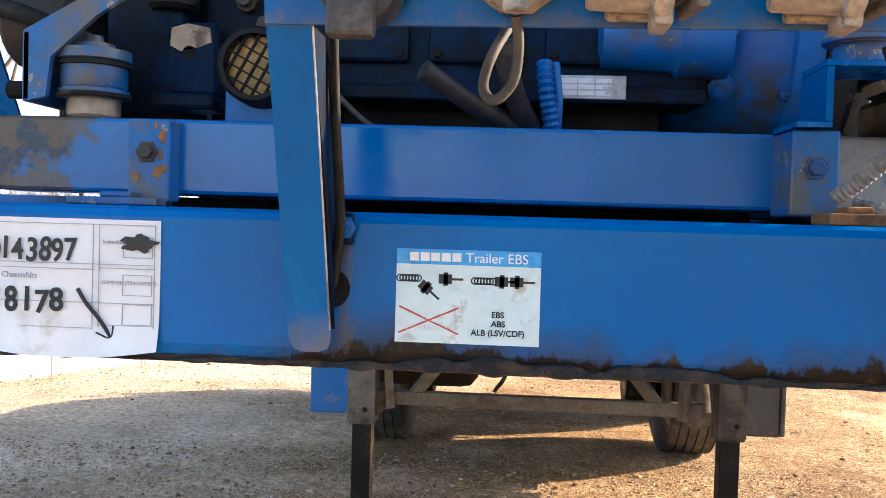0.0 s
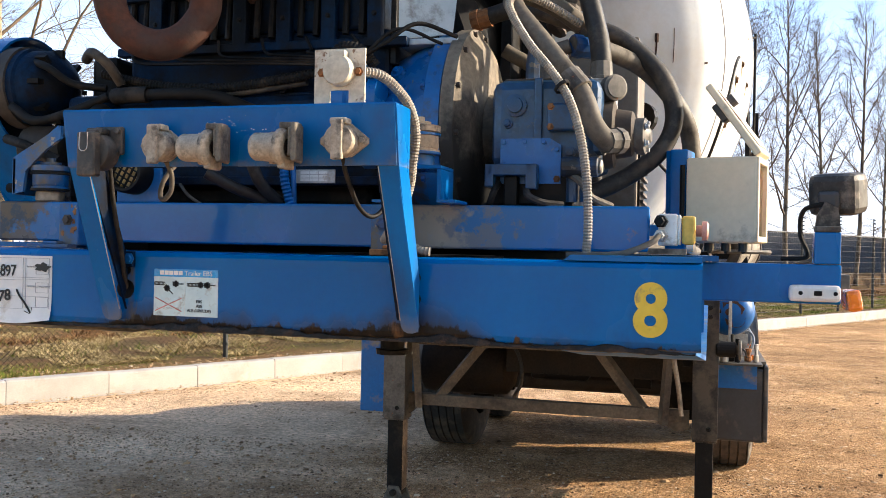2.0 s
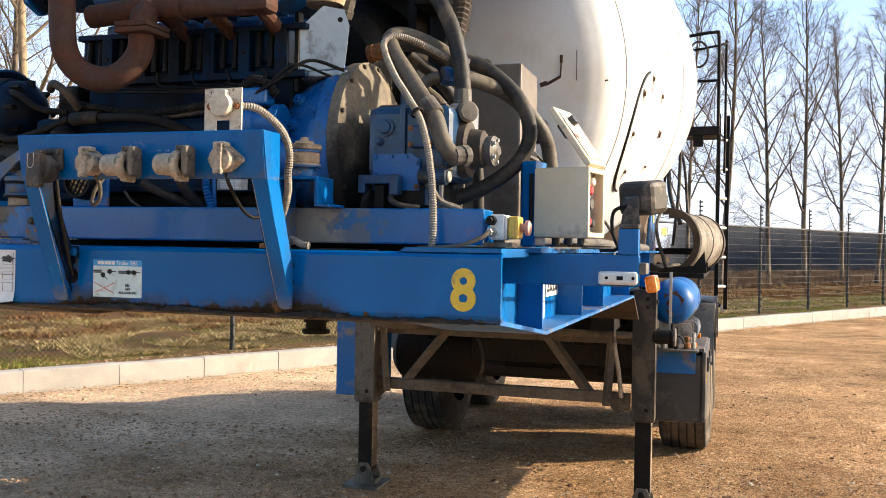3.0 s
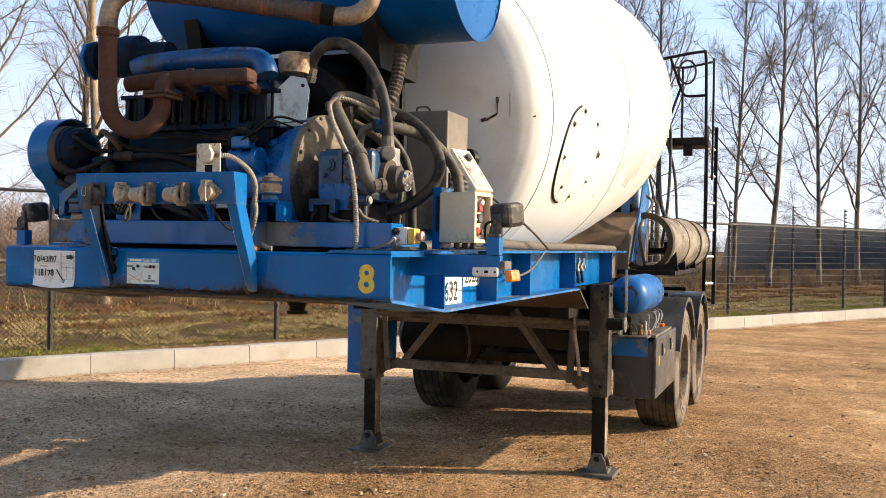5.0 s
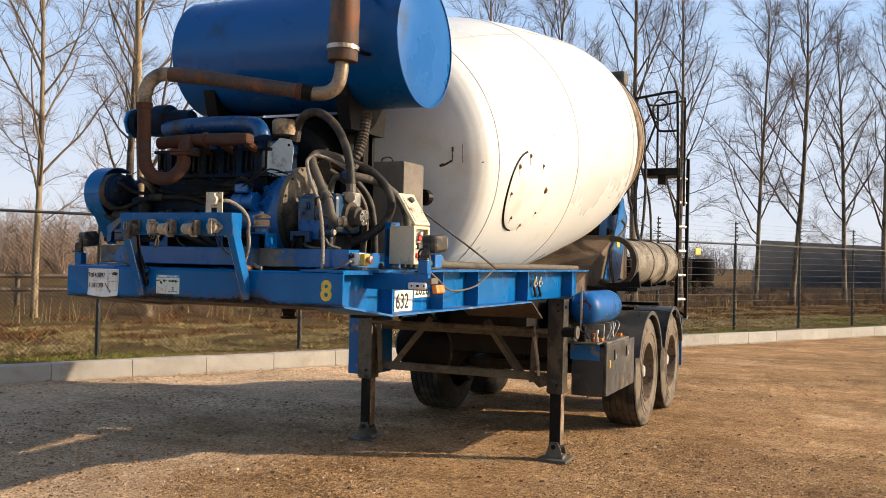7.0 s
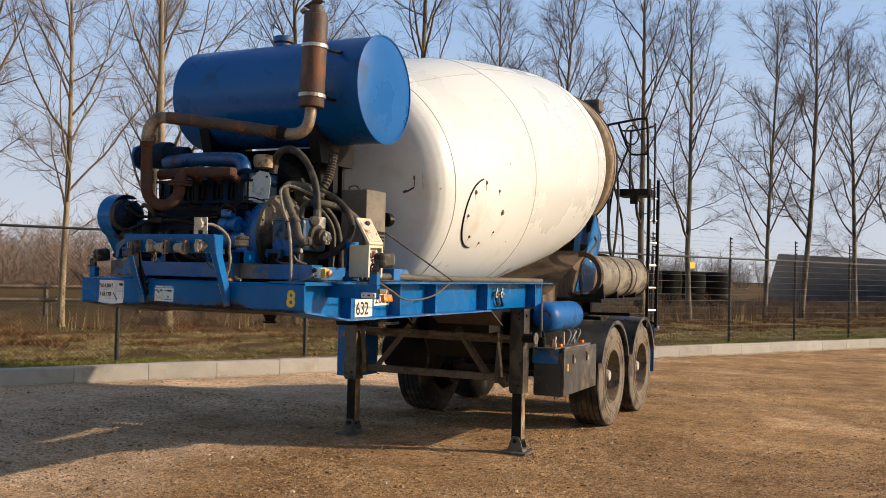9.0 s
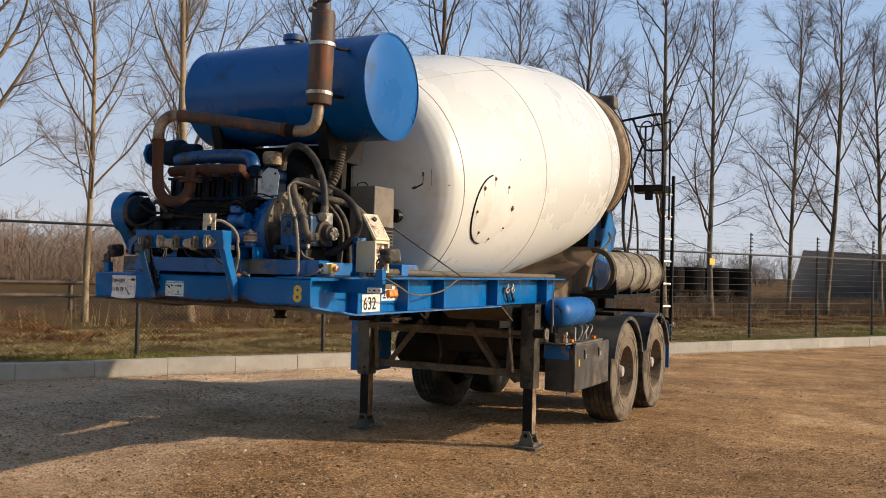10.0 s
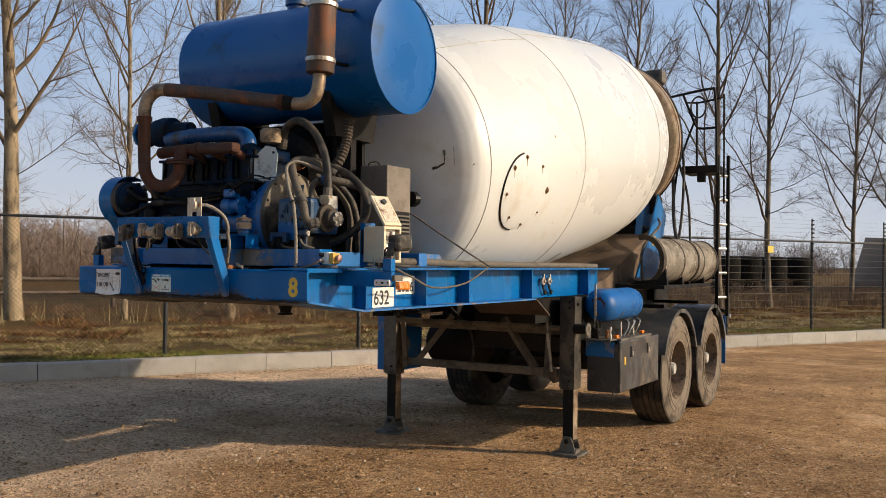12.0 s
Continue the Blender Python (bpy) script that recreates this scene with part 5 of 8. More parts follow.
    for y in (3.06, 3.18):
        c = part("palm_coupling", lathe(bmesh.new(), (0.812, y, 1.445), (1, 0, 0), [(0, 0.020), (0.02, 0.020), (0.021, 0.032), (0.035, 0.032), (0.037, 0.014), (0.05, 0.012)], 16), alu, trailer, "bare aluminium air coupling", smooth=True)
        part("coupling_lever", boxbm(0.838, 0.852, y - 0.010, y + 0.010, 1.43, 1.50, bevel=0.003), alu, c)
        part("coupling_hose", sweepbm([(0.83, y, 1.425), (0.835, y + 0.02, 1.38), (0.83, y + 0.06, 1.34), (0.82, y + 0.10, 1.36)], 0.009, seg=8), rubber, c)


side_boxes()


def wheel():
    w = part("wheel", cylbm((1.0, 0, 0), (1.02, 0, 0), 0.2, seg=20), rim_steel, None)
    bm = bmesh.new()
    R = 0.545
    prof = [(0.882, 0.30), (0.880, 0.40), (0.885, 0.47), (0.90, 0.515), (0.915, R - 0.012)]
    for k in range(5):
        x = 0.925 + k * 0.060
        prof += [(x, R), (x + 0.048, R), (x + 0.050, R - 0.014), (x + 0.058, R - 0.014)]
    prof += [(1.228, R - 0.004), (1.238, 0.527)]
    lathe(bm, (0, 0, 0), (1, 0, 0), prof, 72, caps=False)
    tyre = part("tyre", bm, tyre_rubber, w, smooth=True)
    bm = bmesh.new()
    lathe(bm, (0, 0, 0), (1, 0, 0), [(1.238, 0.527), (1.243, 0.515), (1.258, 0.47), (1.262, 0.41), (1.256, 0.36), (1.252, 0.345), (1.250, 0.335), (1.243, 0.30)], 72, caps=False)
    part("sidewall", bm, sidewall_m, tyre, "sidewall coated with tan dust", smooth=True)
    bm = bmesh.new()
    for r in (0.385, 0.44):
        lathe(bm, (0, 0, 0), (1, 0, 0), [(1.258, r - 0.004), (1.2645, r), (1.258, r + 0.004)], 64, caps=False)
    part("sidewall_ring", bm, sidewall_m, tyre)
    bm = bmesh.new()
    lathe(bm, (0, 0, 0), (1, 0, 0), [(1.236, 0.302), (1.250, 0.300), (1.252, 0.285), (1.235, 0.276), (1.09, 0.268), (1.04, 0.25), (1.025, 0.215), (1.035, 0.14), (1.07, 0.13), (1.075, 0.11), (1.03, 0.05)], 56, caps=False)
    part("rim", bm, rim_steel, w, smooth=True)
    bm = bmesh.new()
    lathe(bm, (1.05, 0, 0), (1, 0, 0), [(0, 0.095), (0.08, 0.085), (0.10, 0.070), (0.15, 0.062), (0.165, 0.050), (0.168, 0.02)], 26)
    part("hub", bm, hub_grey, w, smooth=True)
    for k in range(10):
        a = 2 * math.pi * k / 10
        part("wheel_nut", hexbolt(bmesh.new(), (1.030, 0.168 * math.cos(a), 0.168 * math.sin(a)), (1, 0, 0), 0.016, 0.035), rim_steel, w)
    for k in range(8):
        a = 2 * math.pi * (k + 0.5) / 8
        part("rim_hole", lathe(bmesh.new(), (1.024, 0.222 * math.cos(a), 0.222 * math.sin(a)), (1, 0.0, 0.0), [(0, 0.026), (0.006, 0.024)], 12), black_steel, w)
    return w


first_wheel = wheel()
axle_y = (5.50, 6.80)
spots = [Matrix.Translation((0, y, 0.538)) @ Matrix.Rotation(r, 4, "Z") @ Matrix.Rotation(0.4 + k, 4, "X") for k, (y, r) in enumerate([(axle_y[1], 0), (axle_y[0], math.pi), (axle_y[1], math.pi)])]
wheels = [first_wheel] + [copy_thing(first_wheel, m) for m in spots]
first_wheel.matrix_basis = Matrix.Translation((0, axle_y[0], 0.538))
for w in wheels:
    w.parent = trailer
    w.location = w.location - trailer.location + Vector((0 if w.location.x >= 0 and w in wheels[:2] else 0.08, 0, 0))
for y in axle_y:
    part("axle", cylbm((-0.95, y, 0.538), (0.95, y, 0.538), 0.075, seg=16), brown_steel, trailer)
    for s in (-1, 1):
        # Unseen drums and hangers, added to block sun under the axles.
        part("unseen_brake_drum", cylbm((s * 0.66, y, 0.538), (s * 0.87, y, 0.538), 0.24, seg=28, chamfer=0.02), black_steel, trailer, smooth=True)
        part("unseen_spring_hanger", prismbm([(y - 0.62, 0.93), (y - 0.50, 0.93), (y - 0.53, 0.60), (y - 0.59, 0.60)], 0, s * 0.44, s * 0.56), black_steel, trailer)
    for s in (-1, 1):
        bm = bmesh.new()
        for k in range(5):
            L = 0.52 - 0.08 * k
            box(bm, s * 0.50 - 0.045, s * 0.50 + 0.045, y - L, y + L, 0.64 + 0.02 * k - 0.02 * 0, 0.658 + 0.02 * k)
        part("leaf_spring", bm, black_steel, trailer)


def mudguard(y, s):
    R, t = 0.605, 0.008
    x0, x1 = s * 0.87, s * 1.268
    angles = [math.radians(a) for a in range(18, 166, 6)]
    pts = [(y - R * math.cos(a), 0.538 + R * math.sin(a)) for a in angles]
    inn = [(y - (R - t) * math.cos(a), 0.538 + (R - t) * math.sin(a)) for a in angles]
    bm = bmesh.new()
    prism(bm, pts + inn[::-1], 0, x0, x1)
    g = part("mudguard", bm, guard_plastic, trailer, "grey plastic mudguard", smooth=True)
    rim = [(y - (R - 0.035) * math.cos(a), 0.538 + (R - 0.035) * math.sin(a)) for a in angles]
    bm = bmesh.new()
    out = [(y - (R + 0.004) * math.cos(a), 0.538 + (R + 0.004) * math.sin(a)) for a in angles]
    prism(bm, out + rim[::-1], 0, x1 + s * 0.001, x1 + s * 0.014)
    part("guard_lip", bm, guard_plastic, g)
    part("guard_stay", cylbm((s * 0.55, y, 1.16), (s * 1.1, y, 1.165), 0.018, seg=10), black_steel, g)


for y in axle_y:
    mudguard(y, 1)
    mudguard(y, -1)


def rear_bits():
    for s in (1, -1):
        part("mud_flap", boxbm(s * 0.9, s * 1.26, 7.44, 7.452, 0.42, 1.0), blue_dusty, trailer)
        rl = part("rear_light_arm", sweepbm([(s * 1.05, 7.40, 1.08), (s * 1.22, 7.38, 1.06), (s * 1.30, 7.36, 1.02)], 0.018, seg=8), black_steel, trailer)
        part("rear_light", cylbm((s * 1.30, 7.33, 0.99), (s * 1.345, 7.33, 0.99), 0.028, seg=12, chamfer=0.006), glassy, rl)


rear_bits()


def plates():
    # number boards on the right side wall
    p = part("number_board", boxbm(0.8115, 0.814, 0.70, 0.925, 1.318, 1.434), white_plastic, trailer, "white board with black digits")
    for k, digit in enumerate("632"):
        text_mesh("digit", digit, 0.118, Matrix.Translation((0.8148, 0.712 + 0.0543 * k, 1.334)) @ SIDE @ Matrix.Diagonal((0.92, 1, 1, 1)), ink, p, weight=0.0012)
    q = part("number_board", boxbm(0.8115, 0.814, 0.945, 1.20, 1.388, 1.50), white_plastic, trailer, "white board with black digits")
    for k, digit in enumerate("2026"):
        text_mesh("digit", digit, 0.085, Matrix.Translation((0.8148, 0.958 + 0.04675 * k, 1.404)) @ SIDE @ Matrix.Diagonal((1.1, 1, 1, 1)), ink, q, weight=0.001)
    e = text_mesh("painted_digit", "8", 0.132, Matrix.Translation((0.772, -0.0012, 1.403)) @ FRONT @ Matrix.Diagonal((0.93, 1, 1, 1)), yellow_paint, trailer, weight=0.0045)
    e["label"] = "yellow painted digit on the front beam"


plates()

# ---- socket bar on the front beam ----
bar = thing("socket_bar", (0, -0.02, 1.39), "blue folded-steel socket bar standing on the front beam", "bracket")


def socket_bar():
    z0, z1, y0, y1 = 1.701, 1.813, -0.146, -0.165
    xl, xr = -0.337, 0.359
    bm = bmesh.new()
    prism(bm, [(y0, z0), (y1, z1 - 0.004), (y1 + 0.002, z1), (y1 + 0.085, z1), (y1 + 0.085, z1 - 0.006), (y1 + 0.008, z1 - 0.006), (y0 + 0.006, z0)], 0, xl, xr)
    part("panel", bm, bar_paint, bar)
    for sgn, xa, xb, fa, fb in ((-1, xl, -0.294, -0.338, -0.294), (1, 0.322, xr, 0.333, 0.369)):
        leg = bmesh.new()
        top, low = (y0 - 0.0005, z0 + 0.012), (-0.020, 1.387)
        def slope(z):
            return top[0] + (low[0] - top[0]) * (top[1] - z) / (top[1] - low[1])
        rim = [(xa, top[1]), (xb, top[1]), (fb, low[1] + 0.014), (fb - 0.004, low[1] + 0.004), (fb - 0.013, low[1]), (fa + 0.013, low[1]), (fa + 0.004, low[1] + 0.004), (fa, low[1] + 0.014)]
        near = [leg.verts.new((x, slope(z), z)) for x, z in rim]
        back = [leg.verts.new((x, slope(z) + 0.006, z)) for x, z in rim]
        leg.faces.new(near)
        leg.faces.new(back)
        for k in range(8):
            leg.faces.new((near[k], near[(k + 1) % 8], back[(k + 1) % 8], back[k]))
        part("leg", leg, bar_paint, bar)
        e0, e1 = (xb, fb) if sgn < 0 else (xa, fa)
        part("worn_edge", sweepbm([(e0 + (e1 - e0) * k / 8, slope(1.70 - 0.036 * k) + 0.0005, 1.70 - 0.036 * k) for k in range(9)], 0.0011, seg=5, n=1), alu, bar, "edge worn to bare metal")
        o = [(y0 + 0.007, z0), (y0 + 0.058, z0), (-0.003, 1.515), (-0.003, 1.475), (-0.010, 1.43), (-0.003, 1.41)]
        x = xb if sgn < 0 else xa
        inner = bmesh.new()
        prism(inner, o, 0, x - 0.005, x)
        part("inner_web", inner, web_paint, bar, "dirty inner web with shade put into its colour")
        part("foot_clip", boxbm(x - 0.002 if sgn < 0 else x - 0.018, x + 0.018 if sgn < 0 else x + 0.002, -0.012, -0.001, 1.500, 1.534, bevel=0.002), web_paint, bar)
        part("foot_bolt", hexbolt(bmesh.new(), (x - sgn * 0.009, -0.012, 1.518), (0, -1, 0), 0.0085, 0.008), blue_dusty, bar)
    side = bmesh.new()
    prism(side, [(y1 + 0.002, z1 - 0.002), (y1 + 0.084, z1 - 0.002), (y1 + 0.084, z0 - 0.01), (-0.002, 1.49), (-0.002, 1.388), (y0 + 0.004, z0)], 0, xr - 0.003, xr + 0.003)
    part("outer_web", side, bar_paint, bar)
    part("end_cap", prismbm([(y1 + 0.002, z1 - 0.002), (y1 + 0.084, z1 - 0.002), (y0 + 0.058, z0), (y0 + 0.004, z0)], 0, xl, xl + 0.005), bar_paint, bar)
    bm = bmesh.new()
    rng = random.Random(4)
    for k in range(60):
        x = 0.02 + rng.gauss(0, 0.05)
        z = 1.782 + rng.gauss(0, 0.016)
        if z0 < z < z1 - 0.006:
            y = y0 + (y1 - y0) * (z - z0) / (z1 - z0)
            cyl(bm, (x, y - 0.0005, z), (x, y + 0.001, z), rng.uniform(0.0005, 0.0017), seg=6)
    part("paint_chip", bm, white_plastic, bar, "flecks of bare primer")["kind"] = "stuff"


socket_bar()
YB = -0.1545


def flap_socket(x, z, dark=False, tilt=0.0):
    """A closed trailer socket: diamond flange, round body, sprung flap."""
    m = socket_dark if dark else socket_grey
    t = thing("trailer_socket", (x, YB, z), "black dusty electrical trailer socket with wire latch" if dark else "dust-caked round trailer socket with closed flap", "socket", "sockets on the bar")
    fl = bmesh.new()
    w = 0.046
    if dark:
        box(fl, x - 0.02, x + 0.045, YB - 0.012, YB, z - 0.01, z + 0.045, bevel=0.004)
    else:
        prism(fl, [(x - w, z - 0.004), (x - w, z + 0.006), (x - 0.014, z + 0.032), (x + 0.014, z + 0.032), (x + w, z + 0.006), (x + w, z - 0.004), (x + 0.014, z - 0.028), (x - 0.014, z - 0.028)], 1, YB - 0.009, YB)
    part("flange", fl, m, t)
    bd = bmesh.new()
    r = 0.036 if dark else 0.030
    lathe(bd, (x, YB - 0.006, z - (0.006 if dark else 0)), (0, -1, 0), [(0, r), (0.026, r), (0.032, r - 0.003), (0.034, r - 0.008), (0.034, 0.004)], 28)
    part("body", bd, m, t, smooth=True)
    fp = bmesh.new()
    box(fp, x - 0.011, x + 0.011, YB - 0.048, YB - 0.036, z - 0.036, z + 0.036, bevel=0.003)
    box(fp, x - 0.017, x + 0.017, YB - 0.040, YB - 0.012, z + 0.028, z + 0.040, bevel=0.004)
    if dark:
        box(fp, x - 0.024, x + 0.016, YB - 0.058, YB - 0.035, z - 0.055, z + 0.03, bevel=0.004)
    part("flap", fp, m, t)
    for dx, dz in (((0.036, 0.036), (0.034, -0.006)) if dark else ((-0.037, 0.001), (0.037, 0.001))):
        part("bolt", hexbolt(bmesh.new(), (x + dx, YB - 0.010, z + dz), (0, -1, 0), 0.006, 0.008), m, t)
    if dark:
        part("wire_latch", sweepbm([(x - 0.013, YB - 0.062, z + 0.028), (x - 0.012, YB - 0.064, z - 0.004), (x + 0.004, YB - 0.064, z - 0.004), (x + 0.004, YB - 0.062, z + 0.028)], 0.0010, seg=6, n=3), alu, t)
    return t


flap_socket(-0.244, 1.733, dark=True)
flap_socket(-0.111, 1.738)
flap_socket(0.263, 1.743)


def elbow_socket(x, z):
    """An open socket that looks sideways, with its flap up on the far side."""
    t = thing("elbow_socket", (x, YB, z), "dusty metal socket pointing sideways with an open flap", "socket", "sockets on the bar")
    bm = bmesh.new()
    lathe(bm, (x - 0.048, YB - 0.030, z), (1, -0.12, -0.05), [(0, 0.012), (0.001, 0.024), (0.004, 0.026), (0.058, 0.027), (0.062, 0.022)], 24)
    part("body", bm, socket_grey, t, smooth=True)
    bm = bmesh.new()
    lathe(bm, (x + 0.006, YB - 0.037, z - 0.002), (1, -0.12, -0.05), [(0, 0.026), (0.003, 0.035), (0.012, 0.036), (0.018, 0.030), (0.019, 0.018), (0.010, 0.016)], 24)
    box(bm, x + 0.006, x + 0.022, YB - 0.05, YB - 0.006, z - 0.042, z - 0.02, bevel=0.004)
    part("collar", bm, socket_grey, t, smooth=True)
    part("mouth", cylbm((x + 0.0245, YB - 0.0392, z - 0.003), (x + 0.0262, YB - 0.0394, z - 0.003), 0.0155, seg=18), black_steel, t)
    fb = bmesh.new()
    fm = Matrix.Translation((x + 0.038, YB - 0.034, z + 0.006)) @ Matrix.Rotation(0.18, 4, "Z")
    box(fb, -0.005, 0.006, -0.03, 0.026, -0.036, 0.034, bevel=0.004, m=fm)
    box(fb, -0.012, -0.004, -0.022, 0.018, -0.026, 0.026, bevel=0.003, m=fm)
    box(fb, -0.030, 0.006, -0.014, 0.014, 0.024, 0.036, bevel=0.003, m=fm)
    part("flap", fb, socket_mid, t)
    bm = bmesh.new()
    box(bm, x - 0.03, x + 0.02, YB - 0.012, YB, z - 0.03, z + 0.03, bevel=0.004)
    part("flange", bm, socket_grey, t)
    return t


first = elbow_socket(-0.005, 1.733)
copy_thing(first, Matrix.Translation((0.144, YB, 1.733)))


def cream_socket():
    t = thing("plate_socket", (0.247, -0.15, 1.814), "round socket on a worn cream steel plate above the bar", "socket")
    bm = bmesh.new()
    prism(bm, [(0.198, 1.814), (0.229, 1.814), (0.229, 1.838), (0.266, 1.838), (0.266, 1.814), (0.297, 1.814), (0.297, 1.914), (0.198, 1.914)], 1, -0.152, -0.147)
    part("plate", bm, cream_plate, t)
    part("lid", lathe(bmesh.new(), (0.249, -0.152, 1.873), (0, -1, 0), [(0, 0.029), (0.014, 0.029), (0.02, 0.026), (0.022, 0.006)], 26), cream_plate, t, smooth=True)
    part("lid_hinge", boxbm(0.233, 0.265, -0.172, -0.152, 1.895, 1.908, bevel=0.003), cream_plate, t)
    for dx in (-0.036, 0.036):
        part("bolt", hexbolt(bmesh.new(), (0.249 + dx, -0.152, 1.871), (0, -1, 0), 0.006, 0.007), rust_block, t)


cream_socket()


def cable(name, pts, r, material, label, rib=0.0, pitch=0.012, seg=10, category="hose", group="", end=0.0, end_mat=None):
    line = [Vector(p) for p in pts]
    t = thing(name, line[0], label, category, group)
    part("tube", sweepbm(line, r, seg=seg, rib=rib, pitch=pitch, n=10), material, t, smooth=not rib)
    if end:
        for a, b in ((line[0], line[1]), (line[-1], line[-2])):
            d = (b - a).normalized()
            part("end_fitting", lathe(bmesh.new(), a, d, [(0, r * 1.2), (end * 0.4, r * 1.25), (end * 0.42, r * 1.12), (end, r * 1.1)], 10), end_mat or alu, t)
    return t


cable("socket_cable", [(-0.111, -0.148, 1.71), (-0.108, -0.135, 1.685), (-0.112, -0.13, 1.655), (-0.128, -0.13, 1.638), (-0.139, -0.125, 1.65), (-0.132, -0.12, 1.68), (-0.112, -0.10, 1.72)], 0.005, hose_tan, "looped dusty cable hanging below a socket", category="cable")
cable("socket_cable", [(0.256, -0.148, 1.715), (0.256, -0.13, 1.685), (0.258, -0.07, 1.63), (0.272, -0.03, 1.612), (0.286, 0.0, 1.64), (0.268, 0.02, 1.72)], 0.0045, rubber, "looped dusty cable hanging below a socket", category="cable")
cable("bar_conduit", [(0.285, -0.145, 1.873), (0.318, -0.11, 1.868), (0.345, -0.05, 1.83), (0.350, -0.01, 1.78), (0.340, 0.005, 1.72), (0.328, 0.03, 1.68), (0.306, 0.05, 1.630), (0.275, 0.075, 1.592), (0.250, 0.10, 1.566)], 0.0095, conduit, "pale corrugated conduit curving down to the beam", rib=0.0009, pitch=0.0062)
cable("bar_conduit", [(0.285, 0.14, 1.562), (0.305, 0.125, 1.556), (0.325, 0.12, 1.548), (0.345, 0.12, 1.546)], 0.009, conduit, "pale corrugated conduit lying on the beam", rib=0.001, pitch=0.008)
cable("black_cable", [(-0.288, -0.08, 1.71), (-0.286, -0.065, 1.62), (-0.284, -0.04, 1.53), (-0.290, -0.022, 1.49), (-0.298, 0.002, 1.455)], 0.005, rubber, "thick black cable running into the beam", category="cable")


def rust_packer():
    t = thing("rusted_packer", (0.26, 0.09, 1.536), "rust-orange steel packer block on the beam", "block")
    part("block", boxbm(0.232, 0.292, 0.060, 0.125, 1.536, 1.549, bevel=0.002), rust_block, t)
    part("wedge", boxbm(0.255, 0.285, 0.075, 0.118, 1.549, 1.557, bevel=0.003), rust_block, t)


rust_packer()


def paper_sheet():
    t = thing("inspection_sheet", (-0.59, -0.002, 1.45), "creased white inspection sheet with handwriting taped to the beam", "paper")
    x0, x1, z0, z1 = -0.70, -0.487, 1.378, 1.519
    cols, rows = 24, 18
    V, F = [], []
    for i in range(cols + 1):
        for j in range(rows + 1):
            u, v = i / cols, j / rows
            curl = 0.010 * max(0, 1 - v * 3.2) ** 2 * (0.4 + 0.6 * abs(math.sin(u * 5 + 0.6)))
            sag = -0.010 * max(0, 1 - v * 4) * math.sin(u * math.pi)
            V.append((x0 + (x1 - x0) * u, -0.0018 - curl - 0.0008 * math.sin(u * 9) * math.sin(v * 7), z0 + (z1 - z0) * v + sag))
    for i in range(cols):
        for j in range(rows):
            a = i * (rows + 1) + j
            F.append((a, a + rows + 1, a + rows + 2, a + 1))
    V2 = [(x, y + 0.0004, z) for x, y, z in V]
    n = len(V)
    part("sheet", (V + V2, [], F + [tuple(n + k for k in reversed(f)) for f in F]), paper_white, t, smooth=True)
    yl = -0.0042
    for xa, xb, z in ((x0 + 0.005, x1 - 0.006, 1.513), (x0 + 0.005, x1 - 0.006, 1.470), (x0 + 0.005, x1 - 0.006, 1.428), (-0.555, x1 - 0.006, 1.466), (-0.555, x1 - 0.006, 1.404), (x0 + 0.005, -0.56, 1.464), (x0 + 0.005, -0.56, 1.400)):
        part("form_line", boxbm(xa, xb, yl, yl + 0.001, z, z + 0.0007), grey_ink, t)
    for x in (-0.562, -0.555, x1 - 0.006, x0 + 0.005):
        part("form_line", boxbm(x, x + 0.0007, yl, yl + 0.001, 1.402, 1.513), grey_ink, t)
    for z in (1.478, 1.437, 1.405):
        bm = bmesh.new()
        prism(bm, [(-0.528, z), (-0.495, z), (-0.495, z + 0.0227), (-0.528, z + 0.0227), (-0.528, z + 0.022), (-0.4957, z + 0.022), (-0.4957, z + 0.0007), (-0.528, z + 0.0007)], 1, yl, yl + 0.001)
        box(bm, -0.528, -0.5273, yl, yl + 0.001, z, z + 0.022)
        part("tick_box", bm, grey_ink, t)
    text_mesh("print", "Inchecken", 0.0062, Matrix.Translation((-0.551, yl, 1.493)) @ FRONT, grey_ink, t)
    text_mesh("print", "GEMETEN (TRANSPORT)", 0.0056, Matrix.Translation((-0.551, yl, 1.449)) @ FRONT, grey_ink, t)
    text_mesh("print", "ChassisNr:", 0.0092, Matrix.Translation((-0.665, yl, 1.453)) @ FRONT, grey_ink, t)
    hand = random.Random(8)
    for k, digit in enumerate("70143897"):
        at = Matrix.Translation((-0.6975 + 0.0148 * k, yl, 1.474 + hand.uniform(-0.002, 0.002))) @ FRONT @ Matrix.Rotation(hand.uniform(-0.12, 0.10), 4, "Z") @ Matrix.Diagonal((hand.uniform(0.78, 0.95), hand.uniform(0.92, 1.08), 1, 1))
        text_mesh("handwritten_digit", digit, 0.034, at, ink, t, weight=0.0006)
    hand = random.Random(6)
    for k, digit in enumerate("118178"):
        at = Matrix.Translation((-0.694 + 0.0168 * k, yl, 1.417 + hand.uniform(-0.002, 0.002))) @ FRONT @ Matrix.Rotation(hand.uniform(-0.12, 0.10), 4, "Z") @ Matrix.Diagonal((hand.uniform(0.78, 0.95), hand.uniform(0.92, 1.08), 1, 1))
        text_mesh("handwritten_digit", digit, 0.036, at, ink, t, weight=0.0008)
    blot = []
    for k in range(30):
        a = math.tau * k / 30
        r = 1 + 0.18 * math.sin(5 * a + 1) + 0.12 * math.sin(9 * a)
        blot.append((-0.511 + 0.019 * r * math.cos(a), 1.494 + 0.009 * r * math.sin(a)))
    part("blot", prismbm(blot, 1, yl - 0.0002, yl + 0.001), ink, t, "black scribbled-out field")
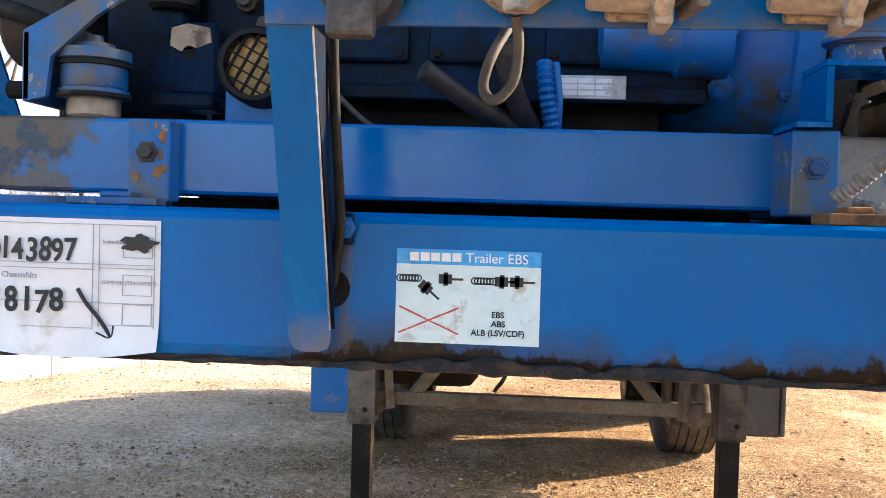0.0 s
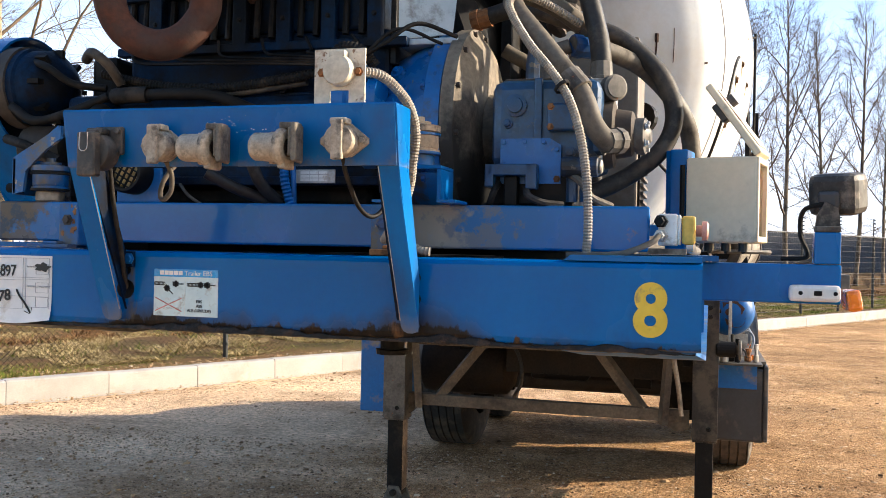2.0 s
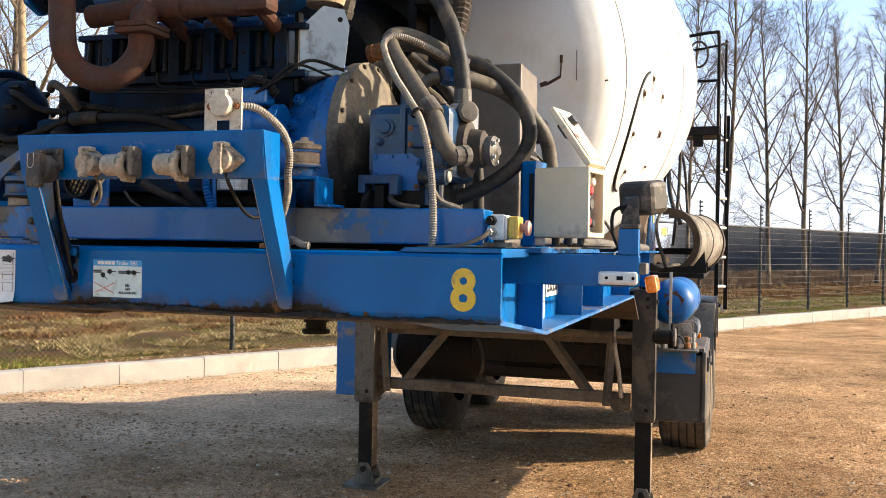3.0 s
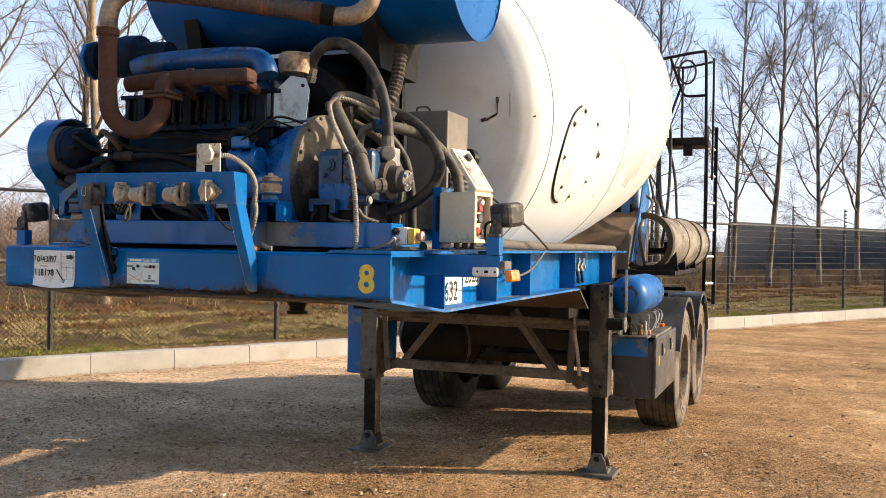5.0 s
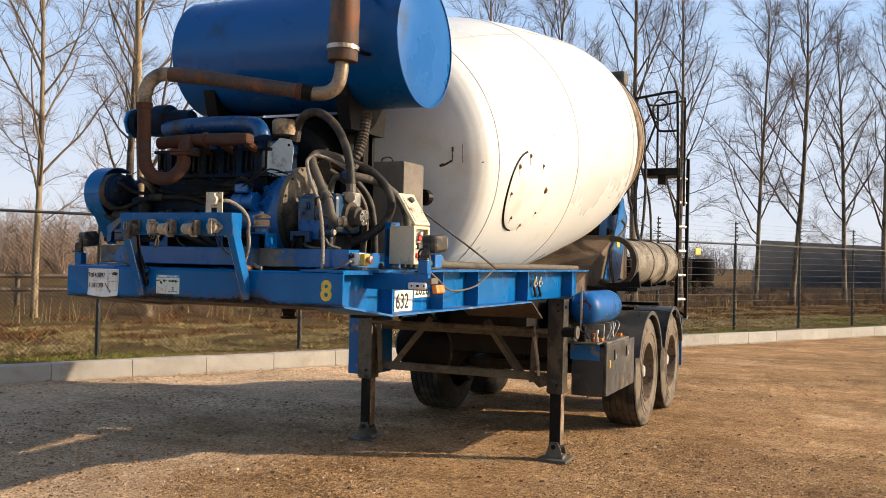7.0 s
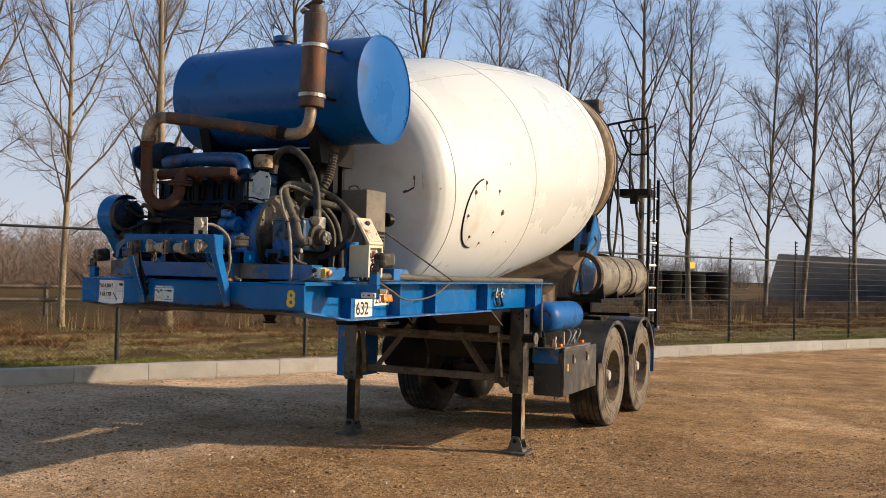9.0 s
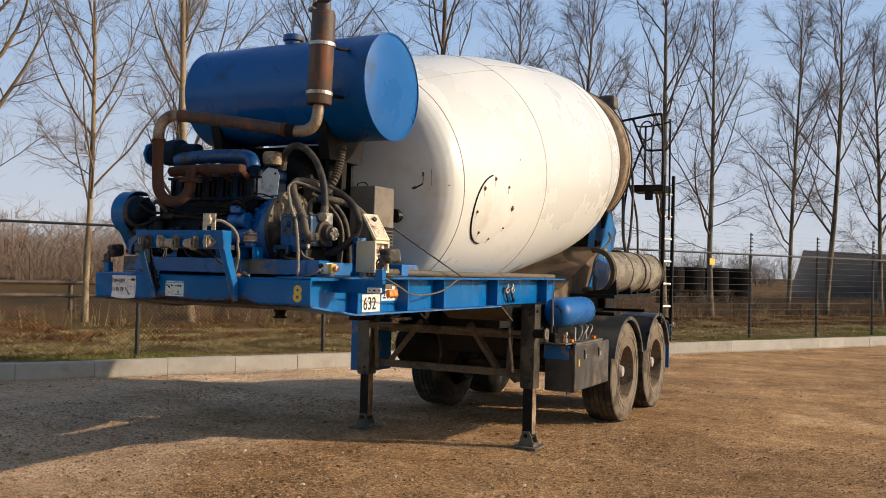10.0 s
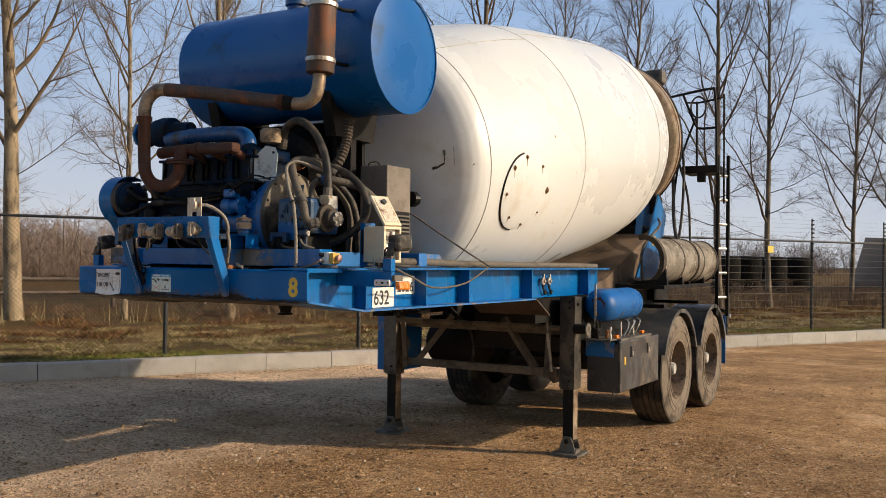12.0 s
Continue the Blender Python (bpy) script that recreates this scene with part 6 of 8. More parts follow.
    part("pen_stroke", sweepbm([(-0.578, yl, 1.443), (-0.568, yl - 0.0008, 1.428), (-0.552, yl - 0.001, 1.410), (-0.54, yl, 1.392)], 0.0022, seg=5), ink, t)
    part("pen_stroke", sweepbm([(-0.556, yl - 0.001, 1.396), (-0.54, yl - 0.001, 1.391), (-0.537, yl, 1.404)], 0.0010, seg=5), ink, t)


paper_sheet()


def warning_sticker():
    t = thing("brake_sticker", (-0.153, -0.001, 1.45), "pale blue brake-system sticker with blue heading and red cross", "sticker")
    x0, x1, z0, z1 = -0.230, -0.078, 1.399, 1.498
    part("ground", boxbm(x0, x1, -0.0012, -0.0001, z0, z1 - 0.016), sticker_pale, t)
    part("heading_band", boxbm(x0, x1, -0.0012, -0.0001, z1 - 0.0158, z1), sticker_blue, t)
    y = -0.0016
    bm = bmesh.new()
    for k in range(5):
        box(bm, x0 + 0.014 + 0.0112 * k, x0 + 0.0235 + 0.0112 * k, y, y + 0.0008, z1 - 0.0125, z1 - 0.0035)
    part("logo_shape", bm, white_plastic, t, "plain white logo blocks")
    text_mesh("print", "Trailer EBS", 0.0145, Matrix.Translation((x0 + 0.073, y, z1 - 0.0128)) @ FRONT, white_plastic, t)
    for words, z in (("EBS", 1.428), ("ABS", 1.4185), ("ALB (LSV/CDF)", 1.4088)):
        off = 0.024 if len(words) == 3 else 0.003
        text_mesh("print", words, 0.0088, Matrix.Translation((-0.1525 + off, y, z)) @ FRONT, ink, t, weight=0.0002)
        text_mesh("print", words, 0.0088, Matrix.Translation((-0.2275 + off, y, z + 0.003)) @ FRONT, white_plastic, t)
    bm = bmesh.new()
    sweep(bm, [(x0 + 0.004, y, 1.437), (x0 + 0.067, y, 1.409)], 0.0009, seg=4, n=1)
    sweep(bm, [(x0 + 0.004, y, 1.409), (x0 + 0.067, y, 1.437)], 0.0009, seg=4, n=1)
    part("red_cross", bm, red_ink, t, "thin red cross strokes")
    bm = bmesh.new()
    box(bm, x0 + 0.0745, x0 + 0.0752, y, y + 0.0005, z0 + 0.003, z1 - 0.018)
    part("divider", bm, white_plastic, t)
    bm = bmesh.new()
    for cx, cz, turn in ((x0 + 0.013, 1.467, 0), (x0 + 0.092, 1.466, 0)):
        for k in range(7):
            lathe(bm, (cx - 0.009 + 0.0032 * k, y + 0.0004, cz), (0, -1, 0), [(0, 0.0042), (0.0004, 0.0042), (0.0004, 0.0028), (0, 0.0028)], 10, caps=False)
    for cx, cz, ang in ((x0 + 0.032, 1.457, -0.7), (x0 + 0.053, 1.467, 0.0), (x0 + 0.112, 1.466, 0.0), (x0 + 0.128, 1.466, 0.0)):
        m = Matrix.Translation((cx, y, cz)) @ Matrix.Rotation(-ang, 4, "Y")
        box(bm, -0.008, 0.006, 0, 0.0005, -0.005, 0.005, m=m)
        box(bm, 0.006, 0.018, 0, 0.0005, -0.0012, 0.0012, m=m)
        box(bm, -0.003, 0.002, 0, 0.0005, -0.007, 0.007, m=m)
    part("plug_drawing", bm, ink, t, "small black drawings of cable plugs")


warning_sticker()

# ---- engine sub-frame ----
sub = thing("engine_subframe", (0, 0.35, 1.54), "blue steel sub-frame cross beam carrying the engine", "frame")


def subframe():
    skew = Matrix.Translation((0, 0.205, 0)) @ Matrix.Rotation(radians(2.6), 4, "Z")
    part("cross_beam", boxbm(-0.785, 0.786, 0, 0.12, 1.553, 1.649, bevel=0.005, m=skew), cross_beam_paint, sub, "blue cross beam, grimy at one end")
    for s in (-1, 1):
        part("rail", boxbm(s * 0.48, s * 0.58, 0.36, 2.2, 1.552, 1.64, bevel=0.005), blue_dusty, sub)
        part("packer", boxbm(s * 0.46, s * 0.60, 0.32, 2.1, 1.5345, 1.552), black_steel, sub)
    part("rear_beam", boxbm(-0.85, 0.85, 1.15, 1.25, 1.556, 1.64, bevel=0.006), blue_dusty, sub)
    bl = bmesh.new()
    box(bl, -0.592, -0.538, 0.148, 0.185, 1.543, 1.645, bevel=0.003)
    box(bl, -0.655, -0.540, 0.115, 0.1475, 1.5365, 1.546, bevel=0.002)
    box(bl, -0.615, -0.575, 0.120, 0.1475, 1.546, 1.553, bevel=0.002)
    brk = part("left_lug", bl, worn_blue, sub, "chipped lug plate with rust patches")
    bm = bmesh.new()
    hexbolt(bm, (-0.567, 0.148, 1.604), (0, -1, 0), 0.0095, 0.010)
    part("lug_bolt", bm, brown_steel, brk)
    rng = random.Random(3)
    for x, z, r in ((-0.548, 1.624, 0.008), (-0.550, 1.600, 0.006), (-0.553, 1.578, 0.008), (-0.580, 1.573, 0.006), (-0.545, 1.583, 0.005), (-0.556, 1.637, 0.004)):
        blob = []
        for k in range(14):
            q = r * rng.uniform(0.55, 1.15)
            blob.append((x + 0.75 * q * math.cos(math.tau * k / 14), z + 1.2 * q * math.sin(math.tau * k / 14)))
        part("rust_patch", prismbm(blob, 1, 0.1472, 0.149), rust_block, brk)
    br = bmesh.new()
    box(br, 0.209, 0.264, 0.130, 0.214, 1.546, 1.646, bevel=0.003)
    lug = part("right_lug", br, worn_blue, sub)
    bm = bmesh.new()
    hexbolt(bm, (0.237, 0.130, 1.602), (0, -1, 0), 0.010, 0.010)
    part("lug_bolt", bm, blue_engine, lug)


subframe()

# ---- mixing drum ----
DA = Vector((0.028, 1.81, 2.294))
DD = (Vector((0.018, 6.93, 3.084)) - DA).normalized()


def axis_at(y):
    return DA + DD * ((y - DA.y) / DD.y)


DPROF = [(1.52, 0.10), (1.56, 0.25), (1.60, 0.42), (1.645, 0.60), (1.685, 0.715), (1.72, 0.80), (1.755, 0.855), (1.795, 0.892), (1.84, 0.915), (1.89, 0.932), (2.10, 0.965), (2.50, 1.027), (2.90, 1.076), (3.30, 1.106), (3.70, 1.118), (4.10, 1.120), (4.50, 1.114), (4.90, 1.112), (5.25, 1.102), (5.50, 1.078), (5.90, 0.987), (6.20, 0.895), (6.42, 0.825), (6.60, 0.765)]
drum = thing("mixing_drum", (0, 3.5, 1.535), "large dirty-white tilted concrete mixing drum", "mixer drum")


def radius_at(y):
    for (a, r), (b, q) in zip(DPROF, DPROF[1:]):
        if a <= y <= b:
            return r + (q - r) * (y - a) / (b - a)
    return DPROF[-1][1]


def on_drum(y, ang, lift=0.0):
    """A place on the shell; ang from the right side upward."""
    p = axis_at(y)
    up = Vector((1, 0, 0)).cross(DD)
    r = radius_at(y) + lift
    return p + Vector((1, 0, 0)) * (r * math.cos(ang)) + up * (r * math.sin(ang))


def shell():
    prof = []
    for (a, r), (b, q) in zip(DPROF, DPROF[1:]):
        for k in range(3):
            t = k / 3
            prof.append(((a + (b - a) * t - DA.y) / DD.y, r + (q - r) * t))
    prof.append(((DPROF[-1][0] - DA.y) / DD.y, DPROF[-1][1]))
    part("shell", lathe(bmesh.new(), DA, DD, prof, 96), white_drum, drum, "off-white painted steel shell, scuffed and rust-specked", smooth=True)
    for y in (1.89, 3.22, 5.2):
        s = (y - DA.y) / DD.y
        r = radius_at(y)
        part("weld_seam", lathe(bmesh.new(), DA, DD, [(s - 0.005, r - 0.004), (s - 0.003, r + 0.0026), (s + 0.003, r + 0.0026), (s + 0.005, r - 0.004)], 96, caps=False), grey_cab, drum)
    for ang, y0, y1 in ((0.98, 1.90, 3.21), (1.07, 3.23, 5.19), (3.1, 1.9, 3.2), (3.6, 3.23, 5.19), (-1.4, 3.23, 5.19)):
        part("plate_seam", sweepbm([on_drum(y0 + (y1 - y0) * k / 24, ang, 0.0005) for k in range(25)], 0.003, seg=5, n=1), grey_cab, drum)
    # roller ring and rear collar
    s = (6.60 - DA.y) / DD.y
    part("roller_ring", lathe(bmesh.new(), DA, DD, [(s - 0.17, 0.80), (s - 0.17, 0.895), (s - 0.155, 0.91), (s - 0.07, 0.918), (s - 0.065, 0.906), (s - 0.05, 0.906), (s - 0.045, 0.92), (s + 0.01, 0.922), (s + 0.02, 0.91), (s + 0.02, 0.70)], 72, caps=False), ring_steel, drum, "tan rust-stained roller ring", smooth=True)
    part("rear_collar", lathe(bmesh.new(), DA, DD, [(s + 0.025, 0.78), (s + 0.03, 0.925), (s + 0.06, 0.928), (s + 0.07, 0.90), (s + 0.11, 0.86), (s + 0.17, 0.83), (s + 0.18, 0.68), (s + 0.42, 0.60), (s + 0.43, 0.40), (s + 0.2, 0.38)], 56), black_steel, drum, "dark rear collar", smooth=True)


shell()


def hatch():
    """Oval manhole cover on the right flank, with rusty bolts and a shadow gap."""
    c_y, c_ang = 2.335, -0.282
    ring, bolts = [], []
    n = 40
    la, lb = 0.285, 0.288
    def at(th, k, lift):
        y = c_y + la * k * math.cos(th)
        r = radius_at(y)
        return on_drum(y, c_ang + lb * k * math.sin(th) / r, lift)
    bm = bmesh.new()
    rings = []
    for k, lift in ((0.0, 0.014), (0.5, 0.0135), (0.93, 0.012), (1.0, 0.008), (1.0, -0.006)):
        rings.append([bm.verts.new(at(2 * math.pi * j / n, k if k else 0.02, lift)) for j in range(n)])
    for A, B in zip(rings, rings[1:]):
        for j in range(n):
            bm.faces.new((A[j], A[(j + 1) % n], B[(j + 1) % n], B[j]))
    bm.faces.new(rings[0])
    h = part("hatch_cover", bm, white_drum, drum, "oval bolted manhole cover", smooth=True)
    gap = bmesh.new()
    sweep(gap, [at(radians(a), 1.02, 0.003) for a in range(100, 264, 6)], 0.007, seg=6, n=2)
    part("hatch_gap", gap, black_steel, h)
    for y, ang, k in ((2.312, -0.02, 1.1), (2.157, -0.089, 1.2), (2.513, -0.098, 0.9), (2.087, -0.278, 0.9), (2.199, -0.464, 0.8), (2.393, -0.53, 0.8), (2.556, -0.438, 0.6)):
        p = on_drum(y, ang, 0.011)
        d = (p - axis_at(y)).normalized()
        part("hatch_bolt", lathe(bmesh.new(), p, d, [(0, 0.017 * k), (0.002, 0.017 * k), (0.0022, 0.011 * k), (0.010, 0.010 * k), (0.011, 0.004)], 10), bolt_rust, h)
        part("rust_run", sweepbm([on_drum(y, ang - 0.01, 0.012), on_drum(y - 0.004, ang - 0.035 * k, 0.0122), on_drum(y - 0.002, ang - 0.06 * k, 0.0118)], 0.0035 * k, seg=5, r_end=0.0008), rust_stain, h)
    p = on_drum(2.617, -0.276, 0.010)
    d = (p - axis_at(2.617)).normalized()
    part("rusty_plug", lathe(bmesh.new(), p - d * 0.004, d, [(0, 0.028), (0.006, 0.026), (0.007, 0.017), (0.016, 0.015), (0.017, 0.005)], 12), bolt_rust, drum, "rusted plug")
    for y, a, r in ((2.74, 0.108, 0.010), (4.74, 0.622, 0.014), (4.345, 0.207, 0.010), (2.9, -0.55, 0.006), (4.6, -0.3, 0.007)):
        p = on_drum(y, a, 0.0)
        d = (p - axis_at(y)).normalized()
        part("rust_spot", lathe(bmesh.new(), p - d * 0.002, d, [(0, r), (0.003, r * 0.8), (0.0035, r * 0.2)], 9), rust_block, drum)
    for pts, r in (([(1.678, 0.105), (1.677, 0.06)], 0.007), ([(1.677, 0.06), (1.676, 0.02), (1.675, -0.022)], 0.003), ([(1.675, -0.022), (1.666, -0.045), (1.655, -0.075)], 0.006), ([(1.657, -0.06), (1.648, -0.08)], 0.009), ([(1.702, 0.12), (1.700, 0.04), (1.699, -0.042)], 0.0016), ([(1.76, -0.041), (1.77, -0.039)], 0.004)):
        part("paint_scrape", sweepbm([on_drum(y, a, 0.0) for y, a in pts], r, seg=6, n=4), rust, drum, "scrape down to rusty steel")


hatch()


def drum_supports():
    # gearbox pedestal in front, roller frame behind
    part("gearbox", lathe(bmesh.new(), DA - DD * 1.0, DD, [(0, 0.20), (0.05, 0.25), (0.30, 0.27), (0.40, 0.30), (0.46, 0.30), (0.47, 0.22), (0.6, 0.22)], 28), black_steel, drum, "dark drum gearbox", smooth=True)
    for s in (-1, 1):
        part("pedestal_leg", prismbm([(0.95, 1.536), (1.35, 1.536), (1.18, 2.45), (0.98, 2.45)], 0, s * 0.30, s * 0.33), black_steel, drum)
    part("pedestal_plate", boxbm(-0.52, 0.415, 1.14, 1.17, 1.536, 2.50, bevel=0.004), black_steel, drum, "tall black pedestal plate")
    for s in (1, -1):
        part("roller_post", prismbm([(6.1, 1.315), (6.95, 1.315), (6.75, 2.55), (6.45, 2.55)], 0, s * 0.52, s * 0.60), blue_dusty, drum, "blue roller frame post")
        p = axis_at(6.55) + Vector((s * 0.55, 0.06, -0.72))
        part("roller", cylbm(p - DD * 0.08, p + DD * 0.08, 0.14, seg=24, chamfer=0.01), black_steel, drum)
    part("roller_beam", boxbm(-0.62, 0.62, 6.3, 6.7, 1.80, 2.02, bevel=0.02), black_steel, drum)
    saddle = bmesh.new()
    prism(saddle, [(4.15, 1.312), (6.9, 1.312), (6.9, 1.9), (6.45, 1.98), (5.6, 1.70), (4.9, 1.45)], 0, -0.70, 0.70)
    part("splash_tank", saddle, tray_rust, drum, "rust-brown concrete-stained tray below the drum")
    for s in (1, -1):
        part("side_plate", prismbm([(5.75, 1.45), (6.45, 1.40), (6.80, 2.15), (6.50, 2.38), (6.2, 1.95)], 0, s * 0.705, s * 0.72), blue, drum)
    part("yellow_mark", boxbm(0.722, 0.724, 6.28, 6.42, 1.80, 1.90), yellow_paint, drum)
    cap = boxbm(0.42, 0.66, 6.8, 7.0, 3.71, 3.88, bevel=0.04)
    part("feed_hopper", cap, grey_leg, drum, "grey feed hopper above the drum mouth")
    part("discharge_hopper", prismbm([(0.30, 2.75), (0.58, 2.85), (0.66, 3.45), (0.34, 3.50)], 1, 7.25, 7.27), grey_cab, drum, "pale cement-splashed discharge hopper side")
    part("hopper_stem", boxbm(0.0, 0.4, 6.95, 7.1, 1.6, 3.75, bevel=0.02), black_steel, drum)


drum_supports()


def discharge():
    # ladder, platform and guard rail beside the drum mouth
    lad = thing("access_ladder", (1.25, 6.95, 1.0), "black steel access ladder with platform and guard rail", "ladder")
    for x, y in ((1.262, 7.00), (1.345, 7.14)):
        part("stile", boxbm(x - 0.018, x + 0.018, y - 0.025, y + 0.025, 1.0, 2.86, bevel=0.004), black_steel, lad)
    for k in range(6):
        z = 1.22 + 0.28 * k
        part("rung", cylbm((1.262, 7.00, z), (1.345, 7.14, z), 0.016, seg=8), alu, lad)
    part("platform", boxbm(0.85, 1.27, 6.95, 7.35, 2.655, 2.74, bevel=0.006), black_steel, lad)
    part("platform_hook", boxbm(1.03, 1.12, 6.96, 7.02, 2.55, 2.655, bevel=0.004), black_steel, lad)
    rail = bmesh.new()
    sweep(rail, [(0.62, 6.75, 3.50), (0.88, 6.80, 3.55), (1.20, 6.84, 3.60), (1.25, 6.86, 3.56), (1.255, 6.92, 3.2), (1.255, 6.97, 2.74)], 0.016, seg=8)
    sweep(rail, [(0.90, 6.8, 3.56), (0.97, 6.88, 3.34), (1.02, 6.95, 3.20), (1.08, 6.96, 3.17), (1.25, 6.95, 3.17)], 0.014, seg=8)
    sweep(rail, [(1.00, 7.05, 3.50), (1.00, 7.06, 2.74)], 0.013, seg=8, n=1)
    sweep(rail, [(0.90, 6.95, 3.48), (1.05, 7.0, 3.48), (1.25, 6.95, 3.50), (1.31, 7.0, 3.52), (1.318, 7.02, 3.45), (1.318, 7.05, 2.3)], 0.012, seg=8)
    sweep(rail, [(1.00, 7.0, 3.30), (0.92, 6.95, 3.05), (0.82, 6.9, 2.7), (0.78, 6.85, 2.2)], 0.013, seg=8)
    part("guard_rail", rail, black_steel, lad)
    hz = bmesh.new()
    sweep(hz, [(1.07 + 0.085 * math.cos(a), 6.84, 3.40 + 0.12 * math.sin(a)) for a in [k * 0.5 for k in range(16)]], 0.011, seg=8, n=3)
    part("hose_coil", hz, hose_dark, lad, "coil of black hose on the rail")
    part("ladder_bracket", boxbm(0.60, 1.28, 6.95, 7.02, 1.52, 1.58), black_steel, lad)
    part("ladder_foot", boxbm(0.60, 1.28, 6.9, 7.0, 1.02, 1.08), black_steel, lad)
    # two spare chute troughs lying on a rack
    rack = thing("chute_rack", (1.05, 6.0, 1.2), "dark steel rack for spare chutes above the wheels", "rack")
    part("rack_beam", boxbm(0.62, 1.2, 5.15, 6.95, 1.345, 1.385, bevel=0.005), black_steel, rack)
    for y in (5.2, 5.75, 6.0, 6.6):
        part("rack_post", prismbm([(0.86, 1.385), (1.22, 1.385), (1.20, 1.55), (1.12, 1.44), (0.9, 1.42)], 1, y - 0.02, y + 0.02), black_steel, rack)
        part("rack_strut", boxbm(0.58, 0.66, y - 0.03, y + 0.03, 1.18, 1.35), black_steel, rack)
    for y0 in (5.34, 6.12):
        ch = bmesh.new()
        m, seg = Vector((1.02, y0, 1.625)), 22
        outer = [(0.232 * math.cos(a), 0.232 * math.sin(a)) for a in [radians(-125 + 222 * k / seg) for k in range(seg + 1)]]
        inner = [(0.223 * math.cos(a), 0.223 * math.sin(a)) for a in [radians(-125 + 222 * k / seg) for k in range(seg + 1)]]
        prism(ch, [(m.x + a, m.z + b) for a, b in outer] + [(m.x + a, m.z + b) for a, b in inner[::-1]], 1, y0, y0 + 0.68)
        turn = Matrix.Rotation(radians(-17), 3, "Z")
        bmesh.ops.rotate(ch, verts=ch.verts, cent=(m.x, y0 + 0.36, m.z), matrix=turn)
        t = thing("spare_chute", m, "grey concrete-stained spare chute trough strapped to the rack", "chute", "spare chutes")
        part("trough", ch, chute_steel, t, smooth=True)
        for yy, wide, r2, r1 in ((y0 - 0.02, 0.045, 0.268, 0.215), (y0 + 0.40, 0.014, 0.236, 0.228), (y0 + 0.66, 0.022, 0.240, 0.215)):
            rimm = bmesh.new()
            o2 = [(r2 * math.cos(a), r2 * math.sin(a)) for a in [radians(-128 + 228 * k / seg) for k in range(seg + 1)]]
            i2 = [(r1 * math.cos(a), r1 * math.sin(a)) for a in [radians(-128 + 228 * k / seg) for k in range(seg + 1)]]
            prism(rimm, [(m.x + a, m.z + b) for a, b in o2] + [(m.x + a, m.z + b) for a, b in i2[::-1]], 1, yy, yy + wide)
            bmesh.ops.rotate(rimm, verts=rimm.verts, cent=(m.x, y0 + 0.36, m.z), matrix=turn)
            part("rim_band", rimm, brown_steel, t, "blackened steel band")
    for k, (pts, r) in enumerate((([(0.72, 6.6, 3.2), (0.80, 6.75, 2.7), (0.84, 6.7, 2.1), (0.95, 6.5, 1.8)], 0.02), ([(0.70, 6.7, 3.4), (0.90, 6.8, 2.9), (0.92, 6.75, 2.2), (0.88, 6.6, 1.6)], 0.016), ([(0.78, 6.85, 3.0), (0.95, 6.85, 2.4), (1.0, 6.8, 1.9), (1.05, 6.6, 1.84)], 0.014), ([(0.9, 5.4, 1.42), (0.8, 5.7, 1.75), (0.85, 6.1, 2.0), (0.75, 6.4, 2.1)], 0.014))):
        cable("rear_hose", pts, r, hose_dark, "black hydraulic hose running down beside the drum")


discharge()
cable("deck_pipe", [(0.70, 0.75, 1.56), (0.80, 1.05, 1.585), (0.845, 1.8, 1.575), (0.83, 2.6, 1.572), (0.86, 3.4, 1.57), (0.85, 4.2, 1.565)], 0.024, hose_tan, "dusty grey pipe lying along the frame's top flange", category="pipe")
cable("stay_cable", [(0.68, 1.25, 1.92), (0.90, 1.6, 1.68), (0.93, 1.95, 1.56)], 0.006, hose_dark, "black cable stretched past the drum", category="cable")
cable("loop_cable", [(1.15, 0.39, 1.56), (1.05, 0.75, 1.50), (0.96, 1.15, 1.43), (0.93, 1.6, 1.45), (0.92, 1.95, 1.555)], 0.006, hose_tan, "slack grey cable hanging along the frame", category="cable")

# ---- water tank ----
wt = thing("water_tank", (0, 0.98, 2.0), "big glossy blue cylindrical water tank above the engine", "tank")


def water_tank():
    c = Vector((-0.73, 0.99, 2.855))
    R, L = 0.362, 1.557
    part("shell", lathe(bmesh.new(), c, (1, 0, 0), [(0, 0.05), (0.004, R - 0.03), (0.012, R - 0.008), (0.02, R), (L - 0.012, R), (L - 0.006, R + 0.004), (L, R + 0.004)], 80), blue_tank, wt, smooth=True)
    part("end_disc", lathe(bmesh.new(), c + Vector((L + 0.0005, 0, 0)), (1, 0, 0), [(0, R - 0.003), (0.003, R - 0.012), (0.004, R * 0.5), (0.0045, 0.01)], 80), blue_tank, wt, smooth=True)
    part("end_rim", lathe(bmesh.new(), c + Vector((L - 0.002, 0, 0)), (1, 0, 0), [(0, R + 0.001), (0.001, R + 0.007), (0.008, R + 0.007), (0.010, R - 0.004)], 80, caps=False), blue_tank, wt, smooth=True)
    part("filler_cap", lathe(bmesh.new(), (-0.02, 0.99, 3.20), (0, 0, 1), [(0, 0.06), (0.04, 0.06), (0.05, 0.075), (0.085, 0.075), (0.095, 0.06), (0.097, 0.02)], 20), blue_engine, wt, smooth=True)
    for x in (-0.50, 0.42):
        part("cradle", prismbm([(0.72, 2.62), (0.80, 2.53), (0.99, 2.485), (1.18, 2.53), (1.26, 2.62), (1.2, 2.35), (0.80, 2.35)], 0, x - 0.04, x + 0.04), black_steel, wt)
        part("support_post", boxbm(x - 0.035, x + 0.035, 0.96, 1.02, 1.64, 2.36, bevel=0.004), black_steel, wt)


water_tank()

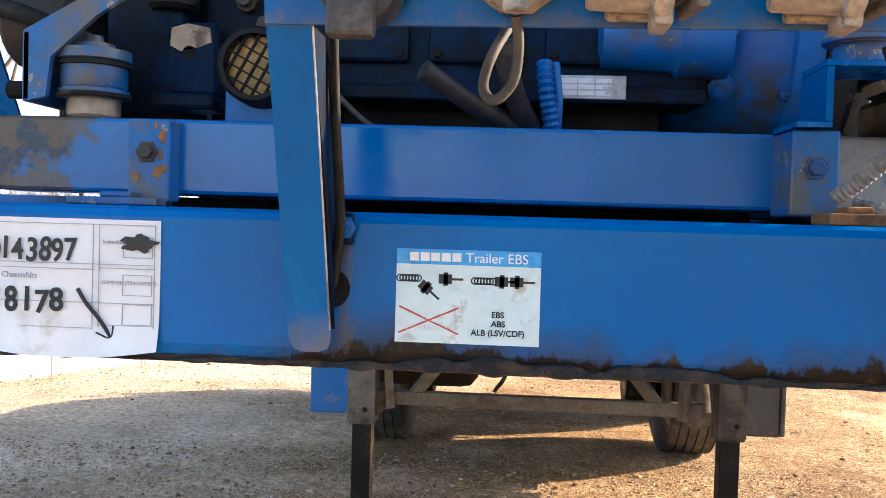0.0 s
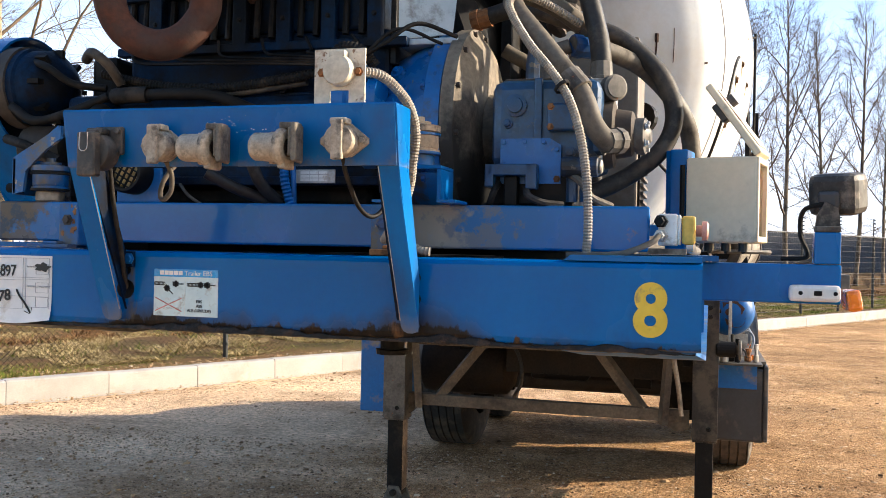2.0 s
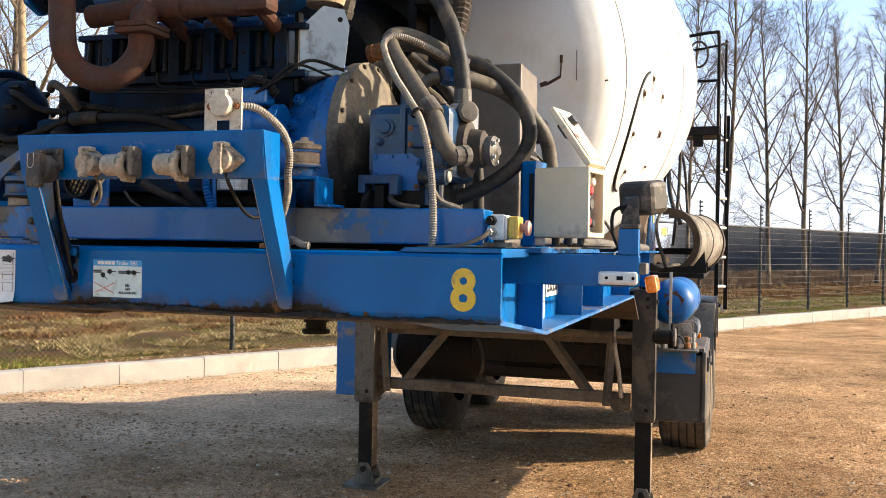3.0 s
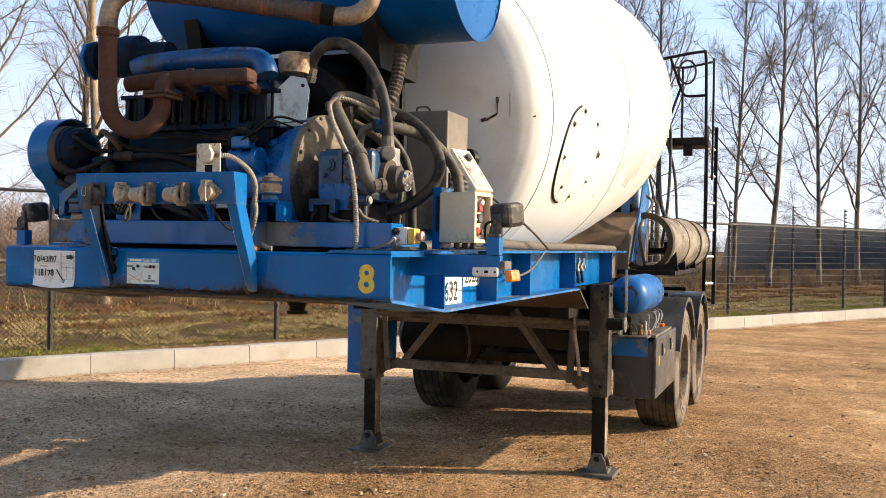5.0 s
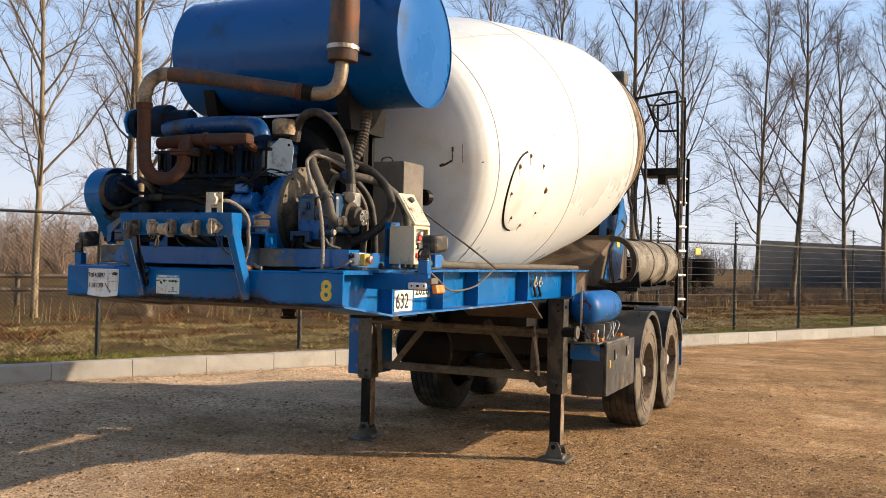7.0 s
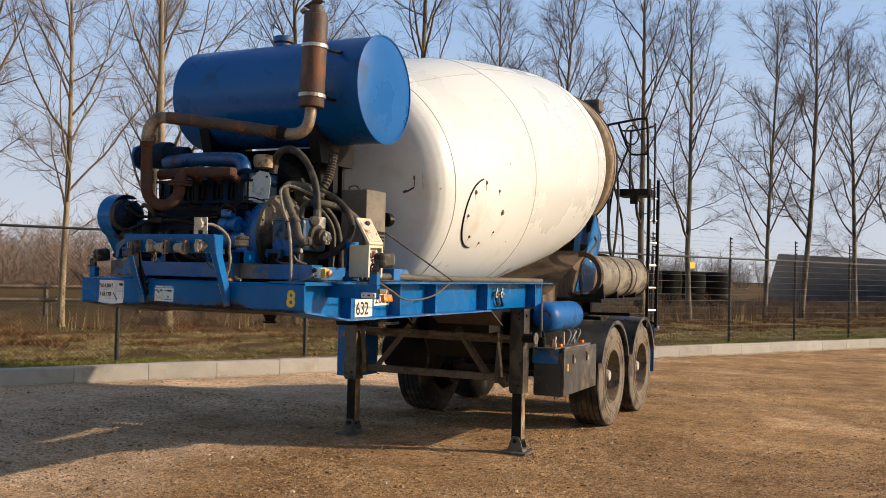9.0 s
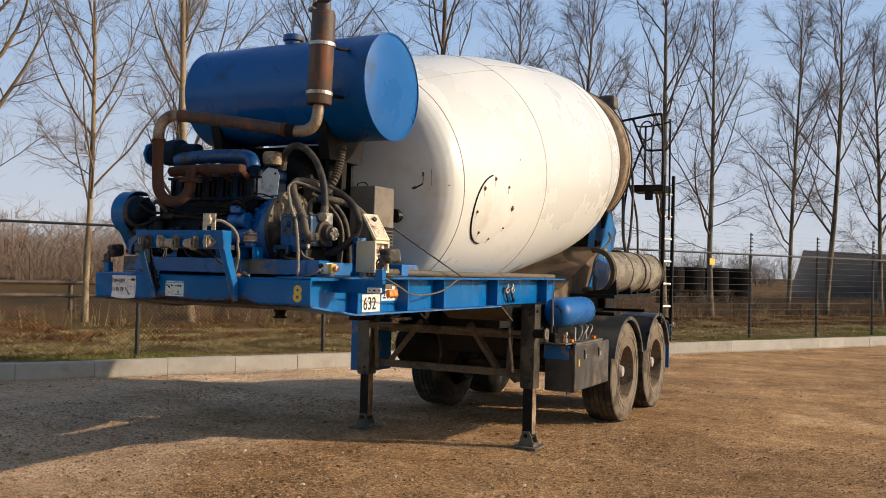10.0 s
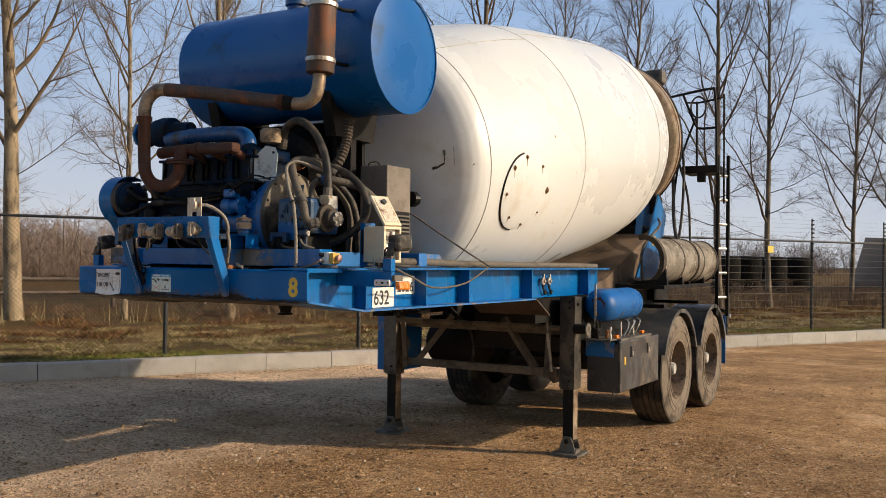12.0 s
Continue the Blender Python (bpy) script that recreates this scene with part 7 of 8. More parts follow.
# ---- diesel engine ----
eng = thing("diesel_engine", (0, 0.5, 1.64), "oily blue transverse diesel engine with rusty exhaust manifold", "engine")


def engine_block():
    part("crankcase", boxbm(-0.66, 0.16, 0.36, 0.86, 1.70, 1.93, bevel=0.02), blue_oily, eng)
    part("sump", boxbm(-0.58, 0.10, 0.40, 0.82, 1.645, 1.71, bevel=0.02), black_steel, eng)
    part("cylinder_block", boxbm(-0.58, 0.15, 0.40, 0.84, 1.92, 2.09, bevel=0.012), blue_oily, eng)
    # side covers with rims, bosses and bolts
    for k in range(4):
        x = -0.50 + 0.165 * k
        c = bmesh.new()
        box(c, x - 0.068, x + 0.068, 0.345, 0.362, 1.755, 1.865, bevel=0.006)
        cv = part("side_cover", c, blue_oily, eng)
        for dx, dz in ((-0.055, -0.043), (0.055, -0.043), (-0.055, 0.043), (0.055, 0.043)):
            part("cover_bolt", hexbolt(bmesh.new(), (x + dx, 0.3455, 1.81 + dz), (0, -1, 0), 0.006, 0.007), black_steel, cv)
    part("block_ledge", boxbm(-0.64, 0.15, 0.335, 0.365, 1.70, 1.722, bevel=0.004), blue_oily, eng)
    part("upper_ledge", boxbm(-0.60, 0.15, 0.375, 0.405, 1.915, 1.935, bevel=0.004), blue_oily, eng)
    for k in range(13):
        x = -0.60 + 0.06 * k
        z = 1.905 if k % 2 else 1.945
        part("boss", lathe(bmesh.new(), (x, 0.40, z), (0, -1, 0), [(0, 0.017), (0.035, 0.014), (0.036, 0.008), (0.03, 0.007)], 12), blue_oily, eng)
        part("block_bolt", hexbolt(bmesh.new(), (x + 0.028, 0.366, 1.712), (0, -1, 0), 0.007, 0.009), black_steel, eng)
    part("oil_plug", lathe(bmesh.new(), (-0.055, 0.40, 1.90), (0, -1, 0), [(0, 0.032), (0.012, 0.032), (0.013, 0.022), (0.028, 0.02), (0.03, 0.006)], 14), blue_oily, eng, smooth=True)
    # name plate
    pl = part("type_plate", boxbm(-0.062, 0.040, 0.333, 0.3365, 1.705, 1.738, bevel=0.001), alu, eng, "worn metal type plate")
    for r in range(3):
        for c in range(3):
            part("plate_field", boxbm(-0.050 + 0.024 * c, -0.028 + 0.024 * c, 0.3322, 0.3331, 1.710 + 0.0085 * r, 1.7165 + 0.0085 * r), white_plastic, pl)
    # cylinder heads with slotted covers
    for k in range(6):
        x = -0.545 + 0.121 * k
        h = bmesh.new()
        box(h, x - 0.056, x + 0.056, 0.40, 0.78, 2.09, 2.20, bevel=0.008)
        hd = part("cylinder_head", h, blue_oily, eng)
        part("head_cover", boxbm(x - 0.05, x + 0.05, 0.50, 0.80, 2.20, 2.265, bevel=0.014), blue_engine, hd)
        for dx in (-0.022, 0.020):
            part("push_rod_tube", cylbm((x + dx, 0.385, 2.075), (x + dx, 0.395, 2.19), 0.009, seg=8), black_steel, hd)
        part("head_frame", boxbm(x + 0.038, x + 0.076, 0.372, 0.398, 2.055, 2.185, bevel=0.003), blue_oily, hd)
        part("head_bolt", hexbolt(bmesh.new(), (x + 0.057, 0.372, 2.12), (0, -1, 0), 0.005, 0.005), black_steel, hd)
    part("slot_sill", boxbm(-0.60, 0.20, 0.372, 0.40, 2.04, 2.062, bevel=0.003), blue_oily, eng)
    part("slot_head", boxbm(-0.60, 0.20, 0.372, 0.40, 2.183, 2.20, bevel=0.003), blue_oily, eng)


engine_block()


def exhaust():
    man = part("exhaust_manifold", sweepbm([(-0.46, 0.26, 2.225), (-0.28, 0.255, 2.235), (-0.08, 0.255, 2.235), (0.10, 0.26, 2.23)], 0.034, seg=14), rust, eng, "rusty exhaust manifold", smooth=True)
    part("manifold_end", boxbm(0.05, 0.155, 0.222, 0.30, 2.202, 2.262, bevel=0.018), rust, man)
    for x in (-0.38, -0.22, -0.06, 0.10):
        part("manifold_branch", sweepbm([(x, 0.27, 2.225), (x, 0.33, 2.21), (x, 0.40, 2.185)], 0.022, seg=10), rust, man)
    part("manifold_clamp", lathe(bmesh.new(), (-0.15, 0.255, 2.235), (1, 0, 0), [(0, 0.034), (0.002, 0.042), (0.02, 0.042), (0.022, 0.034)], 16, caps=False), rust, man)
    fl = bmesh.new()
    box(fl, -0.295, -0.185, 0.15, 0.265, 2.145, 2.160, bevel=0.003)
    box(fl, -0.295, -0.185, 0.15, 0.265, 2.162, 2.177, bevel=0.003)
    part("joint_flange", fl, rust, man)
    part("outlet", sweepbm([(-0.24, 0.255, 2.235), (-0.24, 0.215, 2.20), (-0.24, 0.205, 2.15)], 0.038, seg=12), rust, man)
    pipe = part("u_bend", sweepbm([(-0.24, 0.205, 2.15), (-0.245, 0.20, 2.09), (-0.285, 0.185, 2.035), (-0.345, 0.165, 2.015), (-0.41, 0.145, 2.04), (-0.445, 0.13, 2.10), (-0.452, 0.125, 2.20), (-0.455, 0.125, 2.40)], 0.037, seg=16), rust, eng, "rust-red exhaust bend", smooth=True)
    part("pipe_collar", lathe(bmesh.new(), (-0.455, 0.125, 2.40), (0, 0, 1), [(0, 0.041), (0.001, 0.045), (0.03, 0.045), (0.031, 0.041)], 16, caps=False), rust, pipe)
    part("elbow", sweepbm([(-0.455, 0.125, 2.40), (-0.455, 0.127, 2.48), (-0.435, 0.137, 2.545), (-0.385, 0.155, 2.585), (-0.33, 0.175, 2.59)], 0.038, seg=16), heat_steel, pipe, "heat-stained elbow", smooth=True)
    part("cross_pipe", sweepbm([(-0.33, 0.175, 2.59), (-0.10, 0.25, 2.565), (0.15, 0.33, 2.53), (0.36, 0.40, 2.50)], 0.040, seg=18, rib=0.0009, pitch=0.012), stack_steel, eng, "brown flexible exhaust pipe")
    part("pipe_clamp", lathe(bmesh.new(), (0.35, 0.397, 2.50), (0.9, 0.3, -0.1), [(0, 0.041), (0.002, 0.047), (0.03, 0.047), (0.032, 0.041)], 16, caps=False), rust, eng)
    part("dark_sleeve", sweepbm([(0.36, 0.40, 2.50), (0.43, 0.425, 2.487)], 0.042, seg=16, n=1), black_steel, eng)
    part("riser", sweepbm([(0.42, 0.425, 2.488), (0.50, 0.45, 2.492), (0.555, 0.468, 2.53), (0.575, 0.475, 2.60), (0.578, 0.478, 2.67)], 0.038, seg=16), heat_steel, eng, "heat-stained exhaust riser", smooth=True)
    st = part("silencer", lathe(bmesh.new(), (0.578, 0.48, 2.655), (0.012, 0.03, 1), [(0, 0.04), (0.006, 0.078), (0.014, 0.082), (0.60, 0.078), (0.605, 0.072), (0.62, 0.070)], 26), stack_steel, eng, "brown vertical exhaust silencer", smooth=True)
    part("tail_pipe", lathe(bmesh.new(), (0.585, 0.50, 3.25), (0.0, 0.0, 1), [(0, 0.045), (0.07, 0.045), (0.071, 0.040), (0.02, 0.039)], 18), stack_steel, st)
    for z, p in ((2.72, (0.579, 0.482, 0)), (3.04, (0.583, 0.492, 0))):
        part("stack_clamp", lathe(bmesh.new(), (p[0], p[1], z), (0.012, 0.03, 1), [(0, 0.082), (0.001, 0.088), (0.024, 0.088), (0.025, 0.082)], 24, caps=False), alu, st)
        part("clamp_stay", sweepbm([(p[0] + 0.05, p[1] + 0.06, z + 0.012), (0.64, 0.62, z + 0.01), (0.66, 0.70, z + 0.02)], 0.012, seg=6), black_steel, st)
    part("rain_flap", boxbm(-0.05, 0.06, -0.045, 0.045, -0.003, 0.003, bevel=0.002, m=Matrix.Translation((0.56, 0.50, 3.335)) @ Matrix.Rotation(-0.45, 4, "Y")), stack_steel, st, "hinged rain flap")
    part("flap_weight", boxbm(-0.09, -0.05, -0.02, 0.02, -0.012, 0.012, bevel=0.004, m=Matrix.Translation((0.55, 0.50, 3.33)) @ Matrix.Rotation(-0.45, 4, "Y")), heat_steel, st)


exhaust()


def intake():
    part("intake_manifold", sweepbm([(-0.52, 0.38, 2.325), (-0.30, 0.37, 2.335), (-0.05, 0.37, 2.335), (0.09, 0.375, 2.325), (0.14, 0.37, 2.29), (0.155, 0.365, 2.25)], 0.046, seg=16), blue_engine, eng, "blue cast intake manifold", smooth=True)
    for x in (-0.47, -0.29, -0.11, 0.06):
        part("intake_flange", boxbm(x - 0.045, x + 0.045, 0.40, 0.46, 2.24, 2.32, bevel=0.008), blue_engine, eng)
    part("filter_cap", lathe(bmesh.new(), (0.19, 0.52, 2.285), (0, 0, 1), [(0, 0.06), (0.02, 0.068), (0.07, 0.068), (0.085, 0.056), (0.09, 0.02)], 18), cap_tan, eng, "dusty tan breather cap", smooth=True)
    af = part("turbo_housing", lathe(bmesh.new(), (-0.79, 0.42, 2.375), (1, 0, 0.02), [(0, 0.03), (0.003, 0.07), (0.03, 0.082), (0.055, 0.075), (0.06, 0.05), (0.12, 0.05), (0.13, 0.085), (0.20, 0.095), (0.27, 0.09), (0.30, 0.06), (0.42, 0.05)], 22), blue_oily, eng, smooth=True)
    part("turbo_flange", lathe(bmesh.new(), (-0.80, 0.42, 2.375), (1, 0, 0), [(0, 0.088), (0.018, 0.088)], 8), blue, af)
    part("turbo_port", cylbm((-0.803, 0.42, 2.375), (-0.801, 0.42, 2.375), 0.02, seg=12), white_plastic, af)
    # belt guard, alternator and pulleys at the free end
    gc, gz, ry, rz = 0.43, 1.958, 0.165, 0.157
    arc = [radians(v) for v in range(-62, 121, 7)]
    outer = [(gc - ry * math.cos(a), gz + rz * math.sin(a)) for a in arc]
    inner = [(gc - (ry - 0.006) * math.cos(a), gz + (rz - 0.006) * math.sin(a)) for a in arc]
    part("belt_guard_face", prismbm([(0.52, 1.66), (0.46, 1.66)] + outer + [(0.60, 2.0)], 0, -1.022, -1.014), blue, eng)
    part("belt_guard", prismbm([(0.46, 1.66)] + outer + inner[::-1] + [(0.468, 1.66)], 0, -1.014, -0.905), blue, eng, "blue curved belt guard", smooth=True)
    part("pulley", lathe(bmesh.new(), (-0.98, 0.43, 1.958), (1, 0, 0), [(0, 0.11), (0.01, 0.125), (0.02, 0.11), (0.03, 0.125), (0.04, 0.11), (0.05, 0.125), (0.055, 0.05)], 30), black_steel, eng, smooth=True)
    al = part("alternator", lathe(bmesh.new(), (-0.915, 0.37, 1.965), (1, -0.05, 0), [(0, 0.05), (0.004, 0.098), (0.03, 0.105), (0.08, 0.105), (0.085, 0.098), (0.13, 0.095), (0.16, 0.07), (0.19, 0.03)], 26), blue_oily, eng, "oily dark alternator", smooth=True)
    part("clamp_ring", lathe(bmesh.new(), (-0.90, 0.369, 1.965), (1, -0.05, 0), [(0, 0.104), (0.002, 0.110), (0.045, 0.110), (0.047, 0.104)], 30, caps=False), brown_steel, al, "dull brown clamp ring", smooth=True)
    for k in range(8):
        a = k * 0.785
        part("alternator_vent", boxbm(-0.004, 0.03, -0.006, 0.006, 0.07, 0.098, m=Matrix.Translation((-0.79, 0.365, 1.965)) @ Matrix.Rotation(a, 4, "X")), black_steel, al)
    part("lower_pump", lathe(bmesh.new(), (-0.86, 0.36, 1.80), (1, 0, 0), [(0, 0.05), (0.01, 0.06), (0.10, 0.06), (0.12, 0.04)], 18), brown_steel, eng, smooth=True)
    for pts, r in (([(-0.80, 0.30, 2.02), (-0.74, 0.28, 2.0), (-0.68, 0.30, 1.96), (-0.60, 0.33, 1.95)], 0.010), ([(-0.84, 0.27, 1.90), (-0.76, 0.26, 1.86), (-0.68, 0.28, 1.88), (-0.58, 0.31, 1.925)], 0.012), ([(-0.88, 0.30, 1.82), (-0.80, 0.27, 1.80), (-0.70, 0.28, 1.76)], 0.013)):
        part("end_hose", sweepbm(pts, r, seg=10), rubber, eng, smooth=True)
    part("mount_foot", boxbm(-0.605, -0.535, 0.30, 0.335, 1.692, 1.80, bevel=0.010), blue_oily, eng, "oily blue bracket with bare patches")
    part("bare_patch", prismbm([(-0.60, 1.765), (-0.585, 1.757), (-0.560, 1.762), (-0.541, 1.770), (-0.543, 1.79), (-0.575, 1.796), (-0.598, 1.79)], 1, 0.2985, 0.302), cap_tan, eng)
    part("mount_toe", boxbm(-0.615, -0.525, 0.265, 0.335, 1.672, 1.694, bevel=0.006), blue_oily, eng)
    tc = part("timing_cover", boxbm(-0.82, -0.66, 0.40, 0.46, 1.66, 1.92, bevel=0.015), blue_oily, eng)
    for x, z in ((-0.80, 1.90), (-0.74, 1.905), (-0.68, 1.90), (-0.80, 1.80), (-0.80, 1.70), (-0.69, 1.74)):
        part("cover_bolt", hexbolt(bmesh.new(), (x, 0.40, z), (0, -1, 0), 0.008, 0.010), blue_engine, tc)
    part("side_strut", prismbm([(-0.748, 1.745), (-0.733, 1.755), (-0.625, 1.835), (-0.62, 1.815)], 1, 0.18, 0.21), worn_blue, eng)
    part("filter_can", lathe(bmesh.new(), (-0.60, 0.31, 1.815), (0, 0, 1), [(0, 0.03), (0.006, 0.036), (0.07, 0.036), (0.076, 0.030), (0.09, 0.015)], 18), rubber, eng, smooth=True)
    for x, z in ((-0.50, 1.835), (-0.47, 1.80), (-0.44, 1.845)):
        part("pipe_union", lathe(bmesh.new(), (x, 0.345, z), (0, -1, 0), [(0, 0.016), (0.02, 0.016), (0.021, 0.011), (0.034, 0.010)], 8), brown_steel, eng)
    part("foot_hole", cylbm((-0.572, 0.2985, 1.755), (-0.572, 0.302, 1.755), 0.010, seg=14), black_steel, eng)
    part("front_case", boxbm(-0.70, -0.62, 0.40, 0.80, 1.70, 2.05, bevel=0.015), black_steel, eng)


intake()


def engine_clutter():
    pipes = (
        ("loom", [(-0.62, 0.34, 1.99), (-0.45, 0.345, 1.955), (-0.28, 0.345, 1.945), (-0.12, 0.345, 1.96), (0.02, 0.34, 1.975), (0.07, 0.34, 1.95), (0.08, 0.34, 1.905)], 0.012, rubber, 0.0012),
        ("loom", [(-0.58, 0.36, 1.975), (-0.40, 0.355, 1.935), (-0.22, 0.355, 1.935), (-0.05, 0.36, 1.955)], 0.009, hose_dark, 0),
        ("coolant_pipe", [(-0.46, 0.30, 1.925), (-0.36, 0.30, 1.925), (-0.28, 0.31, 1.92), (-0.22, 0.34, 1.90), (-0.16, 0.37, 1.875)], 0.015, rubber, 0),
        ("coolant_hose", [(-0.56, 0.31, 1.925), (-0.50, 0.30, 1.926), (-0.455, 0.30, 1.925)], 0.021, rubber, 0),
        ("fuel_pipe", [(-0.64, 0.30, 2.02), (-0.60, 0.27, 2.03), (-0.56, 0.28, 2.0), (-0.55, 0.32, 1.96)], 0.013, hose_dark, 0),
        ("corrugated_sleeve", [(0.05, 0.30, 1.94), (0.04, 0.29, 1.98), (0.07, 0.28, 2.015), (0.12, 0.28, 2.01), (0.15, 0.30, 1.975)], 0.014, rubber, 0.0014),
        ("wire", [(0.02, 0.29, 1.965), (0.10, 0.27, 1.98), (0.18, 0.27, 2.02), (0.25, 0.30, 2.07), (0.33, 0.36, 2.05)], 0.005, rubber, 0),
        ("wire", [(0.03, 0.29, 1.96), (0.12, 0.265, 1.985), (0.21, 0.28, 2.055), (0.30, 0.34, 2.03)], 0.004, rubber, 0),
        ("drain_strut", [(-0.23, 0.20, 1.72), (-0.17, 0.24, 1.685), (-0.10, 0.30, 1.652)], 0.014, hose_dark, 0),
        ("drain_strut", [(-0.13, 0.22, 1.76), (-0.115, 0.25, 1.70), (-0.09, 0.30, 1.655)], 0.015, hose_dark, 0),
        ("blue_conduit", [(-0.075, 0.295, 1.75), (-0.072, 0.29, 1.715), (-0.066, 0.295, 1.68), (-0.06, 0.30, 1.65)], 0.011, blue_dusty, 0.0015),
        ("blue_conduit", [(-0.06, 0.31, 1.75), (-0.055, 0.305, 1.70), (-0.055, 0.31, 1.65)], 0.007, blue_dusty, 0),
        ("dipstick", [(-0.36, 0.30, 1.70), (-0.33, 0.29, 1.672), (-0.30, 0.30, 1.65)], 0.004, hose_tan, 0),
    )
    for name, pts, r, m, rib in pipes:
        part(name, sweepbm(pts, r, seg=10, rib=rib, pitch=0.009), m, eng, smooth=not rib)
    part("injection_pump", lathe(bmesh.new(), (0.02, 0.32, 1.90), (1, 0, 0), [(0, 0.02), (0.004, 0.048), (0.06, 0.05), (0.065, 0.04), (0.11, 0.04), (0.115, 0.052), (0.14, 0.052), (0.145, 0.02)], 18), bell_blue, eng, smooth=True)
    part("lift_pump", boxbm(0.05, 0.13, 0.265, 0.33, 1.945, 1.995, bevel=0.01), bell_blue, eng)
    # round filter grid by the left mount
    fg = part("filter_bracket", boxbm(-0.500, -0.374, 0.240, 0.250, 1.650, 1.735, bevel=0.004), blue_dusty, eng)
    part("filter_case", lathe(bmesh.new(), (-0.447, 0.240, 1.722), (0, -1, 0), [(0, 0.052), (0.045, 0.05), (0.05, 0.046), (0.05, 0.040), (0.03, 0.039)], 26), black_steel, fg, "round dark filter housing", smooth=True)
    part("filter_gauze", cylbm((-0.447, 0.213, 1.722), (-0.447, 0.2095, 1.722), 0.039, seg=24), brass_mesh, fg)
    for k in range(-2, 3):
        d = 0.0145 * k
        half = math.sqrt(max(0.0, 0.040 ** 2 - d * d))
        m = Matrix.Translation((-0.447, 0.200, 1.722)) @ Matrix.Rotation(0.5, 4, "Y")
        part("grille_bar", boxbm(d - 0.0012, d + 0.0012, -0.003, 0.003, -half, half, m=m), black_steel, fg)
        part("grille_bar", boxbm(-half, half, -0.003, 0.003, d - 0.0012, d + 0.0012, m=m), black_steel, fg)
    # rubber mounts with brackets
    for x, y, z0, tan_top in ((-0.664, 0.205, 1.649, 0), (0.300, 0.175, 1.727, 1)):
        g = 0.84
        low = [(0, 0.036), (0.004, 0.040), (0.024, 0.040), (0.028, 0.037)]
        part("mount_base", lathe(bmesh.new(), (x, y, z0), (0, 0, 1), [(h * 0.92, r * g) for h, r in low], 28), heat_steel if not tan_top else worn_blue, eng, "bare dusty metal mount base", smooth=True)
        prof = [(0.028, 0.040), (0.030, 0.052), (0.040, 0.053), (0.042, 0.047), (0.046, 0.050), (0.074, 0.050), (0.078, 0.046), (0.082, 0.055), (0.096, 0.055), (0.100, 0.030), (0.106, 0.030), (0.107, 0.014), (0.118, 0.012)]
        mt = part("rubber_mount", lathe(bmesh.new(), (x, y, z0), (0, 0, 1), [(h * 0.92, r * g) for h, r in prof], 28), cap_tan if tan_top else worn_blue, eng, "stacked rubber engine mount", smooth=True)
        for dz in (0.026, 0.066):
            part("mount_ring", lathe(bmesh.new(), (x, y, z0 + dz), (0, 0, 1), [(0, 0.044 * g), (0.001, 0.0555 * g), (0.006, 0.0555 * g), (0.007, 0.044 * g)], 28, caps=False), worn_blue if tan_top else rubber, mt)
    part("mount_bracket", prismbm([(-0.736, 1.665), (-0.706, 1.672), (-0.700, 1.722), (-0.640, 1.775), (-0.600, 1.80), (-0.600, 1.83), (-0.736, 1.755)], 1, 0.158, 0.167), worn_blue, eng)
    part("bracket_side", boxbm(-0.738, -0.726, 0.158, 0.28, 1.665, 1.755, bevel=0.003), worn_blue, eng)
    part("bracket_pin", cylbm((-0.765, 0.18, 1.682), (-0.725, 0.18, 1.682), 0.012, seg=10), black_steel, eng)
    st = bmesh.new()
    box(st, 0.244, 0.252, 0.125, 0.225, 1.656, 1.719)
    box(st, 0.244, 0.364, 0.125, 0.225, 1.720, 1.727)
    box(st, 0.356, 0.364, 0.125, 0.225, 1.656, 1.719)
    box(st, 0.212, 0.252, 0.125, 0.225, 1.649, 1.655)
    box(st, 0.356, 0.396, 0.125, 0.225, 1.649, 1.655)
    part("mount_stand", st, blue, eng)
    part("corner_block", boxbm(-0.70, -0.58, 0.30, 0.42, 1.65, 1.93, bevel=0.02), blue_oily, eng)


engine_clutter()


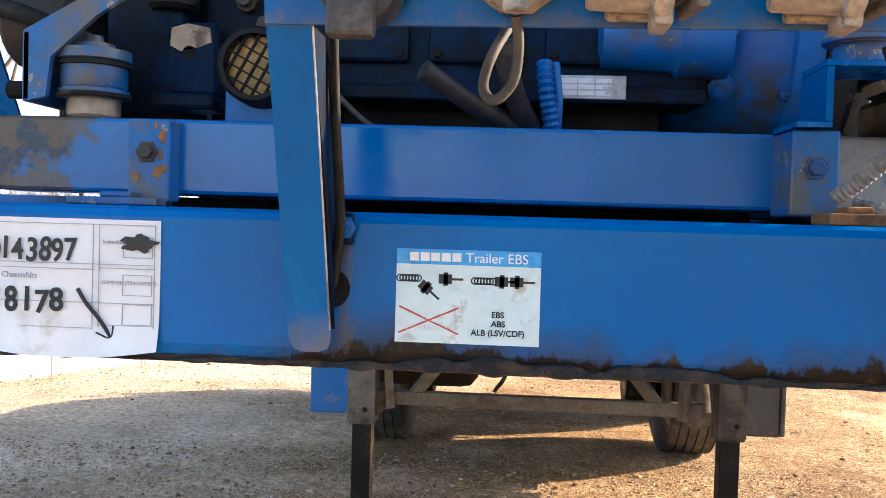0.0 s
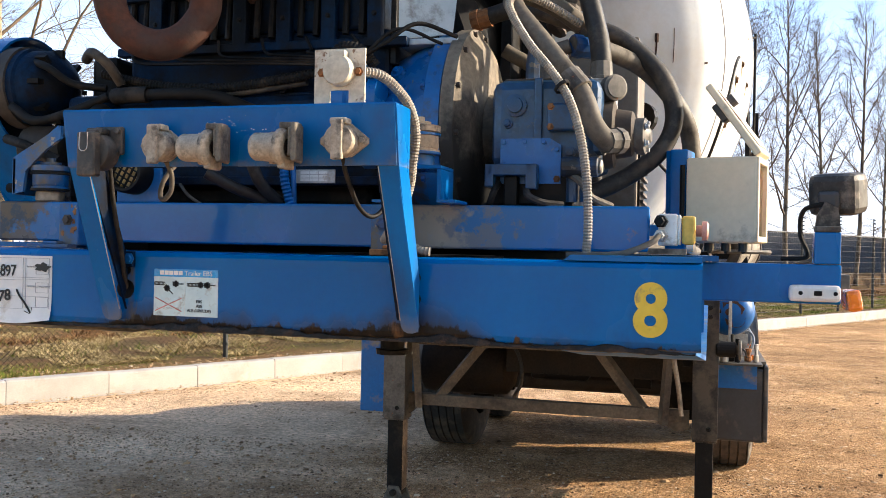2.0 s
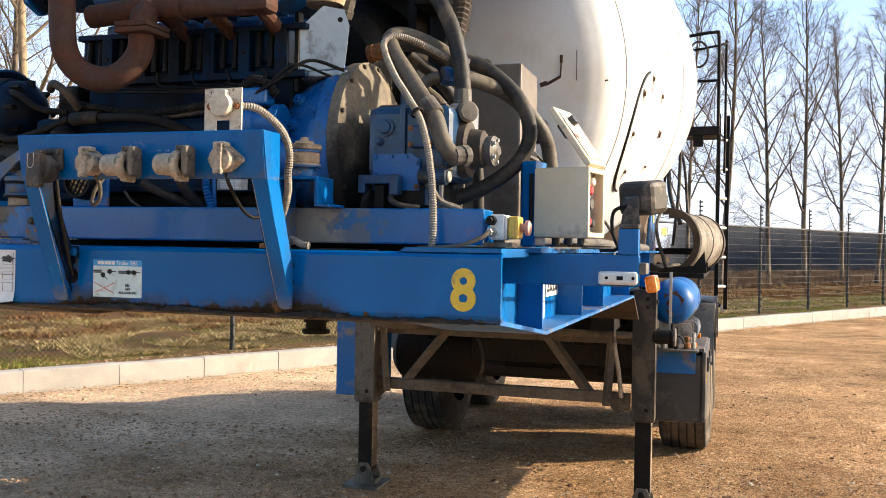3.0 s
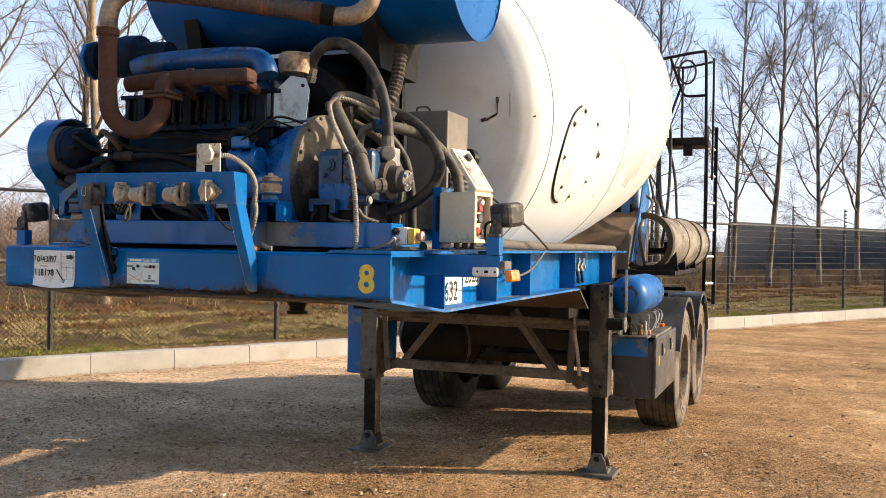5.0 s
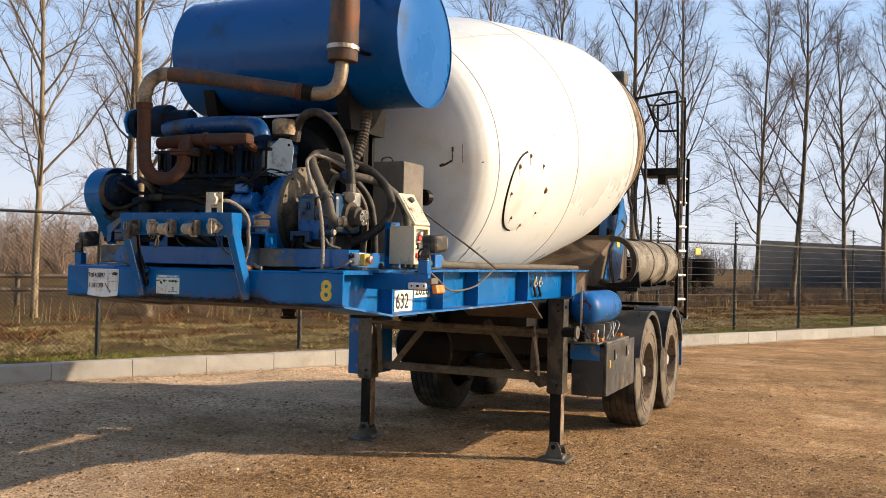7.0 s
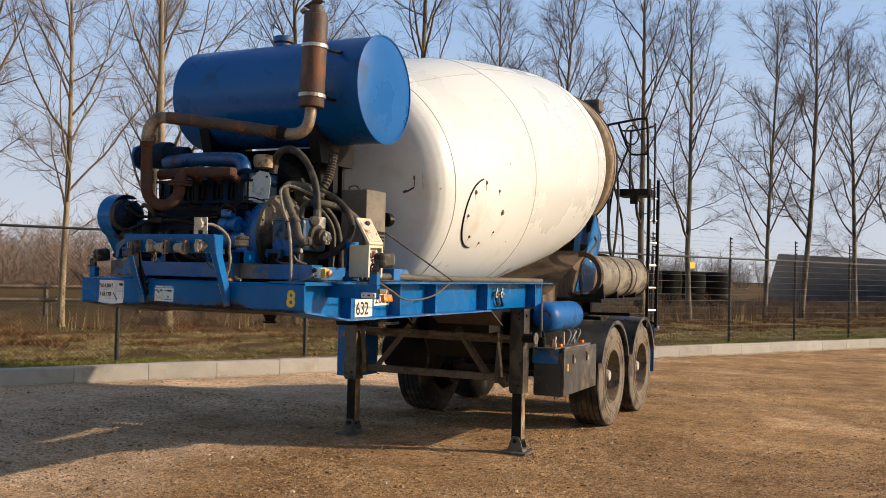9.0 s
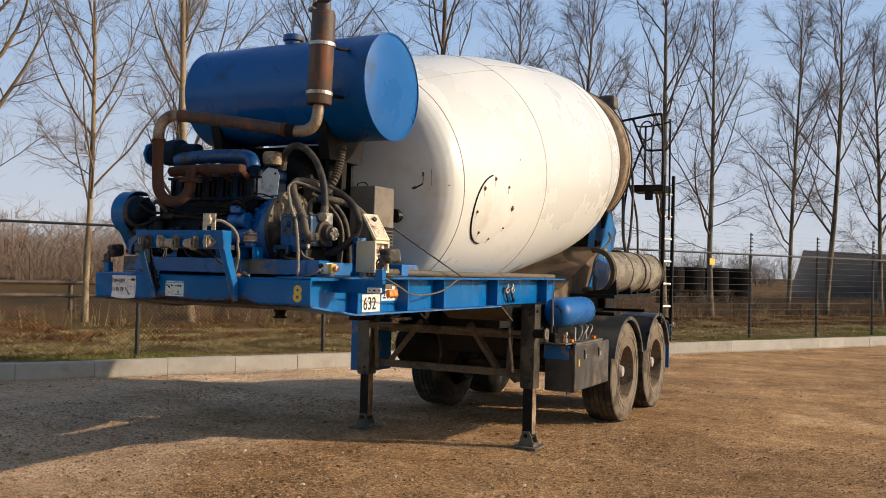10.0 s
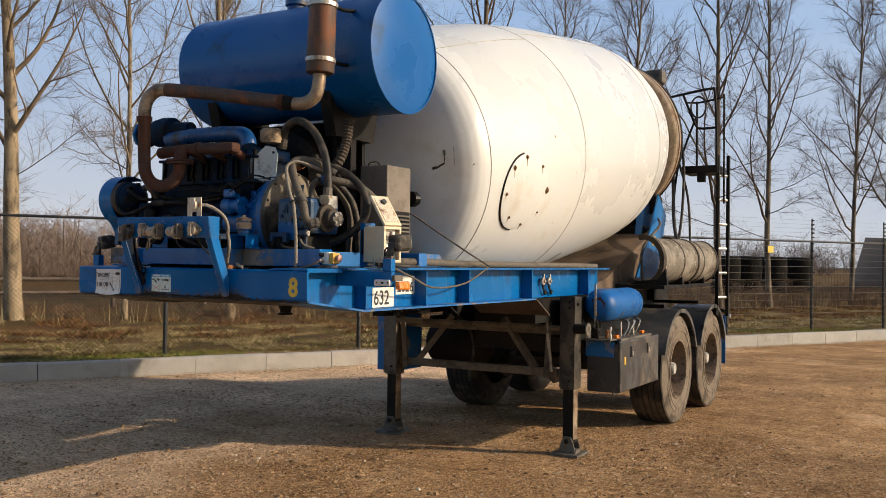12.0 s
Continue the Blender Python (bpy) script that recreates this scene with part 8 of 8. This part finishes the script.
def bell_and_pump():
    c = Vector((0.078, 0.56, 1.845))
    part("bell_housing", lathe(bmesh.new(), c, (1, 0, 0), [(0, 0.15), (0.02, 0.17), (0.08, 0.20), (0.15, 0.235), (0.185, 0.242), (0.187, 0.255), (0.225, 0.255), (0.226, 0.2)], 44), bell_blue, eng, "blue bell housing", smooth=True)
    fl = part("adapter_flange", lathe(bmesh.new(), c + Vector((0.227, 0, 0)), (1, 0, 0), [(0, 0.235), (0.002, 0.262), (0.034, 0.262), (0.036, 0.250), (0.060, 0.215), (0.066, 0.10), (0.13, 0.09), (0.155, 0.09), (0.155, 0.05)], 44), flange_dust, eng, "dust-beige adapter flange", smooth=True)
    for k in range(14):
        a = k * math.tau / 14 + 0.1
        part("flange_bolt", hexbolt(bmesh.new(), c + Vector((0.186, 0.247 * math.cos(a), 0.247 * math.sin(a))), (-1, 0, 0), 0.007, 0.012), blue_engine, fl)
        part("flange_nut", hexbolt(bmesh.new(), c + Vector((0.259, 0.25 * math.cos(a), 0.25 * math.sin(a))), (1, 0, 0), 0.007, 0.012), brown_steel, fl)
    part("starter", lathe(bmesh.new(), (0.0, 0.36, 1.80), (1, 0, 0), [(0, 0.03), (0.005, 0.05), (0.10, 0.052), (0.11, 0.06), (0.18, 0.06)], 18), bell_blue, eng, smooth=True)
    # pale bracket plate above the bell
    br = bmesh.new()
    prism(br, [(0.168, 2.06), (0.300, 2.075), (0.312, 2.20), (0.296, 2.245), (0.235, 2.255), (0.168, 2.19)], 1, 0.415, 0.423)
    bm = Matrix.Translation((0.24, 0.42, 2.15)) @ Matrix.Rotation(0.35, 4, "Z") @ Matrix.Translation((-0.24, -0.42, -2.15))
    bmesh.ops.transform(br, matrix=bm, verts=br.verts)
    pb = part("bracket_plate", br, plate_pale, eng, "pale grey-blue bracket plate")
    part("plate_hole", cylbm(bm @ Vector((0.285, 0.4145, 2.215)), bm @ Vector((0.285, 0.4135, 2.215)), 0.008, seg=10), black_steel, pb)
    part("plate_flange", boxbm(0.17, 0.32, 0.40, 0.50, 2.045, 2.06, bevel=0.003), plate_pale, pb)
    part("plate_post", boxbm(0.15, 0.165, 0.40, 0.43, 2.0, 2.24, bevel=0.003), black_steel, pb)

    for ang in (2.5, 2.9, 3.3, 3.7):
        q = c + Vector((0.10, 0.214 * math.cos(ang), 0.214 * math.sin(ang)))
        out = Vector((-0.3, math.cos(ang), math.sin(ang)))
        part("bell_boss", lathe(bmesh.new(), q - out.normalized() * 0.012, out, [(0, 0.022), (0.022, 0.018), (0.023, 0.010), (0.030, 0.009)], 12), bell_blue, eng)
    for k in range(6):
        x1 = -0.545 + 0.121 * k
        part("injector_pipe", sweepbm([(0.02 + 0.018 * k, 0.325, 1.95), (0.01 + 0.016 * k, 0.315, 1.985 + 0.004 * k), (x1 * 0.55, 0.335, 2.005 + 0.004 * k), (x1 + 0.02, 0.36, 2.02 + 0.004 * k), (x1, 0.372, 2.07)], 0.0042, seg=6), black_steel, eng, smooth=True)


bell_and_pump()

pump = thing("hydraulic_pump", (0.55, 0.42, 1.66), "blue hydraulic piston pump with dusty hose fittings", "pump")


def hydraulic_pump():
    part("body", boxbm(0.428, 0.672, 0.30, 0.56, 1.735, 1.935, bevel=0.024), pump_blue, pump, "blue cast pump body")
    part("body_top", boxbm(0.45, 0.65, 0.33, 0.54, 1.93, 1.942, bevel=0.006), brown_steel, pump)
    part("rear_body", lathe(bmesh.new(), (0.672, 0.43, 1.825), (1, 0, 0), [(0, 0.082), (0.02, 0.078), (0.025, 0.058), (0.06, 0.052), (0.065, 0.045), (0.07, 0.02)], 24), brown_steel, pump, smooth=True)
    cv = part("lower_cover", prismbm([(0.455, 1.70), (0.59, 1.70), (0.59, 1.785), (0.565, 1.80), (0.455, 1.80)], 1, 0.285, 0.30), bell_blue, pump, "bright blue bolted cover plate")
    for x, z in ((0.463, 1.792), (0.51, 1.793), (0.552, 1.792), (0.582, 1.775), (0.582, 1.71), (0.462, 1.745)):
        part("cover_bolt", hexbolt(bmesh.new(), (x, 0.2855, z), (0, -1, 0), 0.0055, 0.007), rust_block if z < 1.73 else bell_blue, cv)
    part("servo_cylinder", cylbm((0.595, 0.27, 1.735), (0.675, 0.27, 1.735), 0.022, seg=16, chamfer=0.003), pump_blue, pump)
    part("servo_cap", cylbm((0.675, 0.27, 1.735), (0.683, 0.27, 1.735), 0.016, seg=14, chamfer=0.003), alu, pump)
    lv = bmesh.new()
    box(lv, 0.435, 0.535, 0.24, 0.285, 1.715, 1.74, bevel=0.003)
    box(lv, 0.43, 0.45, 0.24, 0.275, 1.69, 1.74, bevel=0.003)
    box(lv, 0.52, 0.545, 0.24, 0.275, 1.685, 1.74, bevel=0.003)
    part("lever_bracket", lv, pump_blue, pump)
    part("lever_shaft", boxbm(0.47, 0.50, 0.255, 0.29, 1.648, 1.715, bevel=0.004), black_steel, pump)
    part("pump_base", boxbm(0.43, 0.62, 0.29, 0.56, 1.645, 1.735, bevel=0.012), black_steel, pump)
    for x in (0.615, 0.645):
        part("pump_stud", cylbm((x, 0.29, 1.66), (x, 0.29, 1.72), 0.013, seg=10), pump_blue, pump)
    # valve block at the back of the pump
    vb = part("valve_block", boxbm(0.63, 0.69, 0.42, 0.52, 1.88, 1.955, bevel=0.006), alu, pump, "dull metal valve block")
    part("valve_plug", lathe(bmesh.new(), (0.685, 0.40, 1.925), (0.6, -0.8, 0), [(0, 0.03), (0.02, 0.03), (0.022, 0.024), (0.026, 0.024), (0.027, 0.006)], 18), grey_leg, vb, smooth=True)
    ch = part("charge_pump", lathe(bmesh.new(), (0.69, 0.44, 1.82), (1, -0.1, 0), [(0, 0.036), (0.05, 0.036), (0.052, 0.042), (0.072, 0.042), (0.074, 0.028), (0.085, 0.014)], 16), grey_leg, pump, "grimy charge pump", smooth=True)
    for k in range(5):
        a = k * math.tau / 5
        part("pump_bolt", hexbolt(bmesh.new(), (0.762, 0.433 + 0.032 * math.cos(a), 1.82 + 0.032 * math.sin(a)), (1, -0.1, 0), 0.006, 0.009), alu, ch)
    for pts in ([(0.50, 0.42, 1.945), (0.50, 0.42, 1.99), (0.505, 0.42, 2.02)], [(0.64, 0.33, 1.78), (0.68, 0.31, 1.78)]):
        part("fitting", sweepbm(pts, 0.017, seg=8, n=2), pump_blue, pump)
    part("elbow_fitting", sweepbm([(0.515, 0.50, 1.94), (0.518, 0.50, 2.00), (0.535, 0.50, 2.035), (0.575, 0.50, 2.05)], 0.017, seg=12), grey_leg, pump, smooth=True)

    part("body_flange", boxbm(0.528, 0.546, 0.290, 0.30, 1.735, 1.935, bevel=0.003), pump_blue, pump)
    for x, z, r in ((0.485, 1.875, 0.026), (0.60, 1.905, 0.016), (0.468, 1.835, 0.011), (0.61, 1.77, 0.012)):
        part("port_plug", lathe(bmesh.new(), (x, 0.301, z), (0, -1, 0), [(0, r), (0.008, r), (0.009, r * 0.7), (0.016, r * 0.65), (0.017, r * 0.2)], 12), pump_blue, pump)
    pblk = part("port_block", boxbm(0.560, 0.632, 0.272, 0.30, 1.815, 1.875, bevel=0.005), pump_blue, pump)
    for x, z in ((0.568, 1.823), (0.624, 1.823), (0.568, 1.867), (0.624, 1.867)):
        part("block_bolt", hexbolt(bmesh.new(), (x, 0.272, z), (0, -1, 0), 0.0055, 0.007), rust_block, pblk)
    for k, pts in enumerate(([(0.455, 0.27, 1.70), (0.45, 0.24, 1.675), (0.44, 0.25, 1.652), (0.42, 0.30, 1.65)], [(0.52, 0.26, 1.69), (0.53, 0.23, 1.67), (0.56, 0.235, 1.656), (0.60, 0.26, 1.652)], [(0.61, 0.28, 1.72), (0.64, 0.25, 1.70), (0.66, 0.26, 1.67), (0.70, 0.30, 1.652)])):
        part("pilot_hose", sweepbm(pts, 0.008, seg=8), (rubber, hose_dark, hose_tan)[k], pump, smooth=True)


hydraulic_pump()

# ---- hydraulic hoses ----
cable("hydraulic_hose", [(0.655, 0.47, 1.94), (0.652, 0.475, 2.02), (0.636, 0.49, 2.10), (0.60, 0.50, 2.21), (0.53, 0.51, 2.32), (0.44, 0.52, 2.39), (0.35, 0.53, 2.405), (0.27, 0.55, 2.36), (0.23, 0.57, 2.26)], 0.024, hose_dark, "thick dusty black hydraulic hose arching over the pump", end=0.06, end_mat=grey_leg)
cable("hydraulic_hose", [(0.715, 0.31, 1.795), (0.692, 0.275, 1.79), (0.662, 0.265, 1.825), (0.633, 0.28, 1.895), (0.585, 0.30, 1.96), (0.53, 0.335, 2.03), (0.47, 0.38, 2.105), (0.45, 0.42, 2.150), (0.48, 0.46, 2.165), (0.55, 0.51, 2.14), (0.63, 0.57, 2.085)], 0.024, hose_tan, "thick dust-covered hydraulic hose looping over the pump", end=0.05, end_mat=grey_leg)
cable("hydraulic_hose", [(0.53, 0.52, 1.69), (0.60, 0.55, 1.69), (0.70, 0.60, 1.735), (0.79, 0.62, 1.81), (0.818, 0.63, 1.90), (0.78, 0.63, 2.00), (0.68, 0.62, 2.09), (0.55, 0.61, 2.14), (0.43, 0.61, 2.175), (0.30, 0.62, 2.15)], 0.023, hose_dark, "long dusty black hydraulic hose in a wide loop", end=0.05, end_mat=rust_block)
cable("hydraulic_hose", [(0.58, 0.50, 2.05), (0.66, 0.56, 2.045), (0.75, 0.66, 2.01), (0.83, 0.72, 1.92), (0.86, 0.74, 1.82), (0.86, 0.75, 1.64)], 0.023, hose_tan, "dust-covered hydraulic hose running down behind the cabinet", end=0.06, end_mat=blue_engine)
cable("hydraulic_hose", [(0.42, 0.66, 2.15), (0.50, 0.72, 2.08), (0.58, 0.80, 1.95), (0.60, 0.84, 1.80), (0.60, 0.86, 1.64)], 0.02, hose_dark, "black hydraulic hose behind the pump")
cable("hydraulic_hose", [(0.36, 0.74, 2.10), (0.48, 0.78, 2.02), (0.54, 0.84, 1.88), (0.52, 0.86, 1.64)], 0.02, hose_tan, "black hydraulic hose behind the pump")
cable("hydraulic_hose", [(0.56, 0.80, 2.44), (0.55, 0.78, 2.30), (0.54, 0.74, 2.20), (0.50, 0.72, 2.14)], 0.03, brown_steel, "short ribbed brown hose below the tank", rib=0.003, pitch=0.02)
cable("corrugated_conduit", [(0.660, 0.19, 1.540), (0.664, 0.188, 1.60), (0.660, 0.19, 1.69), (0.646, 0.20, 1.78), (0.625, 0.215, 1.85), (0.60, 0.235, 1.90), (0.56, 0.255, 1.955), (0.515, 0.29, 2.01), (0.47, 0.33, 2.08), (0.453, 0.36, 2.125), (0.475, 0.40, 2.150), (0.53, 0.44, 2.135), (0.60, 0.50, 2.10)], 0.0095, conduit, "pale grey corrugated conduit tied to a hydraulic hose", rib=0.0009, pitch=0.0065)
tie = thing("hose_clamp", (0.61, 0.29, 1.92), "dull grey hose clamp round two hoses", "clamp")
part("band", lathe(bmesh.new(), (0.632, 0.282, 1.90), (-0.62, 0.26, 0.74), [(0, 0.025), (0.001, 0.030), (0.05, 0.030), (0.051, 0.025)], 16, caps=False), grey_leg, tie)
part("cable_tie", lathe(bmesh.new(), (0.600, 0.235, 1.90), (-0.6, 0.25, 0.75), [(0, 0.016), (0.001, 0.019), (0.007, 0.019), (0.008, 0.016)], 12, caps=False), rubber, tie)

# ---- cabinets and controls ----
cab = thing("grey_cabinet", (0.6, 1.15, 1.64), "grey steel cabinet beside the engine", "cabinet")
part("body", boxbm(0.50, 0.705, 1.0, 1.27, 1.64, 2.182, bevel=0.008), cab_brown, cab)
part("louvre_panel", boxbm(0.706, 0.712, 1.02, 1.25, 1.66, 1.90), black_steel, cab)
for k in range(9):
    part("louvre", boxbm(0.712, 0.722, 1.03, 1.24, 1.675 + 0.024 * k, 1.685 + 0.024 * k), grey_leg, cab)
part("round_knob", lathe(bmesh.new(), (0.69, 1.30, 1.99), (0.3, 1, 0), [(0, 0.05), (0.03, 0.05), (0.032, 0.04), (0.05, 0.04)], 16), black_steel, cab)
part("top_handle", sweepbm([(0.53, 1.05, 2.18), (0.53, 1.06, 2.205), (0.56, 1.10, 2.215), (0.58, 1.12, 2.18)], 0.005, seg=6), black_steel, cab)

cb = thing("control_box", (0.93, 0.62, 1.549), "beige control box with open lid and red buttons", "control box")


def control_box():
    part("case_front", boxbm(0.858, 1.018, 0.565, 0.573, 1.578, 1.775, bevel=0.002), beige, cb)
    part("case_top", boxbm(0.858, 1.018, 0.5735, 0.70, 1.770, 1.778, bevel=0.002), beige, cb)
    part("case_base", boxbm(0.858, 1.018, 0.5735, 0.70, 1.576, 1.584, bevel=0.002), beige, cb)
    part("case_side", boxbm(0.858, 0.866, 0.5735, 0.70, 1.5845, 1.7695), beige, cb)
    part("case_back", boxbm(0.8665, 1.018, 0.692, 0.70, 1.5845, 1.7695), beige, cb)
    part("face_panel", boxbm(0.985, 0.99, 0.575, 0.69, 1.586, 1.768), grey_cab, cb)
    fr = bmesh.new()
    for a in ((0.566, 0.580, 1.578, 1.776), (0.685, 0.699, 1.578, 1.776), (0.580, 0.685, 1.578, 1.592), (0.580, 0.685, 1.762, 1.776)):
        box(fr, 1.012, 1.024, *a, bevel=0.002)
    part("door_frame", fr, beige, cb)
    lid = bmesh.new()
    box(lid, -0.006, 0.012, -0.066, 0.066, 0.0, 0.205, bevel=0.004)
    m = Matrix.Translation((1.02, 0.632, 1.78)) @ Matrix.Rotation(-0.62, 4, "Y")
    bmesh.ops.transform(lid, matrix=m, verts=lid.verts)
    lp = part("lid", lid, beige, cb, "open beige lid hinged upward")
    part("lid_inset", boxbm(0.0122, 0.015, -0.052, 0.052, 0.02, 0.185, m=m), cream_plate, lp)
    part("lid_latch", boxbm(-0.025, -0.006, -0.018, 0.018, 0.12, 0.17, bevel=0.005, m=m), black_plastic, lp)
    part("lid_knob", cylbm(m @ Vector((0.012, 0.0, 0.155)), m @ Vector((0.03, 0.0, 0.155)), 0.016, seg=12), black_plastic, lp)
    for y, z, mm, r in ((0.655, 1.74, white_plastic, 0.012), (0.64, 1.715, red_plastic, 0.014), (0.605, 1.715, black_plastic, 0.014), (0.64, 1.675, black_plastic, 0.018), (0.605, 1.67, white_plastic, 0.010), (0.625, 1.625, red_plastic, 0.014), (0.655, 1.62, black_plastic, 0.012)):
        part("button", cylbm((0.99, y, z), (1.008, y, z), r, seg=14, chamfer=0.003), mm, cb)
    part("label_strip", boxbm(0.990, 0.9915, 0.585, 0.68, 1.745, 1.765), white_plastic, cb)
    part("post", boxbm(0.815, 0.857, 0.575, 0.655, 1.549, 1.80, bevel=0.004), blue, cb, "blue mounting post")
    part("post_gusset", prismbm([(0.60, 1.552), (0.72, 1.552), (0.66, 1.80), (0.60, 1.80)], 0, 0.80, 0.814), blue, cb)
    part("hinge", cylbm((0.85, 0.56, 1.62), (0.85, 0.56, 1.76), 0.006, seg=8), black_steel, cb)
    for k, x in enumerate((0.90, 0.94, 0.98)):
        part("gland", cylbm((x, 0.63, 1.578), (x, 0.63, 1.556), 0.012, seg=10), black_plastic, cb)
        part("gland_cable", sweepbm([(x, 0.63, 1.556), (x + 0.01, 0.66, 1.556), (x + 0.04, 0.76, 1.556), (x - 0.06, 0.95, 1.558)], 0.006, seg=6), hose_dark if k else hose_tan, cb)


control_box()
cb.rotation_euler = (0, 0, -0.22)
cb.location += Vector((0.004, -0.032, 0.004))

sb = thing("switch_box", (0.81, 0.33, 1.56), "white junction box with yellow emergency stop on the cross beam", "switch box")
part("base_bracket", boxbm(0.765, 0.86, 0.31, 0.37, 1.5500, 1.562), heat_steel, sb)
part("case", boxbm(0.803, 0.842, 0.30, 0.37, 1.568, 1.634, bevel=0.004), white_plastic, sb)
part("case_lid", boxbm(0.8425, 0.848, 0.302, 0.368, 1.570, 1.632, bevel=0.002), white_plastic, sb)
part("stop_housing", boxbm(0.850, 0.878, 0.305, 0.365, 1.571, 1.630, bevel=0.006), yellow_plastic, sb, "yellow emergency-stop housing")
part("stop_button", lathe(bmesh.new(), (0.878, 0.335, 1.60), (1, 0, 0), [(0, 0.012), (0.012, 0.012), (0.013, 0.02), (0.022, 0.02), (0.026, 0.014)], 16), pink_plastic, sb, "faded red push button", smooth=True)
for z in (1.618, 1.588):
    part("cable_gland", lathe(bmesh.new(), (0.81, 0.30, z), (-0.2, -1, 0), [(0, 0.014), (0.012, 0.014), (0.013, 0.010), (0.022, 0.009)], 6), black_steel if z > 1.6 else alu, sb)
sb.location.y -= 0.068
cable("switch_cable", [(0.806, 0.211, 1.588), (0.79, 0.19, 1.572), (0.74, 0.17, 1.551), (0.69, 0.175, 1.546), (0.62, 0.20, 1.544)], 0.006, hose_tan, "grey cable from the junction box", category="cable")

lamp = thing("work_lamp", (1.145, 0.375, 1.603), "black rubber-cased work lamp on the marker arm", "lamp")


def work_lamp():
    m = Matrix.Translation((1.172, 0.43, 1.688)) @ Matrix.Rotation(-0.45, 4, "Z") @ Matrix.Rotation(0.12, 4, "X")
    part("case", boxbm(-0.052, 0.052, -0.045, 0.045, -0.045, 0.045, bevel=0.016, m=m), lamp_case, lamp, "scuffed black rubber case")
    part("lens", boxbm(-0.043, 0.043, 0.0452, 0.050, -0.036, 0.036, bevel=0.003, m=m), glassy, lamp)
    part("back_cap", boxbm(-0.025, 0.02, -0.058, -0.043, -0.03, 0.01, bevel=0.008, m=m), black_plastic, lamp)
    part("bracket", prismbm([(1.12, 1.604), (1.172, 1.604), (1.166, 1.655), (1.14, 1.668), (1.125, 1.64)], 1, 0.372, 0.39), lamp_case, lamp)
    part("base", boxbm(1.12, 1.17, 0.352, 0.395, 1.6035, 1.616, bevel=0.003), grey_leg, lamp)
    part("lead", sweepbm([(1.14, 0.385, 1.665), (1.10, 0.40, 1.65), (1.095, 0.41, 1.60), (1.11, 0.41, 1.552), (1.06, 0.44, 1.545)], 0.005, seg=6), rubber, lamp)


work_lamp()
copy_thing(lamp, Matrix.Translation((-1.165, 0.375, 1.603)))

# ---- kerb ----
def kerb():
    k = thing("kerb", site(5, -1.6, 0), "row of pale concrete kerb stones round the yard", "kerb", kind="structure")
    me = None
    for i in range(46):
        a = -9.97 + 1.0 * i
        if me is None:
            bm = bmesh.new()
            prism(bm, [(-0.08, -0.12), (0.08, -0.12), (0.08, 0.225), (-0.058, 0.225), (-0.074, 0.208)], 0, -0.496, 0.496)
            stone = part("kerb_stone", bm, kerb_stone_m, None)
            me = stone.data
        else:
            stone = new("kerb_stone", me)
        stone.parent = k
        p = site(a + 0.5, -1.56) - k.location
        stone.location = (p.x, p.y, 0.004 * math.sin(i * 2.1))
        stone.rotation_euler = (0, 0, FANG + 0.004 * math.sin(i * 1.7))


kerb()
